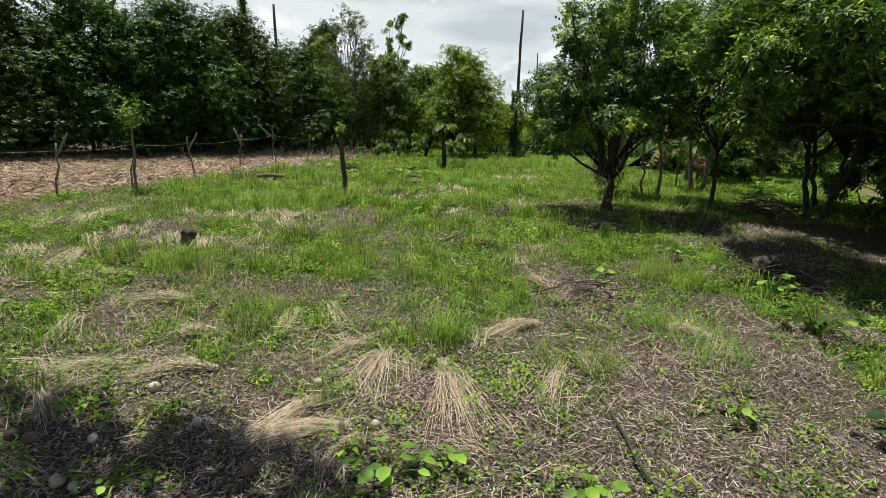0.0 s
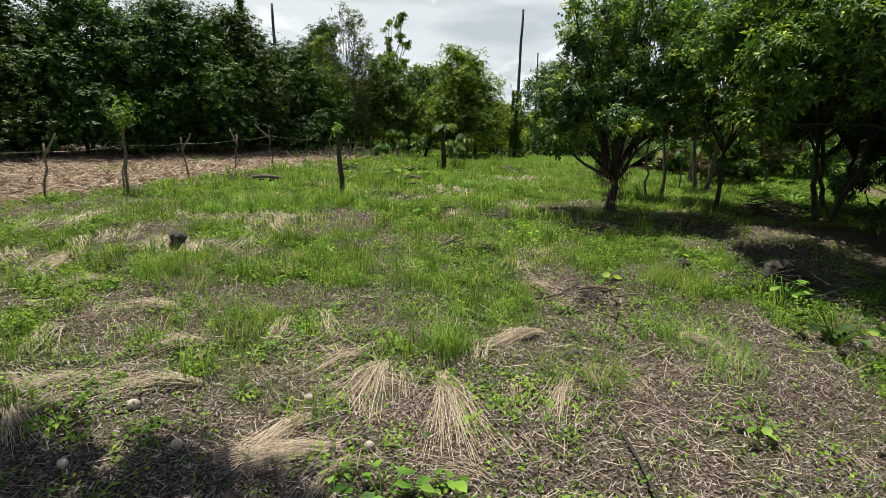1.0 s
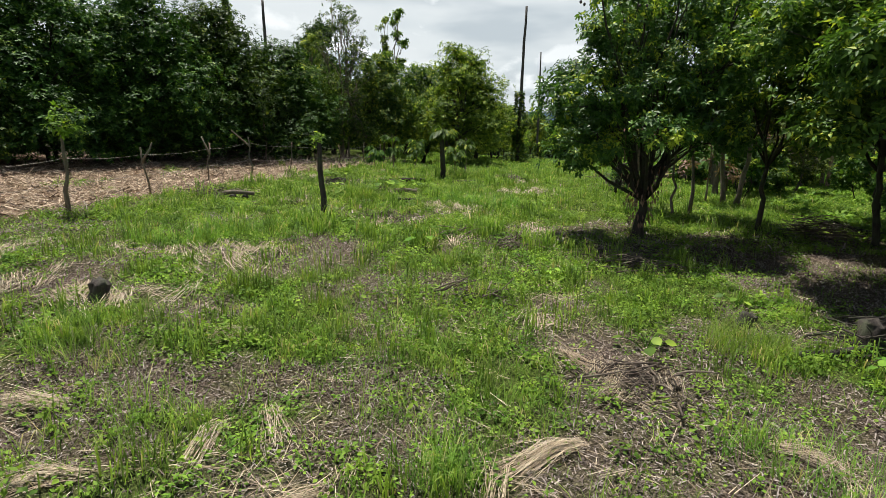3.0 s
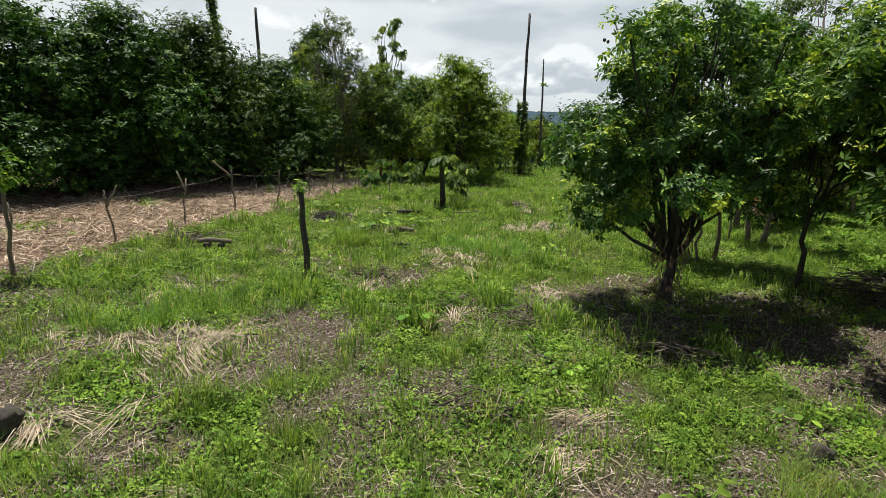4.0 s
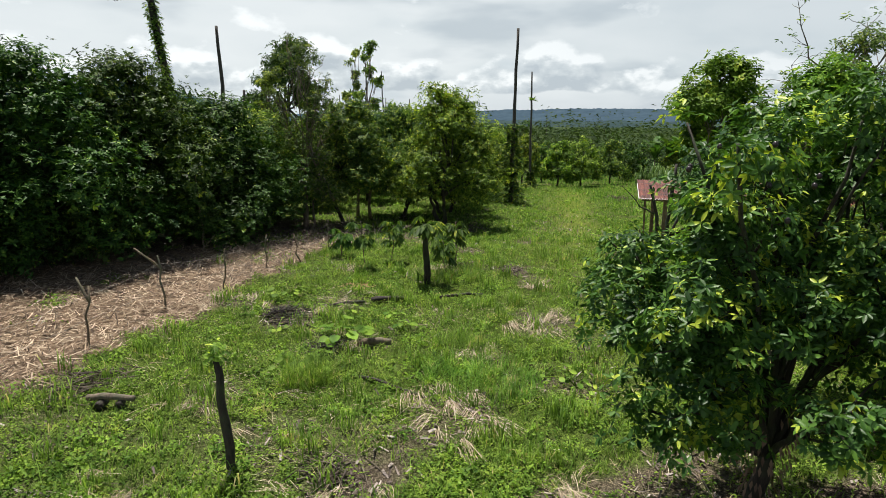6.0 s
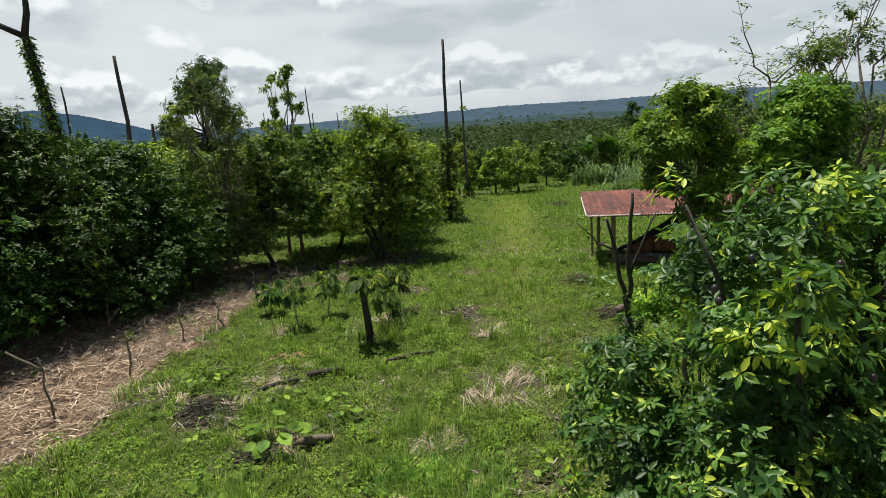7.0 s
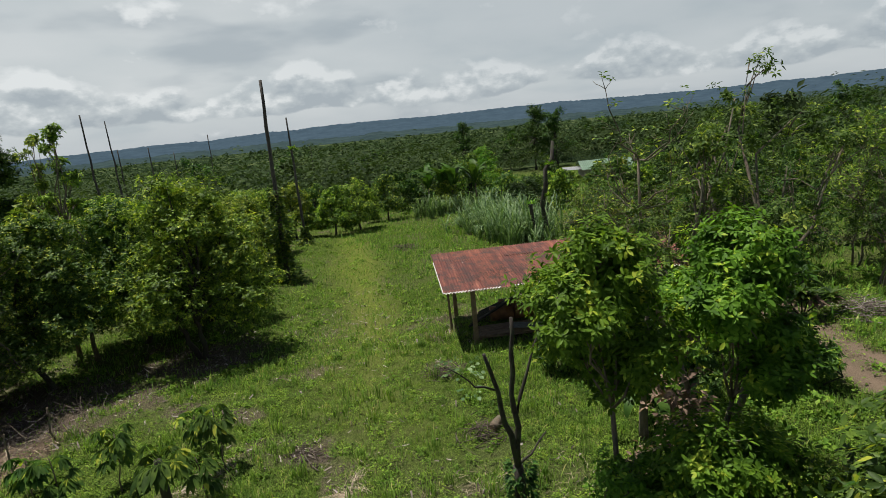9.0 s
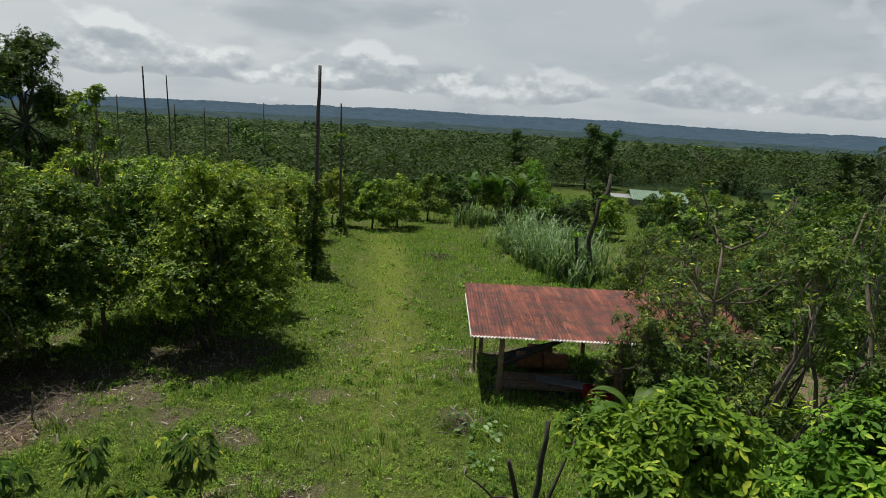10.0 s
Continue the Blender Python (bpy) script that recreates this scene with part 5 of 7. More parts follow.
def build_shed():
    rng = np.random.default_rng(71)
    z0 = gz(10, 32)
    shed = new("open_shed")
    shed.matrix_basis = pose(SHED_X, SHED_Y, z0, 0, 0, SHED_TURN)
    tagged(shed, "open farm shed with a rusted corrugated iron roof", "shed")
    length, depth, low, high = 9.6, 5.0, 2.14, 2.36

    def roof_z(v):
        return low + (high - low) * v / depth

    # corrugated sheets, each a part
    wide = 0.81
    for row, (v0, v1, lift) in enumerate(((0.0, 3.7, 0.0), (3.58, depth, 0.014))):
        for i in range(int(length / 0.76)):
            u0 = i * 0.76
            nu, nv = 33, 5
            u = np.linspace(0, wide, nu)
            v = np.linspace(v0, v1 + rng.uniform(-0.015, 0.015), nv)
            U, V = np.meshgrid(u, v)
            Z = np.array([roof_z(q) for q in V.ravel()]).reshape(V.shape) + lift + 0.018 * np.sin(U * 2 * np.pi / 0.101) + 0.006 * (i % 2) + rng.normal(0, 0.004)
            vv = np.stack([U.ravel() + u0, V.ravel(), Z.ravel()], 1)
            k = (np.arange(nv - 1)[:, None] * nu + np.arange(nu - 1)[None]).ravel()
            part("roof_sheet", mesh_from("roof_sheet", vv, np.stack([k, k + 1, k + nu + 1, k + nu], 1), M_RUST, True), shed)

    # bare zinc lip where the rust has worn off
    for u0, u1 in ((0.0, 1.9), (2.25, 4.1), (4.6, 5.2), (6.0, 8.1)):
        u = np.arange(u0, u1, 0.0126)
        vv = [np.stack([u, np.full(len(u), v_), roof_z(v_) + 0.014 + 0.018 * np.sin(u * 2 * np.pi / 0.101 % (2 * np.pi))], 1) for v_ in (-0.03, 0.07)]
        k = np.arange(len(u) - 1)
        part("zinc_lip", mesh_from("zinc_lip", np.concatenate(vv), np.stack([k, k + 1, k + 1 + len(u), k + len(u)], 1), M_WHITE, True), shed, "pale worn zinc lip")
    n = 420
    du, dv = np.clip(rng.normal(2.2, 1.0, n), 0.1, 8), np.clip(rng.normal(1.5, 0.55, n), 0.05, 4.8)
    da = rng.uniform(0, 6.28, n)
    pos = np.stack([du, dv, np.array([roof_z(q) for q in dv]) + 0.03], 1)
    dl = rng.uniform(0.03, 0.10, n)
    part("roof_leaf_litter", leaves_mesh("roof_leaf_litter", pos, np.stack([np.cos(da), np.sin(da), 0 * da], 1), np.tile((0, 0, 1.0), (n, 1)) + rng.normal(0, 0.2, (n, 3)), dl, dl * 0.5, M_DEAD), shed, "dark leaves fallen on the roof", "stuff")

    def beam(name, a_, b_, w, h, mat=M_TIMBER, label=""):
        a_, b_ = Vector(a_), Vector(b_)
        d = b_ - a_
        bm = bmesh.new()
        bmesh.ops.create_cube(bm, size=1)
        bmesh.ops.scale(bm, vec=(w, h, d.length), verts=bm.verts)
        bmesh.ops.bevel(bm, geom=bm.edges[:], offset=min(w, h) * 0.12, segments=1, affect="EDGES")
        bm.transform(Matrix.Translation((a_ + b_) / 2) @ d.to_track_quat("Z", "Y").to_matrix().to_4x4())
        return part(name, bm_mesh(name, bm, mat), shed, label)

    beam("edge_strip", (-0.02, 0, low + 0.01), (-0.02, 3.7, roof_z(3.7) + 0.01), 0.03, 0.06, M_WHITE, "pale metal edge strip")
    for u, v in ((0.98, 0.45), (4.6, 0.45), (8.9, 0.45), (0.75, 4.6), (4.6, 4.6), (8.9, 4.6)):
        beam("post", (u, v, -0.3), (u, v, roof_z(v) - 0.13), 0.15, 0.15)
    beam("post", (0.35, 2.4, -0.2), (0.3, 2.4, roof_z(2.4) - 0.1), 0.08, 0.08)
    for v in (0.45, 2.5, 4.6):
        beam("beam", (0.1, v, roof_z(v) - 0.09), (length - 0.1, v, roof_z(v) - 0.09), 0.09, 0.10)
    for u in (0.75, 2.6, 4.6, 6.7, 8.9):
        beam("rafter", (u, 0.1, roof_z(0.1) - 0.05), (u, depth - 0.1, roof_z(depth - 0.1) - 0.05), 0.06, 0.05)
    # what is kept under it
    w = shed.matrix_basis

    def at(u, v, z):
        return w @ Vector((u, v, z))

    def lean_pole(a_, b_, r, i):
        p, q = at(*a_), at(*b_)
        ob = new("leaning_pole", tubes_mesh("leaning_pole", [(bend(p, q, -0.05, 6, rng, 0.02), np.linspace(r, r * 0.8, 6))], M_BLACKTIMBER, 7, 0.08, rng))
        tagged(ob, "dark pole leaning under the shed roof", "pole", "leaning poles")

    for i in range(7):
        lean_pole((1.0 + 0.1 * i, 2.6 + 0.25 * i, 0.0), (3.4 + 0.28 * i, 1.2 + 0.2 * i, 1.95), 0.045, i)
    planks = []
    for i in range(9):
        p, q = at(0.9 + 0.05 * i, 0.9 + 0.24 * (i % 5), 0.20 + 0.045 * (i // 5)), at(3.6 + rng.uniform(-0.2, 0.3), 0.9 + 0.24 * (i % 5) + rng.uniform(-0.1, 0.1), 0.20 + 0.045 * (i // 5))
        d = q - p
        bm = bmesh.new()
        bmesh.ops.create_cube(bm, size=1)
        bmesh.ops.scale(bm, vec=(d.length, 0.2, 0.04), verts=bm.verts)
        bmesh.ops.bevel(bm, geom=bm.edges[:], offset=0.006, segments=1, affect="EDGES")
        bm.transform(Matrix.Translation((p + q) / 2) @ d.to_track_quat("X", "Z").to_matrix().to_4x4())
        tagged(new("plank", bm_mesh("plank", bm, M_TIMBER)), "weathered sawn plank stacked under the shed", "plank", "stacked planks")
    for u in (1.2, 3.2):
        p = at(u, 1.4, 0.06)
        bm = bmesh.new()
        bmesh.ops.create_cube(bm, size=1)
        bmesh.ops.scale(bm, vec=(0.14, 1.3, 0.24), verts=bm.verts)
        bmesh.ops.bevel(bm, geom=bm.edges[:], offset=0.012, segments=1, affect="EDGES")
        bm.transform(Matrix.Translation(p) @ Matrix.Rotation(radians(SHED_TURN), 4, "Z"))
        tagged(new("bearer", bm_mesh("bearer", bm, M_TIMBER)), "short timber bearer under the planks", "timber", "bearers")
    p, q = at(2.3, 1.3, 0.36), at(4.3, 0.8, 0.30)
    bm = bmesh.new()
    bmesh.ops.create_grid(bm, x_segments=24, y_segments=2, size=0.5)
    for v_ in bm.verts:
        v_.co = Vector((v_.co.y * 2.1, v_.co.x * 0.5, 0.015 * math.sin(v_.co.x * 40)))
    bm.transform(Matrix.Translation((p + q) / 2) @ (q - p).to_track_quat("X", "Z").to_matrix().to_4x4())
    me = bm_mesh("loose_sheet", bm, M_ALU, True)
    tagged(new("loose_sheet", me), "loose zinc sheet lying over the planks", "metal sheet")
    # rusty drums
    for i, (u, v, z) in enumerate(((2.3, 2.9, 0.29), (3.2, 2.9, 0.29), (2.8, 3.7, 0.29), (5.2, 2.6, 0.42))):
        bm = bmesh.new()
        prof = [(0.0, -0.42), (0.27, -0.42), (0.285, -0.40), (0.275, -0.15), (0.29, -0.13), (0.275, -0.11), (0.275, 0.11), (0.29, 0.13), (0.275, 0.15), (0.285, 0.40), (0.27, 0.42), (0.0, 0.42)]
        vs = [bm.verts.new((r, 0, h)) for r, h in prof]
        es = [bm.edges.new((a_, b_)) for a_, b_ in zip(vs[:-1], vs[1:])]
        bmesh.ops.spin(bm, geom=vs + es, cent=(0, 0, 0), axis=(0, 0, 1), angle=2 * math.pi, steps=20)
        bmesh.ops.remove_doubles(bm, verts=bm.verts, dist=0.001)
        bmesh.ops.recalc_face_normals(bm, faces=bm.faces)
        ob = new("oil_drum", bm_mesh("oil_drum", bm, M_DRUM, True))
        ob.matrix_basis = Matrix.Translation(at(u, v, z)) @ pose(0, 0, 0, 90 if i < 3 else 0, 0, SHED_TURN + 90)
        tagged(ob, "rusty orange drum lying in the shed" if i < 3 else "rusty drum standing in the shed", "drum", "drums")
    # red bottle crates
    for i, (u, v, z, tr) in enumerate(((3.85, 0.45, 0.0, 5), (3.85, 0.45, 0.28, 8), (4.35, 0.5, 0.0, -6), (3.95, 0.05, 0.0, 20))):
        bm = bmesh.new()
        W, D, H, T = 0.42, 0.32, 0.27, 0.02
        for c, s in (((0, 0, T / 2), (W, D, T)), ((-W / 2 + T / 2, 0, H / 2 + 0.004), (T, D, H)), ((W / 2 - T / 2, 0, H / 2 + 0.004), (T, D, H)), ((0, -D / 2 + T / 2, H / 2 + 0.002), (W, T, H)), ((0, D / 2 - T / 2, H / 2 + 0.002), (W, T, H)),
                     ((0, -D / 2, H - 0.02), (W + 0.02, 0.02, 0.03)), ((0, -D / 2, 0.06), (W + 0.02, 0.02, 0.03)), ((0, 0, H * 0.45), (T, D - 0.05, H * 0.7))):
            bm2 = bmesh.ops.create_cube(bm, size=1)["verts"]
            bmesh.ops.scale(bm, vec=s, verts=bm2)
            bmesh.ops.translate(bm, vec=c, verts=bm2)
        ob = new("bottle_crate", bm_mesh("bottle_crate", bm, M_RED))
        ob.matrix_basis = Matrix.Translation(at(u, v, z)) @ pose(0, 0, 0, 0, 0, SHED_TURN + tr)
        tagged(ob, "red plastic bottle crate at the shed", "crate", "red crates")
        bm = bmesh.new()
        bmesh.ops.create_cube(bm, size=1)
        bmesh.ops.scale(bm, vec=(0.18, 0.006, 0.05), verts=bm.verts)
        pl = part("label_bar", bm_mesh("label_bar", bm, M_WHITE), ob, "pale bar of unreadable print")
        pl.location = (0, -D / 2 - 0.013, 0.13)


build_shed()


# ---- plants round the shed ----
def banana_plant(x, y, h, n, seed, leaf=1.7, label="banana plant with broad arching leaves"):
    rng = np.random.default_rng(seed)
    ob = thing("banana_plant", x, y, label, "plant", group="banana plants")
    part("stem", tubes_mesh("stem", [(bend((0, 0, -0.1), (0.05, 0.05, h * 0.5), 0, 5, rng, 0.03), np.linspace(0.11, 0.06, 5))], M_PALEBARK, 9, 0.05, rng), ob)
    for i in range(n):
        a_ = i * 2.4 + rng.uniform(-0.4, 0.4)
        L = leaf * rng.uniform(0.75, 1.1)
        up, sag = (rng.uniform(0.5, 1.25), 1.9) if leaf < 2.5 else (rng.uniform(1.15, 1.55), 1.35)
        s = np.linspace(0, 1, 13)
        r = np.cumsum(np.cos(up - sag * s ** 1.5)) / 13 * L
        z = h * 0.45 + np.cumsum(np.sin(up - sag * s ** 1.5)) / 13 * L
        wid = 0.30 * L * 0.8 * np.sin(np.pi * np.clip(s * 0.92 + 0.06, 0, 1)) ** 0.6 * (s > 0.08)
        mid = np.stack([np.cos(a_) * r, np.sin(a_) * r, z], 1)
        sd = np.array([-math.sin(a_), math.cos(a_), 0])
        v, f = [], []
        for k in range(13):
            rag = rng.uniform(0.8, 1.05, 2)
            v += [mid[k] - sd * wid[k] * rag[0] * 0.5 + (0, 0, wid[k] * 0.12), mid[k], mid[k] + sd * wid[k] * rag[1] * 0.5 + (0, 0, wid[k] * 0.12)]
            if k:
                o = 3 * (k - 1)
                f += [(o, o + 1, o + 4, o + 3), (o + 1, o + 2, o + 5, o + 4)]
        part("leaf", mesh_from("leaf", np.array(v), np.array(f), M_BANANA, True), ob)


banana_plant(9.5, 23.2, 2.5, 7, 401, 1.25)
banana_plant(10.9, 26.6, 2.8, 6, 402, 1.6)
for i, (x, y) in enumerate(((25.5, 70.5), (27.3, 71.5), (26.4, 73.0), (24.4, 72.0), (28.5, 69.0), (26.0, 69.4))):
    banana_plant(x, y, 5.4, 10, 410 + i, 3.2, "tall banana plant in a dense clump")
banana_plant(17.5, 30.0, 2.2, 12, 420, 2.2, "low palm-like plant with long arching fronds")
for i, (x, y) in enumerate(((20.6, 27.8), (21.5, 28.6))):
    banana_plant(x, y, 1.2, 10, 430 + i, 1.2, "low plant with pointed reddish-green leaves")


def blade_patch(name, spots, height, per, mat, label, category, seed, width=0.045, arch=0.8):
    """Arching blades in tussocks, each of three segments."""
    rng = np.random.default_rng(seed)
    sp = np.asarray(spots, float)
    n = len(sp) * per
    b = np.repeat(sp, per, 0) + rng.normal(0, 0.10, (n, 2))
    a_ = rng.uniform(0, 2 * np.pi, n)
    h = height * rng.uniform(0.45, 1.05, n) * np.repeat(rng.uniform(0.65, 1.15, len(sp)), per)
    out = h * arch * rng.uniform(0.2, 1.0, n)
    d = np.stack([np.cos(a_), np.sin(a_)], 1)
    sd = np.stack([-np.sin(a_), np.cos(a_)], 1)
    w = width * rng.uniform(0.7, 1.2, n)
    z = lie(b[:, 0], b[:, 1])
    rows_ = []
    for s, rr, zz, ww in ((0, 0, 0, 0.7), (0.4, 0.16, 0.55, 1.0), (0.75, 0.5, 0.95, 0.7)):
        for sg in (-1, 1):
            rows_.append(np.stack([b[:, 0] + d[:, 0] * out * rr + sg * sd[:, 0] * w * ww * 0.5, b[:, 1] + d[:, 1] * out * rr + sg * sd[:, 1] * w * ww * 0.5, z + h * zz], 1))
    rows_.append(np.stack([b[:, 0] + d[:, 0] * out, b[:, 1] + d[:, 1] * out, z + h * 0.92], 1))
    v = np.stack(rows_, 1).reshape(-1, 3)
    tri = np.array([(0, 1, 3), (0, 3, 2), (2, 3, 5), (2, 5, 4), (4, 5, 6)])
    f = (np.arange(n)[:, None, None] * 7 + tri).reshape(-1, 3)
    return tagged(new(name, mesh_from(name, v, f, mat)), label, category, kind="stuff")


def cane():
    rng = np.random.default_rng(440)
    sp = []
    for _ in range(230):
        k = rng.uniform(0, 1)
        c = np.array([20.6, 45.5]) * (1 - k) + np.array([23.0, 57.0]) * k
        sp.append(c + rng.normal(0, 1, 2) * (1.1, 1.3))
    blade_patch("tall_cane_grass", sp[:70], 1.3, 16, M_CANE, "cane grass with arching blades at the edge of the stand", "grass", 443, 0.08, 1.4)
    blade_patch("tall_cane_grass", sp[70:150], 1.9, 15, M_CANE, "tall silvery green cane grass with arching blades", "grass", 441, 0.085, 1.6)
    blade_patch("tall_cane_grass", sp[150:], 2.9, 12, M_CANE, "tallest cane stems with long drooping blades", "grass", 444, 0.08, 1.3)
    sp = [np.array([24.2, 67.6]) + rng.normal(0, 1, 2) * (1.1, 0.9) for _ in range(22)]
    blade_patch("tall_cane_grass", sp, 2.0, 22, M_CANE, "tall silvery green cane grass by the banana clump", "grass", 442, 0.08, 0.75)


cane()


def dead_trees():
    rng = np.random.default_rng(450)
    # forked black dead tree
    x, y = 5.9, 22.35
    ob = thing("dead_forked_tree", x, y, "charred-looking dead tree forked into two bare stems", "dead tree")
    f = np.array([-0.06, -0.02, 1.0])
    limbs = [(bend((0, 0, -0.2), f, 0, 5, rng, 0.05), np.linspace(0.13, 0.095, 5)),
             (bend(f, (-0.56, -0.02, 3.3), 0.05, 9, rng, 0.07), np.linspace(0.065, 0.030, 9)), (bend(f, (0.06, 0.05, 3.8), 0.05, 9, rng, 0.06), np.linspace(0.065, 0.032, 9)),
             (bend((0.02, 0.03, 2.0), (0.75, 0.3, 3.3), 0.1, 6, rng, 0.08), np.linspace(0.035, 0.015, 6)), (bend((-0.42, -0.02, 2.6), (-1.3, -0.2, 3.3), -0.05, 6, rng, 0.1), np.linspace(0.022, 0.007, 6)), (bend((-0.1, 0, 1.0), (0.7, 0.2, 1.35), -0.1, 5, rng), np.linspace(0.03, 0.012, 5))]
    part("trunk", tubes_mesh("trunk", limbs, M_DEAD, 8, 0.14, rng), ob)
    n = 260
    a_ = rng.uniform(0, 6.28, n)
    dirs = np.stack([np.cos(a_), np.sin(a_), rng.uniform(-0.6, 0.3, n)], 1)
    pos = np.stack([np.cos(a_) * 0.2, np.sin(a_) * 0.2, rng.uniform(0.15, 1.05, n)], 1)
    part("vine", leaves_mesh("vine", pos, dirs, unit(dirs * 0.5 + (0, 0, 1.0)), 0.14, 0.07, M_DARK), ob, "creeper round the foot")
    # broken trunk with air plants
    x, y = 21.6, 45.5
    ob = thing("broken_trunk", x, y, "crooked broken dead trunk carrying yellow air plants", "dead tree")
    p = np.array([(0, 0, -0.2), (0.05, 0, 1.2), (-0.1, 0.1, 2.4), (0.2, 0, 3.7), (0.25, 0, 4.7), (0.8, 0, 5.3), (0.95, 0.1, 6.4)], float)
    part("trunk", tubes_mesh("trunk", [(p, np.array([0.19, 0.16, 0.15, 0.13, 0.12, 0.13, 0.08])), (bend((-0.6, 0.2, -0.1), (-0.85, 0.2, 2.6), 0, 5, rng), np.linspace(0.16, 0.12, 5))], M_DEAD, 9, 0.16, rng), ob)
    for c in ((0.5, -0.1, 4.95), (-0.85, 0.1, 2.65), (0.2, -0.2, 3.0)):
        n = 26
        a_ = rng.uniform(0, 6.28, n)
        dirs = np.stack([np.cos(a_), np.sin(a_), rng.uniform(0.2, 1.3, n)], 1)
        part("air_plant", leaves_mesh("air_plant", np.tile(c, (n, 1)) + dirs * 0.03, dirs, unit(np.array([0, 0, 1.0]) - dirs * 0.3), rng.uniform(0.25, 0.45, n), 0.07, M_BRIGHT), ob, "yellow-green rosette")


dead_trees()


def far_house():
    x, y = 69.3, 99.6
    ob = thing("farm_building", x, y, "low farm building with a pale green metal roof", "building", turn=-28)
    L, D, H = 8.5, 8.0, 1.5
    bm = bmesh.new()
    for c, s in (((0, -D / 2 + 0.4, H / 2), (L - 0.6, 0.15, H)), ((0, D / 2 - 0.4, H / 2), (L - 0.6, 0.15, H)), ((-L / 2 + 0.3, 0, H / 2), (0.15, D - 0.6, H)), ((L / 2 - 0.3, 0, H / 2), (0.15, D - 0.6, H))):
        v = bmesh.ops.create_cube(bm, size=1)["verts"]
        bmesh.ops.scale(bm, vec=s, verts=v)
        bmesh.ops.translate(bm, vec=c, verts=v)
    part("wall", bm_mesh("wall", bm, M_WALL), ob)
    for sg in (-1, 1):
        bm = bmesh.new()
        v = bmesh.ops.create_grid(bm, x_segments=90, y_segments=2, size=0.5)["verts"]
        for q in bm.verts:
            u, w = q.co.x, q.co.y + 0.5
            q.co = Vector((u * (L + 0.6), sg * w * (D / 2 + 0.5), H + 1.2 - w * 1.2 + 0.03 * math.sin(u * 180)))
        part("roof", bm_mesh("roof", bm, M_ROOFGREEN), ob)
    for u in (-2.6, 0.1, 2.6):
        bm = bmesh.new()
        bmesh.ops.create_cube(bm, size=1)
        bmesh.ops.scale(bm, vec=(1.2, 0.08, 0.95), verts=bm.verts)
        w_ = part("window", bm_mesh("window", bm, M_BLACKTIMBER), ob)
        w_.location = (u, -D / 2 + 0.3, 0.85)
        for dx in (-0.3, 0.3):
            bm = bmesh.new()
            bmesh.ops.create_cube(bm, size=1)
            bmesh.ops.scale(bm, vec=(0.5, 0.02, 0.8), verts=bm.verts)
            pn = part("pane", bm_mesh("pane", bm, M_ALU), w_)
            pn.location = (dx, -0.05, 0)
    bm = bmesh.new()
    bmesh.ops.create_grid(bm, x_segments=40, y_segments=2, size=0.5)
    for q in bm.verts:
        q.co = Vector((q.co.x * 3.4 - L / 2 - 1.6, q.co.y * 5.0 - 0.5, 1.55 + 0.1 * q.co.y + 0.02 * math.sin(q.co.x * 80)))
    part("lean_to_roof", bm_mesh("lean_to_roof", bm, M_ALU), ob, "grey zinc roof of the lean-to")
    for u, v in ((-3.1, -2.8), (-3.1, 1.8)):
        bm = bmesh.new()
        bmesh.ops.create_cube(bm, size=1)
        bmesh.ops.scale(bm, vec=(0.12, 0.12, 1.7), verts=bm.verts)
        bmesh.ops.translate(bm, vec=(-L / 2 + u, v, 0.7), verts=bm.verts)
        part("post", bm_mesh("post", bm, M_TIMBER), ob)


far_house()


# ---- loose things on the meadow ----
def fallen_log(x, y, length, r, turn, seed, label, mat=None, lift=0.0, cut=False):
    rng = np.random.default_rng(seed)
    ob = thing("fallen_log", x, y, label, "log", turn=turn, group="logs")
    p = bend((-length / 2, 0, r * 0.8 + lift), (length / 2, 0, r * 0.8 + lift), 0.03, 7, rng, 0.04)
    part("trunk", tubes_mesh("trunk", [(p, np.linspace(r, r * 0.8, 7))], mat or M_DEAD, 9, 0.13, rng), ob)
    if cut:
        bm = bmesh.new()
        bmesh.ops.create_circle(bm, cap_ends=True, segments=12, radius=r * 0.9)
        c = part("cut_face", bm_mesh("cut_face", bm, M_CUT), ob, "pale sawn end")
        c.matrix_basis = Matrix.Translation((-length / 2 - 0.004, 0, r * 0.8 + lift)) @ pose(0, 0, 0, 0, 90, 0)


fallen_log(-5.0, 17.1, 0.75, 0.055, -4, 501, "short pale cut log raised on two chunks", M_PALEBARK, 0.12, True)
fallen_log(-5.15, 17.1, 0.2, 0.07, 85, 502, "dark chunk under a log")
fallen_log(-4.85, 17.12, 0.2, 0.07, 95, 503, "dark chunk under a log")
fallen_log(-1.0, 22.85, 0.85, 0.075, 8, 504, "weathered log lying in the weeds")
fallen_log(-2.0, 22.5, 0.9, 0.05, 25, 505, "dark fallen branch in the weeds")
fallen_log(-1.1, 20.0, 0.7, 0.08, 6, 506, "rotting log beside broad leaves", M_POST)
fallen_log(-0.6, 17.9, 1.5, 0.03, -35, 507, "thin dark fallen branch")
fallen_log(0.9, 23.4, 1.2, 0.04, 12, 508, "thin grey fallen branch")
fallen_log(1.62, 4.9, 1.7, 0.014, 92, 509, "thin dark stick lying on the litter")
fallen_log(7.0, 25.4, 0.5, 0.11, 40, 510, "dark cut log end near the shed", M_POST, 0.0, True)
fallen_log(5.0, 9.2, 1.9, 0.05, 10, 511, "dead branch at the foot of the shade trees")
fallen_log(10.3, 16.5, 2.2, 0.07, -40, 512, "bent dead limb under the trees")
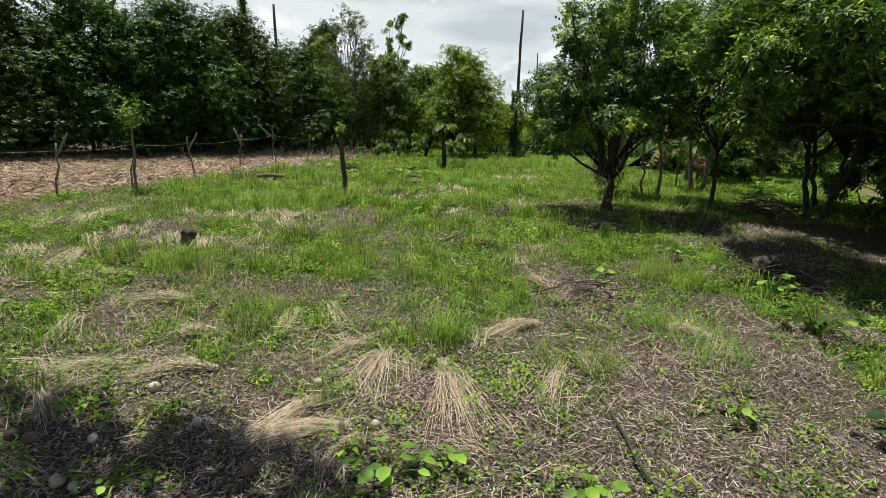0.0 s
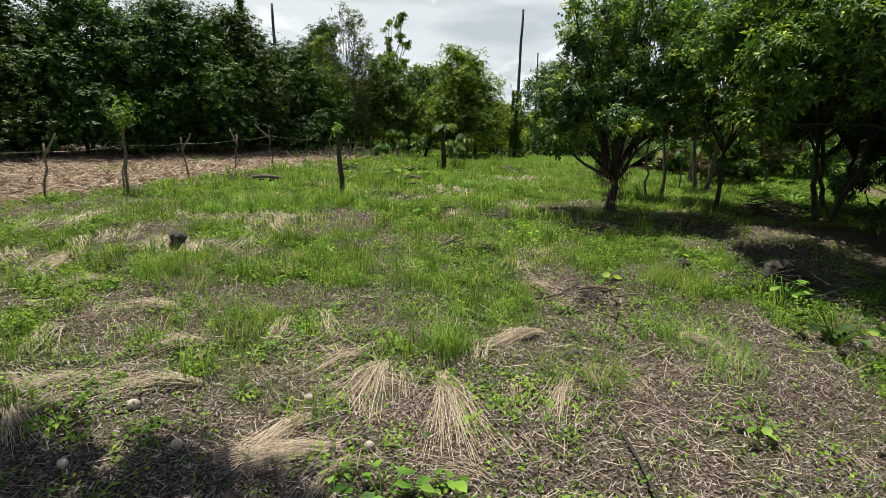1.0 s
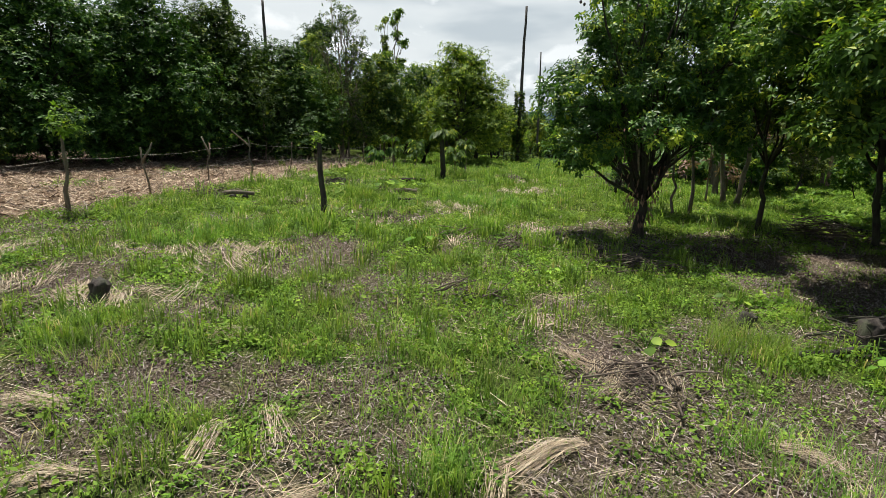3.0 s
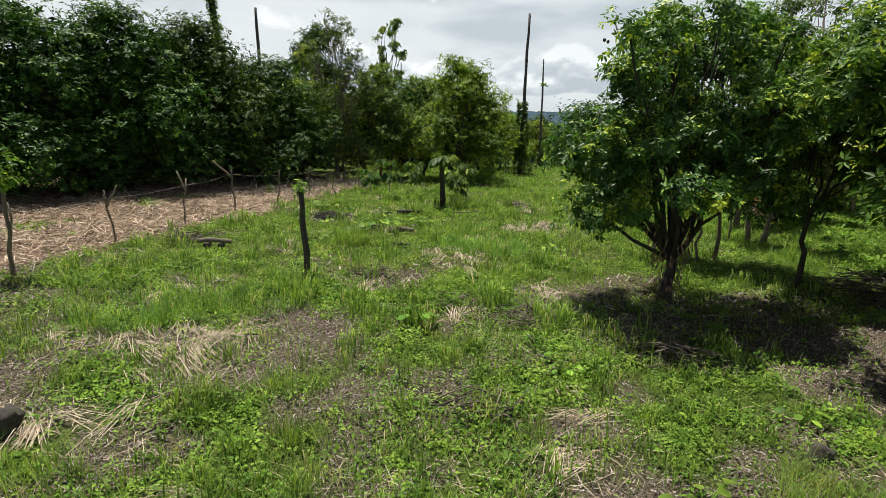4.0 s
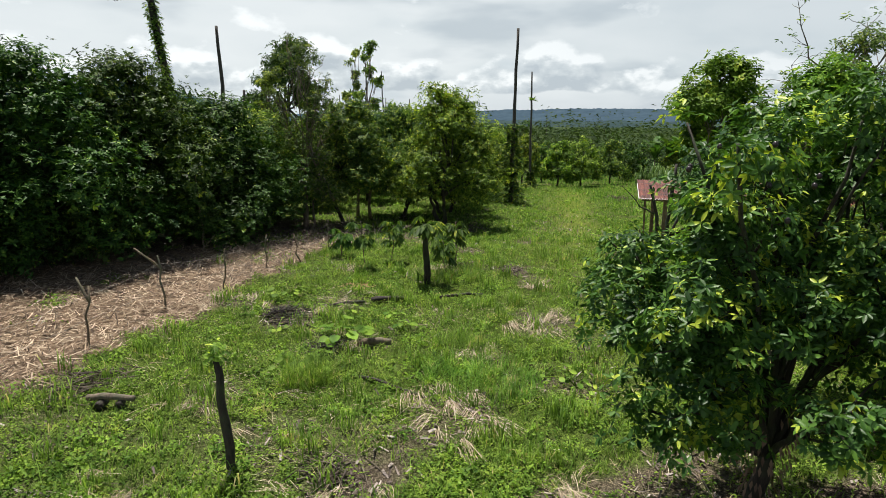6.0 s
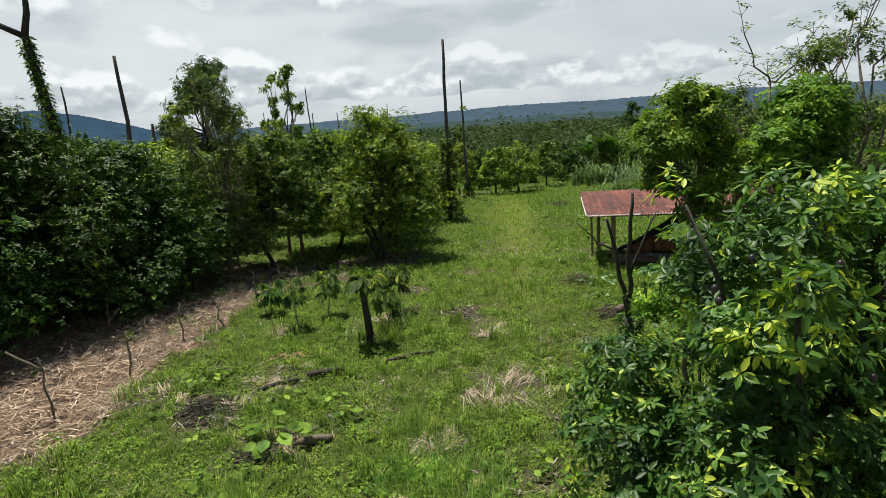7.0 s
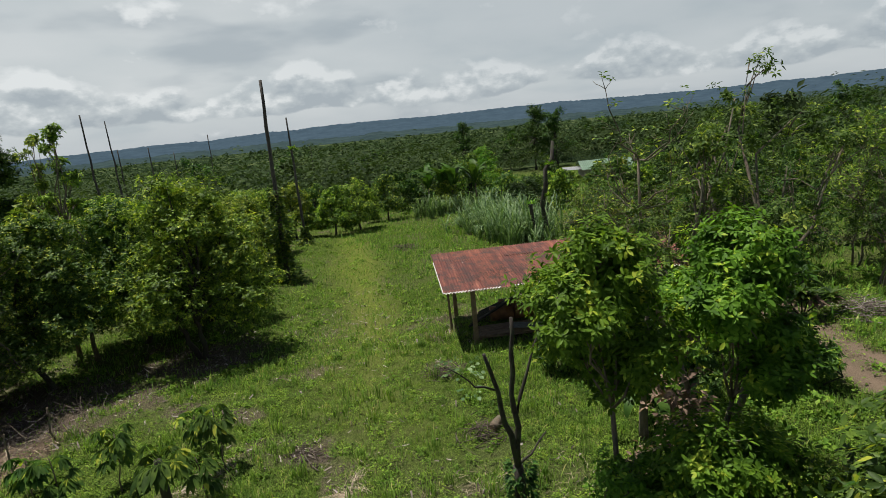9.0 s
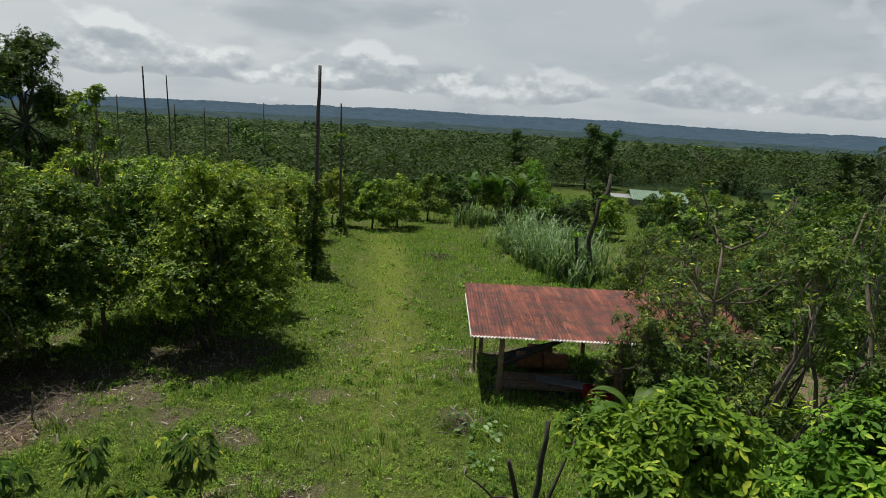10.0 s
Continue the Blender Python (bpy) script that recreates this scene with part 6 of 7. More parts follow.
fallen_log(-14.0, 25.0, 5.0, 0.08, 10, 513, "long pale fallen limb under the orchard", M_PALEBARK, 0.5)
fallen_log(-10.5, 27.5, 4.0, 0.06, -6, 514, "long pale fallen limb under the orchard", M_PALEBARK, 0.6)
fallen_log(-8.0, 29.3, 3.5, 0.05, 14, 515, "long pale fallen limb under the orchard", M_PALEBARK, 0.4)


def stump(x, y, h, r, seed, label):
    rng = np.random.default_rng(seed)
    ob = thing("tree_stump", x, y, label, "stump", group="stumps")
    n = 12
    p = np.array([(0, 0, -0.1), (0, 0, 0.02), (0.01, 0, h * 0.4), (0.02, 0, h * 0.8), (0.03, 0, h)])
    v, f, c = tube(p, np.array([r * 1.5, r * 1.3, r * 1.05, r, r * 0.92]), n, 0.14, rng)
    top = slice(4 * n, 5 * n)
    v[top, 2] += rng.uniform(-0.25, 0.12, n) * h
    v[3 * n:4 * n, :2] *= rng.uniform(0.7, 1.3, (n, 1))
    part("trunk", mesh_from("trunk", v, np.concatenate([f[:, [0, 1, 2]], f[:, [0, 2, 3]], c]), M_DEAD, False), ob)


stump(-4.3, 9.75, 0.24, 0.10, 521, "broken dark stump with a dry straw skirt")
stump(5.25, 9.35, 0.42, 0.16, 522, "rotting dark stump at the edge of the shade")
stump(4.0, 9.9, 0.16, 0.10, 523, "low dark stump in the grass")


def round_fruit(x, y, r, mat, seed, label):
    bm = bmesh.new()
    bmesh.ops.create_uvsphere(bm, u_segments=16, v_segments=11, radius=r)
    rng = np.random.default_rng(seed)
    k = rng.uniform(0.88, 1.08, 3)
    for v in bm.verts:
        n_ = v.co.normalized()
        v.co = Vector((v.co.x * k[0], v.co.y * k[1], v.co.z * k[2] * (0.97 if n_.z > 0.9 else 1.0))) * (1 + 0.03 * math.sin(5 * n_.x + 3 * n_.y))
    ob = new("dried_fruit", bm_mesh("dried_fruit", bm, mat, True))
    ob.location = (x, y, gz(x, y) + r * 0.6)
    ob.rotation_euler = tuple(rng.uniform(0, 6.28, 3))
    tagged(ob, label, "fruit", "fallen fruits")


for i, (x, y, r, d) in enumerate(((-1.22, 5.5, 0.062, 0), (-0.56, 4.78, 0.055, 0), (-2.1, 4.67, 0.06, 0), (-2.71, 5.19, 0.065, 0), (-2.83, 4.37, 0.05, 0), (-1.45, 4.05, 0.075, 1), (-3.3, 4.3, 0.085, 1), (-3.5, 4.38, 0.075, 1), (-2.8, 3.86, 0.065, 0), (-2.66, 3.82, 0.05, 0))):
    round_fruit(x, y, r * 0.82, M_FRUIT_DARK if d else M_FRUIT, 530 + i, "brown weathered round fruit shell on the ground" if d else "pale dried round fruit lying on litter")


def broad_weed(x, y, n, leaf, seed, label="low weed with broad heart-shaped leaves", spread_=0.25, pale=False, upright=0.35, dark=False):
    rng = np.random.default_rng(seed)
    ob = thing("broad_leaf_weed", x, y, label, "weed", group="broad-leaved weeds")
    limbs, P, W, Fc = [], [], [], []
    for i in range(n):
        a_ = i * 2.4 + rng.uniform(-0.5, 0.5)
        r = spread_ * rng.uniform(0.2, 1.0)
        hub = np.array([math.cos(a_) * r, math.sin(a_) * r, leaf * rng.uniform(0.5, 1.0) + upright * rng.uniform(0.1, 0.8) * leaf * 2])
        limbs.append((bend((0, 0, -0.02), hub, 0.03, 4, rng, 0.02), np.linspace(0.008, 0.005, 4)))
        P.append(hub)
        W.append((math.cos(a_), math.sin(a_), -0.1))
        Fc.append((rng.normal(0, 0.3), rng.normal(0, 0.3), 1))
    part("stem_tuft", tubes_mesh("stem_tuft", limbs, M_WEED, 5), ob, "thin green leaf stalks", "stuff")
    s = leaf * rng.uniform(0.7, 1.15, n)
    part("foliage", leaves_mesh("foliage", np.array(P), np.array(W), np.array(Fc), s, s * 0.82, M_CANE if pale else M_DARK if dark else M_WEED, True, 0.12), ob)


for i, (x, y, n, lf, sp) in enumerate(((-0.38, 4.12, 15, 0.145, 0.26), (0.07, 4.3, 6, 0.12, 0.12), (2.89, 5.2, 7, 0.13, 0.16), (1.15, 3.95, 8, 0.13, 0.16), (-0.75, 4.4, 6, 0.08, 0.12), (-2.4, 3.9, 12, 0.08, 0.4), (-3.2, 4.9, 14, 0.07, 0.4), (-0.34, 12.95, 6, 0.22, 0.16), (1.6, 11.6, 8, 0.14, 0.3), (2.4, 9.0, 9, 0.16, 0.35),
                                       (-3.6, 23.1, 22, 0.24, 0.6), (-1.8, 20.0, 14, 0.30, 0.5), (-2.4, 18.7, 20, 0.18, 0.6), (-0.9, 21.6, 8, 0.18, 0.3), (-1.9, 21.9, 8, 0.18, 0.3), (-0.6, 20.7, 8, 0.18, 0.3), (2.2, 18.6, 12, 0.15, 0.5), (2.7, 18.1, 10, 0.15, 0.4), (-3.3, 20.6, 8, 0.15, 0.5), (4.2, 10.6, 6, 0.16, 0.2))):
    broad_weed(x, y, n, lf, 560 + i, spread_=sp)
broad_weed(7.7, 28.8, 40, 0.17, 590, "sprawling pale-leaved vine on the ground", 0.85, True)
broad_weed(5.0, 8.6, 18, 0.14, 591, "small leafy shrub on the dark stump", 0.4, upright=1.4)
broad_weed(7.2, 27.2, 16, 0.15, 592, "sprawling pale-leaved vine on the ground", 0.5, True)
# Dark leaf colour carries the shadow that these two shrubs stand in.
broad_weed(4.4, 4.9, 30, 0.15, 593, "low dark green shrub with the shade put into its leaves", 0.45, upright=1.2, dark=True)
broad_weed(4.9, 7.3, 30, 0.15, 594, "low dark green shrub with the shade put into its leaves", 0.5, upright=1.2, dark=True)


def twig_pile(x, y, r, n, seed, label, mat=None, high=0.3):
    """A tangle of dead twigs and branches, heaped."""
    rng = np.random.default_rng(seed)
    limbs = []
    for _ in range(n):
        c = rng.normal(0, 0.4, 2) * r
        a_ = rng.uniform(0, 6.28)
        L = rng.uniform(0.25, 0.9) * (0.5 + 0.5 * r)
        z = high * max(0.0, 1 - np.hypot(*c) / r) * rng.uniform(0.1, 1)
        p = np.array([c[0] - math.cos(a_) * L / 2, c[1] - math.sin(a_) * L / 2, z + 0.02])
        q = np.array([c[0] + math.cos(a_) * L / 2, c[1] + math.sin(a_) * L / 2, z + rng.normal(0.02, 0.1)])
        limbs.append((bend(p, q, rng.normal(0, 0.03), 4, rng, 0.08), np.linspace(0.011, 0.004, 4) * rng.uniform(0.6, 1.6)))
    ob = new("twig_pile", tubes_mesh("twig_pile", limbs, mat or M_TWIG, 4, 0.1, rng))
    ob.location = (x, y, gz(x, y))
    tagged(ob, label, "twigs", "twig piles", "stuff")


for i, (x, y, r, n, lab, mt, hi) in enumerate(((5.4, 9.3, 0.9, 120, "dark tangle of dead roots and twigs", M_DEAD, 0.45), (8.6, 15.9, 1.1, 160, "brown heap of dead branches under the trees", M_TWIG, 0.5), (2.0, 8.3, 0.7, 110, "grey mat of dead twigs in the grass", M_TWIG, 0.1), (3.2, 12.6, 0.9, 130, "grey mat of dead twigs in the grass", M_TWIG, 0.12),
                                               (-1.3, 15.4, 0.6, 90, "grey mat of dead twigs in the grass", M_TWIG, 0.1), (-3.3, 21.7, 0.8, 120, "dark mat of dead twigs in the weeds", M_DEAD, 0.12), (-2.0, 19.7, 0.5, 60, "dark mat of dead twigs in the weeds", M_DEAD, 0.15), (-5.9, 17.9, 0.8, 100, "grey mat of dead twigs in the grass", M_TWIG, 0.12),
                                               (2.6, 26.4, 0.5, 70, "grey mat of dead twigs in the grass", M_TWIG, 0.08), (7.2, 29.0, 0.6, 60, "dead twigs near the shed", M_TWIG, 0.15), (6.6, 25.2, 0.7, 80, "dead twigs near the forked tree", M_TWIG, 0.2), (14.5, 52.5, 1.4, 110, "fallen branches beside the way", M_TWIG, 0.25), (0.6, 10.7, 0.6, 80, "grey mat of dead twigs in the grass", M_TWIG, 0.06), (1.3, 13.5, 0.7, 90, "grey mat of dead twigs in the grass", M_TWIG, 0.08), (0.3, 14.0, 0.5, 60, "grey mat of dead twigs in the grass", M_TWIG, 0.06), (20.6, 25.4, 1.3, 220, "heap of brown prunings beside the track", M_LITTER, 0.7))):
    twig_pile(x, y, r, n, 700 + i, lab, mt, hi)


def ti_plant(x, y, h, n, seed):
    """Rosettes of long strap leaves on short stems."""
    rng = np.random.default_rng(seed)
    ob = thing("strap_leaf_shrub", x, y, "dark green strap-leaved shrub with reddish lower leaves beside the track", "shrub", group="shrubs by the track")
    stems, P, W = [], [], []
    for _ in range(5):
        tip = np.array([rng.normal(0, 0.45), rng.normal(0, 0.45), h * rng.uniform(0.5, 0.9)])
        stems.append((bend((0, 0, -0.1), tip, 0, 5, rng, 0.08), np.linspace(0.03, 0.018, 5)))
        a_ = rng.uniform(0, 6.28, n)
        P.append(tip - (0, 0, 0.3) * rng.uniform(0, 1, (n, 1)))
        W.append(np.stack([np.cos(a_), np.sin(a_), rng.uniform(-0.2, 1.1, n)], 1))
    P, W = np.concatenate(P), np.concatenate(W)
    for s in stems:
        part("stem", tubes_mesh("stem", [s], M_BARK, 6, 0.1, rng), ob)
    low = W[:, 2] < 0.05
    for sel, mt, lab in ((~low, M_DARK, ""), (low, M_DRYLEAF, "reddish lower leaves")):
        part("foliage", leaves_mesh("foliage", P[sel], W[sel], unit(np.array([0, 0, 1.0]) - 0.3 * W[sel]), rng.uniform(0.45, 0.75, sel.sum()), 0.13, mt, True, 0.3), ob, lab)


ti_plant(19.3, 26.6, 1.5, 34, 801)
ti_plant(20.6, 28.0, 1.3, 30, 802)


# ---- grass, weeds, straw and litter ----
def scatter(count, x0, x1, y0, y1, rng, near=0.0):
    """Spots over a stretch, thicker towards its near side."""
    k = rng.uniform(0, 1, count) ** (1.0 + near)
    y = y0 + (y1 - y0) * k
    x = rng.uniform(x0, x1, count)
    return x, y


def blades(name, x, y, height, width, mat, label, rng, lean=0.5, category="grass"):
    """Thin upright blades, each of three triangles."""
    n = len(x)
    a_ = rng.uniform(0, 2 * np.pi, n)
    h = height * rng.uniform(0.45, 1.15, n)
    o = h * lean * rng.uniform(0.1, 1.2, n)
    w = width * rng.uniform(0.7, 1.3, n)
    sx, sy = -np.sin(a_) * w * 0.5, np.cos(a_) * w * 0.5
    dx, dy = np.cos(a_) * o, np.sin(a_) * o
    z = lie(x, y) - 0.01
    v = np.stack([np.stack([x - sx, y - sy, z], 1), np.stack([x + sx, y + sy, z], 1),
                  np.stack([x + dx * 0.4 - sx * 0.8, y + dy * 0.4 - sy * 0.8, z + h * 0.62], 1), np.stack([x + dx * 0.4 + sx * 0.8, y + dy * 0.4 + sy * 0.8, z + h * 0.62], 1),
                  np.stack([x + dx, y + dy, z + h * 0.95], 1)], 1).reshape(-1, 3)
    f = (np.arange(n)[:, None, None] * 5 + np.array([(0, 1, 3), (0, 3, 2), (2, 3, 4)])).reshape(-1, 3)
    return tagged(new(name, mesh_from(name, v, f, mat)), label, category, kind="stuff")


def flat_pieces(name, x, y, ang, length, width, mat, label, category, rng, lift=0.02, tilt=0.25):
    """Narrow pieces lying about, each of two triangles."""
    n = len(x)
    z = lie(x, y) + rng.uniform(0.0, lift, n)
    d = np.stack([np.cos(ang), np.sin(ang), rng.normal(0, tilt, n)], 1)
    s = np.stack([-np.sin(ang), np.cos(ang), rng.normal(0, 0.3, n)], 1)
    L, W = np.broadcast_to(length, n)[:, None], np.broadcast_to(width, n)[:, None]
    p = np.stack([x, y, z + np.abs(d[:, 2]) * L[:, 0] * 0.5], 1)
    v = np.stack([p - d * L * 0.5 - s * W * 0.5, p - d * L * 0.5 + s * W * 0.5, p + d * L * 0.5 + s * W * 0.35, p + d * L * 0.5 - s * W * 0.35], 1).reshape(-1, 3)
    f = (np.arange(n)[:, None, None] * 4 + np.array([(0, 1, 2), (0, 2, 3)])).reshape(-1, 3)
    return tagged(new(name, mesh_from(name, v, f, mat)), label, category, kind="stuff")


def inside_view(x, y):
    """The wedge of ground that lies ahead of the way."""
    return (np.abs(x - 1.0) < 2.2 + 0.86 * np.maximum(y, 0)) & (y > 2.2)


def grow():
    rng = np.random.default_rng(601)

    def seeded(count, x0, x1, y0, y1, near, power=1.0, tuft=0.0, seed=0):
        x, y = scatter(count, x0, x1, y0, y1, rng, near)
        g = covers(x, y)[0]
        if tuft:
            g = g * np.clip((fbm(x * 1.9, y * 1.9, 130 + seed, 3) - tuft) * 7, 0.06, 1)
        k = (rng.uniform(0, 1, len(x)) < g ** power) & inside_view(x, y)
        return x[k], y[k]

    x, y = seeded(135000, -9, 8, 2.5, 15, 0.25, 1.0, 0.46, 1)
    blades("meadow_grass", x, y, 0.12, 0.0085, M_GRASS, "short bright green meadow grass", rng, 1.1)
    x, y = seeded(34000, -9, 8, 2.5, 16, 0.2, 1.4, 0.56, 2)
    blades("grass_tufts", x, y, 0.26, 0.011, M_GRASS, "taller fresh grass tufts in the meadow", rng, 1.0)
    x, y = seeded(110000, -9, 11, 14, 32, 0.5, 1.0, 0.42, 3)
    blades("meadow_grass", x, y, 0.13, 0.015, M_GRASS, "short bright green meadow grass", rng, 1.1)
    x, y = seeded(36000, -10, 13, 14, 34, 0.2, 1.4, 0.56, 4)
    blades("grass_tufts", x, y, 0.30, 0.015, M_GRASS, "taller fresh grass tufts in the meadow", rng, 1.0)
    x, y = seeded(60000, -6, 26, 32, 66, 0.5, 1.0, 0.36, 5)
    blades("meadow_grass", x, y, 0.2, 0.026, M_GRASS, "short grass along the trodden way", rng, 0.7)
    x, y = scatter(30000, 12, 90, 20, 120, rng, 0.6)
    k = (x > 19) | (y > 30)
    x, y = x[k], y[k]
    blades("field_grass", x, y, 0.45, 0.06, M_GRASS, "rough pasture beyond the shed", rng, 0.7)

    x, y = scatter(60000, 8, 24, 16, 34, rng, 0.0)
    k = rng.uniform(0, 1, len(x)) > 1.3 * covers(x, y)[3] + 0.5 * (fbm(x * 0.8, y * 0.8, 131, 3) < 0.45)
    x, y = x[k], y[k]
    blades("meadow_grass", x, y, 0.22, 0.016, M_GRASS, "rough green grass beside the dirt track", rng, 0.8)

    # stands of taller, finer grass
    for i, (cx, cy, r, n, hh) in enumerate(((-0.2, 8.3, 1.6, 1500, 0.24), (-1.4, 9.8, 1.3, 900, 0.24), (3.0, 6.7, 0.7, 700, 0.30), (1.5, 6.1, 0.45, 330, 0.36), (-2.6, 7.0, 0.6, 330, 0.42), (0.1, 6.5, 0.25, 400, 0.36), (-3.6, 8.6, 0.7, 700, 0.32), (-4.6, 12.9, 0.9, 900, 0.36),
                                                (-2.2, 18.2, 0.45, 700, 0.55), (1.0, 18.3, 1.0, 1500, 0.34), (0.5, 19.6, 0.8, 900, 0.34), (-3.0, 13.6, 0.7, 700, 0.32), (0.6, 25.2, 0.8, 1200, 0.42), (3.6, 9.2, 0.5, 900, 0.3))):
        rr = r * np.sqrt(rng.uniform(0, 1, n))
        a_ = rng.uniform(0, 6.28, n)
        px, py = cx + rr * np.cos(a_) * 1.1, cy + rr * np.sin(a_)
        k = fbm(px * 2.2, py * 2.2, 150 + i, 3) > 0.42
        px, py = px[k], py[k]
        blades("fine_grass", px, py, hh, 0.0065 if cy < 11 else 0.009, M_GRASS, "stand of fine taller grass", rng, 1.15)

    # tussocks of broad arching blades
    for n, x0, x1, y0, y1, hh, wd, sd in ((190, -6, 5.5, 4.2, 14, 0.34, 0.013, 21), (240, -8, 9, 13, 33, 0.42, 0.019, 22)):
        px, py = scatter(n * 3, x0, x1, y0, y1, rng, 0.2)
        k = (covers(px, py)[0] > 0.35) & inside_view(px, py)
        blade_patch("grass_tussocks", np.stack([px[k][:n], py[k][:n]], 1), hh, 22, M_GRASS, "scattered tussocks of broad arching grass", "grass", sd, wd, 0.7)

    # green sprigs coming up through the litter
    cx, cy = scatter(480, -6, 6, 3.0, 11, rng, 0.4)
    k = inside_view(cx, cy)
    cx, cy = np.repeat(cx[k], 7), np.repeat(cy[k], 7)
    cx, cy = cx + rng.normal(0, 0.035, len(cx)), cy + rng.normal(0, 0.035, len(cx))
    a_ = rng.uniform(0, 6.28, len(cx))
    s = rng.uniform(0.022, 0.05, len(cx))
    pos = np.stack([cx, cy, lie(cx, cy) + rng.uniform(0.02, 0.12, len(cx))], 1)
    tagged(new("green_sprigs", leaves_mesh("green_sprigs", pos, np.stack([np.cos(a_), np.sin(a_), rng.normal(0.3, 0.4, len(cx))], 1), unit(np.array([0, 0, 1.0]) + rng.normal(0, 0.4, (len(cx), 3))), s, s * 0.4, M_WEED)), "small green sprigs rising through dry litter", "weeds", kind="stuff")

    # low broad-leaved weeds
    def weeds(count, x0, x1, y0, y1, size, seed, name="ground_weeds"):
        cx, cy = seeded(count // 6, x0, x1, y0, y1, 0.3, 0.8, 0.42, seed)
        px, py = np.repeat(cx, 6) + rng.normal(0, size * 1.1, len(cx) * 6), np.repeat(cy, 6) + rng.normal(0, size * 1.1, len(cx) * 6)
        a_ = rng.uniform(0, 6.28, len(px))
        pos = np.stack([px, py, lie(px, py) + rng.uniform(0.2, 2.2, len(px)) * size], 1)
        way = np.stack([np.cos(a_), np.sin(a_), rng.normal(0, 0.3, len(px))], 1)
        s = size * rng.uniform(0.6, 1.3, len(px))
        me = leaves_mesh(name, pos, way, unit(np.array([0, 0, 1.0]) + rng.normal(0, 0.35, (len(px), 3))), s, s * 0.62, M_WEED)
        tagged(new(name, me), "low spreading broad-leaved weeds", "weeds", kind="stuff")

    weeds(200000, -9, 8, 2.5, 15, 0.046, 7)
    weeds(270000, -10, 13, 14, 34, 0.048, 8)
    weeds(70000, -6, 26, 33, 66, 0.085, 9)
    weeds(60000, 10, 24, 16, 34, 0.085, 14)

    # leafy mounds that stand out of the sward
    def mounds(count, x0, x1, y0, y1, leaf, per, seed):
        cx, cy = seeded(count, x0, x1, y0, y1, 0.3, 1.2, 0.40, seed)
        n = len(cx)
        R = rng.uniform(0.08, 0.30, n) * rng.uniform(0.6, 1.2, n)
        d = unit(rng.normal(0, 1, (n * per, 3)))
        d[:, 2] = np.abs(d[:, 2])
        i_ = np.repeat(np.arange(n), per)
        k = rng.uniform(0.6, 1.05, n * per)
        px, py = cx[i_] + d[:, 0] * R[i_] * k, cy[i_] + d[:, 1] * R[i_] * k
        pos = np.stack([px, py, lie(px, py) + d[:, 2] * R[i_] * k * 0.8], 1)
        face = unit(d + (0, 0, 0.6) + rng.normal(0, 0.25, d.shape))
        r = rng.normal(0, 1, d.shape)
        way = unit(r - face * np.sum(r * face, 1, keepdims=True) + 0.3 * d)
        s = leaf * rng.uniform(0.6, 1.3, n * per) * (0.7 + R[i_] * 1.6)
        tagged(new("weed_mounds", leaves_mesh("weed_mounds", pos, way, face, s, s * 0.6, M_WEED)), "leafy weed mounds standing out of the grass", "weeds", kind="stuff")

    mounds(3400, -9, 8, 2.6, 15, 0.055, 46, 11)
    mounds(3400, -10, 13, 14, 34, 0.060, 38, 12)
    mounds(900, -4, 24, 33, 62, 0.15, 22, 13)
    mounds(900, 10, 26, 17, 34, 0.14, 40, 15)

    # dark undergrowth litter: flakes and twigs
    x, y = scatter(240000, -8, 8.5, 2.4, 15, rng, 0.8)
    g = covers(x, y)[0]
    k = (rng.uniform(0, 1, len(x)) > g * 1.05) & inside_view(x, y)
    x, y = x[k], y[k]
    flat_pieces("leaf_litter", x, y, rng.uniform(0, 6.28, len(x)), rng.uniform(0.015, 0.07, len(x)), rng.uniform(0.004, 0.013, len(x)), M_LITTER, "grey-brown leaf litter and chaff", "litter", rng, 0.03, 0.35)
    x, y = scatter(9000, -9, 11, 2.4, 24, rng, 0.5)
    g = covers(x, y)[0]
    k = (rng.uniform(0, 1, len(x)) > g * 0.9) & inside_view(x, y)
    x, y = x[k], y[k]
    flat_pieces("fallen_twigs", x, y, rng.uniform(0, 6.28, len(x)), rng.uniform(0.12, 0.5, len(x)), 0.006, M_TWIG, "thin dry twigs on the ground", "twigs", rng, 0.05, 0.12)
    x, y = scatter(26000, -24, 10, 14, 42, rng, 0.0)
    g, mu, _, _, _ = covers(x, y)
    k = (rng.uniform(0, 1, len(x)) > np.maximum(g, mu) * 1.0)
    x, y = x[k], y[k]
    flat_pieces("leaf_litter", x, y, rng.uniform(0, 6.28, len(x)), rng.uniform(0.06, 0.2, len(x)), rng.uniform(0.02, 0.045, len(x)), M_LITTER, "brown litter under the trees", "litter", rng, 0.04, 0.35)
    x, y = scatter(7000, -22, -2, 24, 36, rng, 0.0)
    k = covers(x, y)[0] < 0.5
    x, y = x[k], y[k]
    flat_pieces("brushwood", x, y, rng.uniform(0, 6.28, len(x)), rng.uniform(0.25, 1.0, len(x)), 0.011, M_TWIG, "grey brushwood heaped along the orchard edge", "brushwood", rng, 0.35, 0.25)

    x, y = -2.0 + rng.normal(0, 0.22, 90), 24.1 + rng.normal(0, 0.12, 90)
    flat_pieces("wood_chips", x, y, rng.uniform(0, 6.28, 90), rng.uniform(0.05, 0.14, 90), rng.uniform(0.02, 0.05, 90), M_CUT, "fresh orange wood chips in the grass", "wood chips", rng, 0.05, 0.3)

    # mulch beyond the fence
    x, y = scatter(95000, -22, -2.5, 10, 32, rng, 0.3)
    k = rng.uniform(0, 1, len(x)) < covers(x, y)[1]
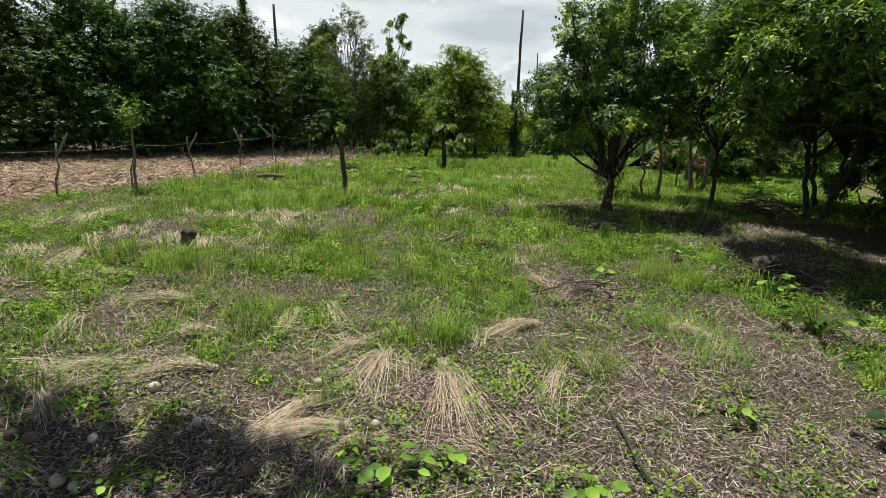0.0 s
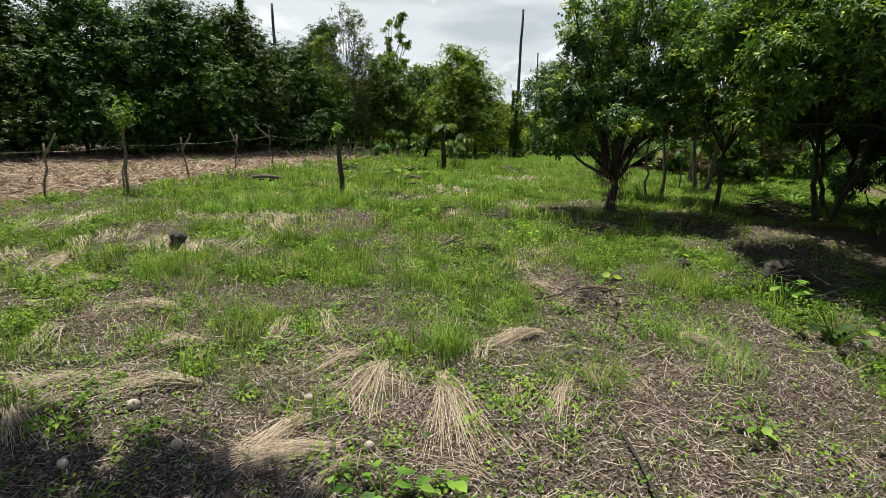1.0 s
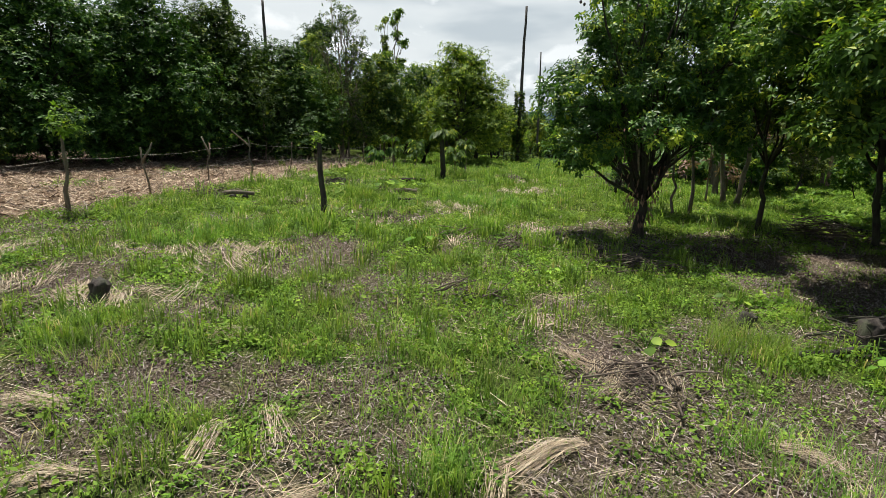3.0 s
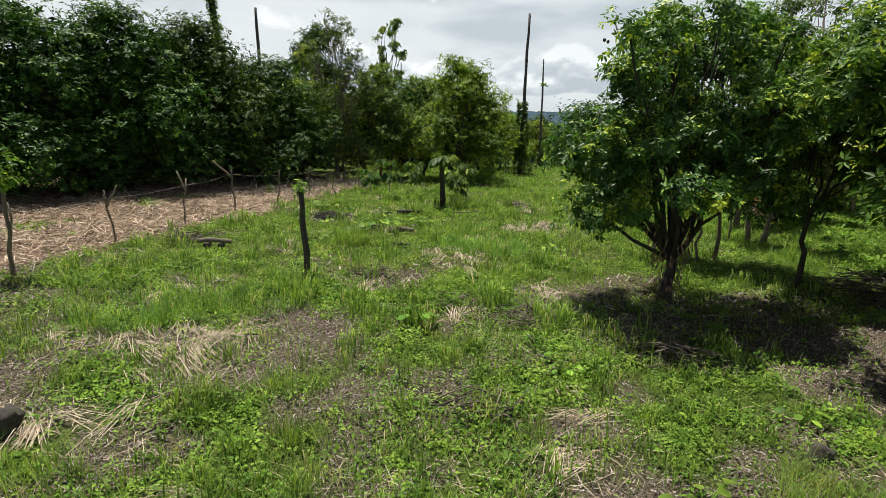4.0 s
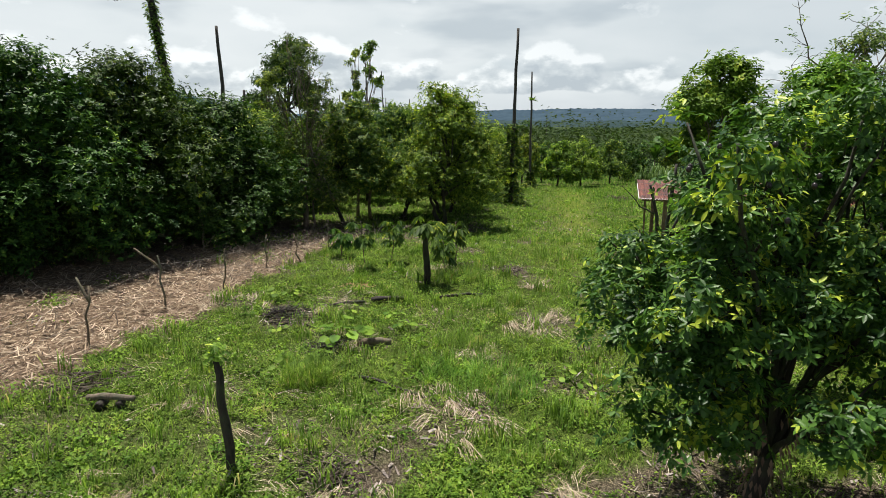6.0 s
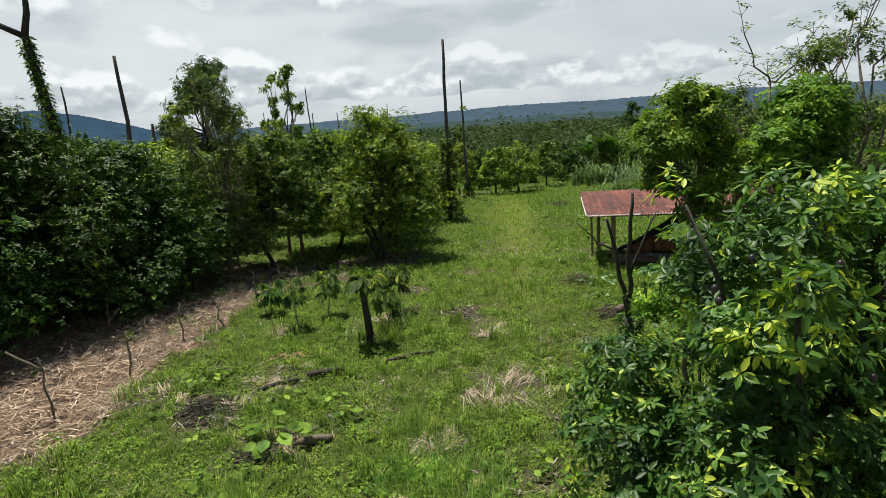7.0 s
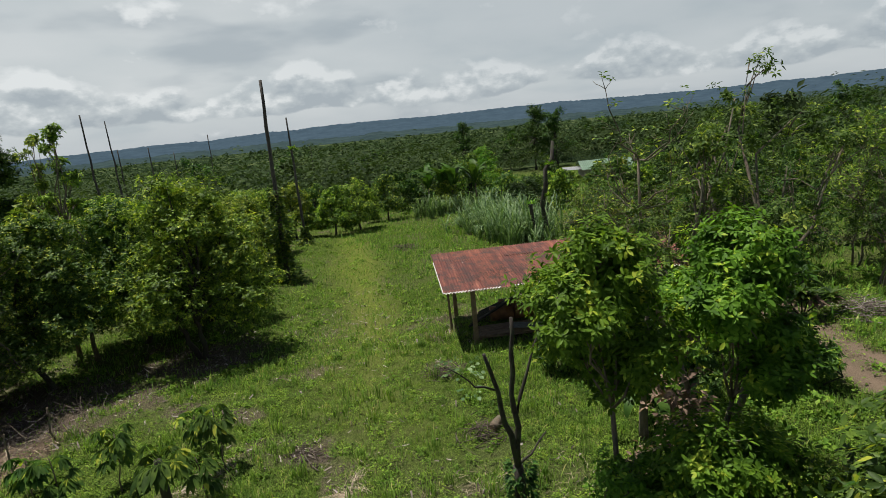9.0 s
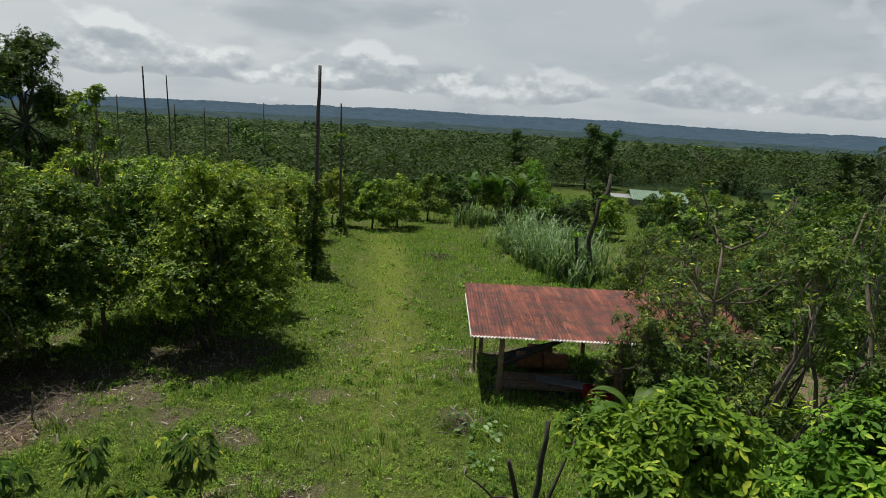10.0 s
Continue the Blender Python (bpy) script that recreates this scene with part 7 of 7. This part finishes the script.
    x, y = x[k], y[k]
    flat_pieces("mulch", x, y, rng.uniform(0, 6.28, len(x)), rng.uniform(0.05, 0.32, len(x)), rng.uniform(0.010, 0.028, len(x)), M_MULCH, "pale chopped stalks spread beyond the fence", "mulch", rng, 0.10, 0.22)

    # straw fans: bundles of long stalks, each thrown over one way and bent
    P0, A, Ln = [], [], []
    for cx, cy, r in STRAW:
        comb = rng.uniform(0, 6.28)
        for _ in range(int(2 + 3 * r) if cy < 8 else int(18 * r) if cy in (17.0, 21.7, 11.4) else int(3 + 7 * r)):
            n = int(rng.uniform(6, 34))
            k = rng.normal(0, 0.62 * r, 2)
            th = comb + rng.normal(0, 0.8)
            A.append(th + rng.normal(0, 0.2, n))
            P0.append(np.stack([cx + k[0] + rng.normal(0, 0.07, n), cy + k[1] + rng.normal(0, 0.07, n)], 1))
            Ln.append(rng.uniform(0.25, 0.8, n) * rng.uniform(0.5, 1.0))
    # tussocks cut and thrown over one way: root, compass, length, spread, stalks
    for cx, cy, way, ln, open_, n in ((-0.57, 6.26, -108, 1.1, 24, 90), (0.04, 5.97, -83, 1.35, 20, 110), (-0.83, 4.75, -168, 0.95, 9, 120), (-0.82, 6.45, -140, 0.9, 14, 60), (-1.83, 7.29, -95, 0.75, 8, 50), (-1.53, 7.53, -68, 0.7, 10, 45), (1.23, 7.13, -150, 0.95, 9, 110), (1.33, 5.96, -112, 0.85, 14, 60),
                                      (1.27, 8.91, -50, 0.85, 16, 60), (2.9, 7.23, -30, 0.8, 20, 60), (-3.46, 5.72, -150, 0.7, 18, 60), (-4.3, 6.77, -92, 0.7, 20, 60), (-4.5, 10.1, -115, 0.5, 30, 70), (-4.05, 9.9, -80, 0.45, 30, 60), (-3.77, 5.14, -47, 0.8, 15, 60), (-2.3, 5.6, -170, 1.0, 14, 90), (-2.6, 6.5, -160, 0.9, 16, 80), (-3.3, 7.4, -175, 1.0, 14, 80), (-4.6, 8.2, -150, 0.8, 22, 70), (-1.2, 5.2, -120, 0.9, 16, 70), (-2.0, 8.9, -165, 0.7, 18, 60), (-5.6, 9.2, -100, 0.8, 25, 80)):
        th = radians(way) + np.radians(rng.normal(0, open_ * 0.6, n))
        A.append(th)
        P0.append(np.stack([cx + rng.normal(0, 0.045, n), cy + rng.normal(0, 0.045, n)], 1))
        Ln.append(ln * rng.uniform(0.5, 1.05, n))
    P0, A, Ln = map(np.concatenate, (P0, A, Ln))
    n = len(A)
    wd = np.where(P0[:, 1] < 9, 0.0034, 0.0065) * rng.uniform(0.7, 1.3, n)
    d = np.stack([np.cos(A), np.sin(A)], 1)
    s = np.stack([-d[:, 1], d[:, 0]], 1)
    rise = rng.uniform(0.02, 0.13, n)
    rows_ = []
    for k, up in ((0.0, 0.25), (0.4, 1.0), (1.0, 0.12)):
        q = P0 + d * (Ln * k)[:, None] + s * (Ln * rng.normal(0, 0.06, n) * k)[:, None]
        z = lie(q[:, 0], q[:, 1]) + 0.012 + rise * up
        for sg in (-0.5, 0.5):
            rows_.append(np.column_stack([q + s * (wd * sg)[:, None], z]))
    v = np.stack(rows_, 1).reshape(-1, 3)
    f = (np.arange(n)[:, None, None] * 6 + np.array([(0, 1, 3), (0, 3, 2), (2, 3, 5), (2, 5, 4)])).reshape(-1, 3)
    tagged(new("straw", mesh_from("straw", v, f, M_STRAW)), "bleached cut straw lying in combed fans", "straw", kind="stuff")
    x, y = scatter(17000, -9, 8, 2.4, 24, rng, 0.3)
    k = inside_view(x, y) & (fbm(x * 0.9, y * 0.9, 170, 3) > 0.50)
    x, y = x[k], y[k]
    flat_pieces("straw", x, y, fbm(x * 0.5, y * 0.5, 180, 2) * 12 + rng.normal(0, 0.7, len(x)), rng.uniform(0.08, 0.32, len(x)), 0.006, M_STRAW, "scattered bleached straw", "straw", rng, 0.06, 0.12)


grow()
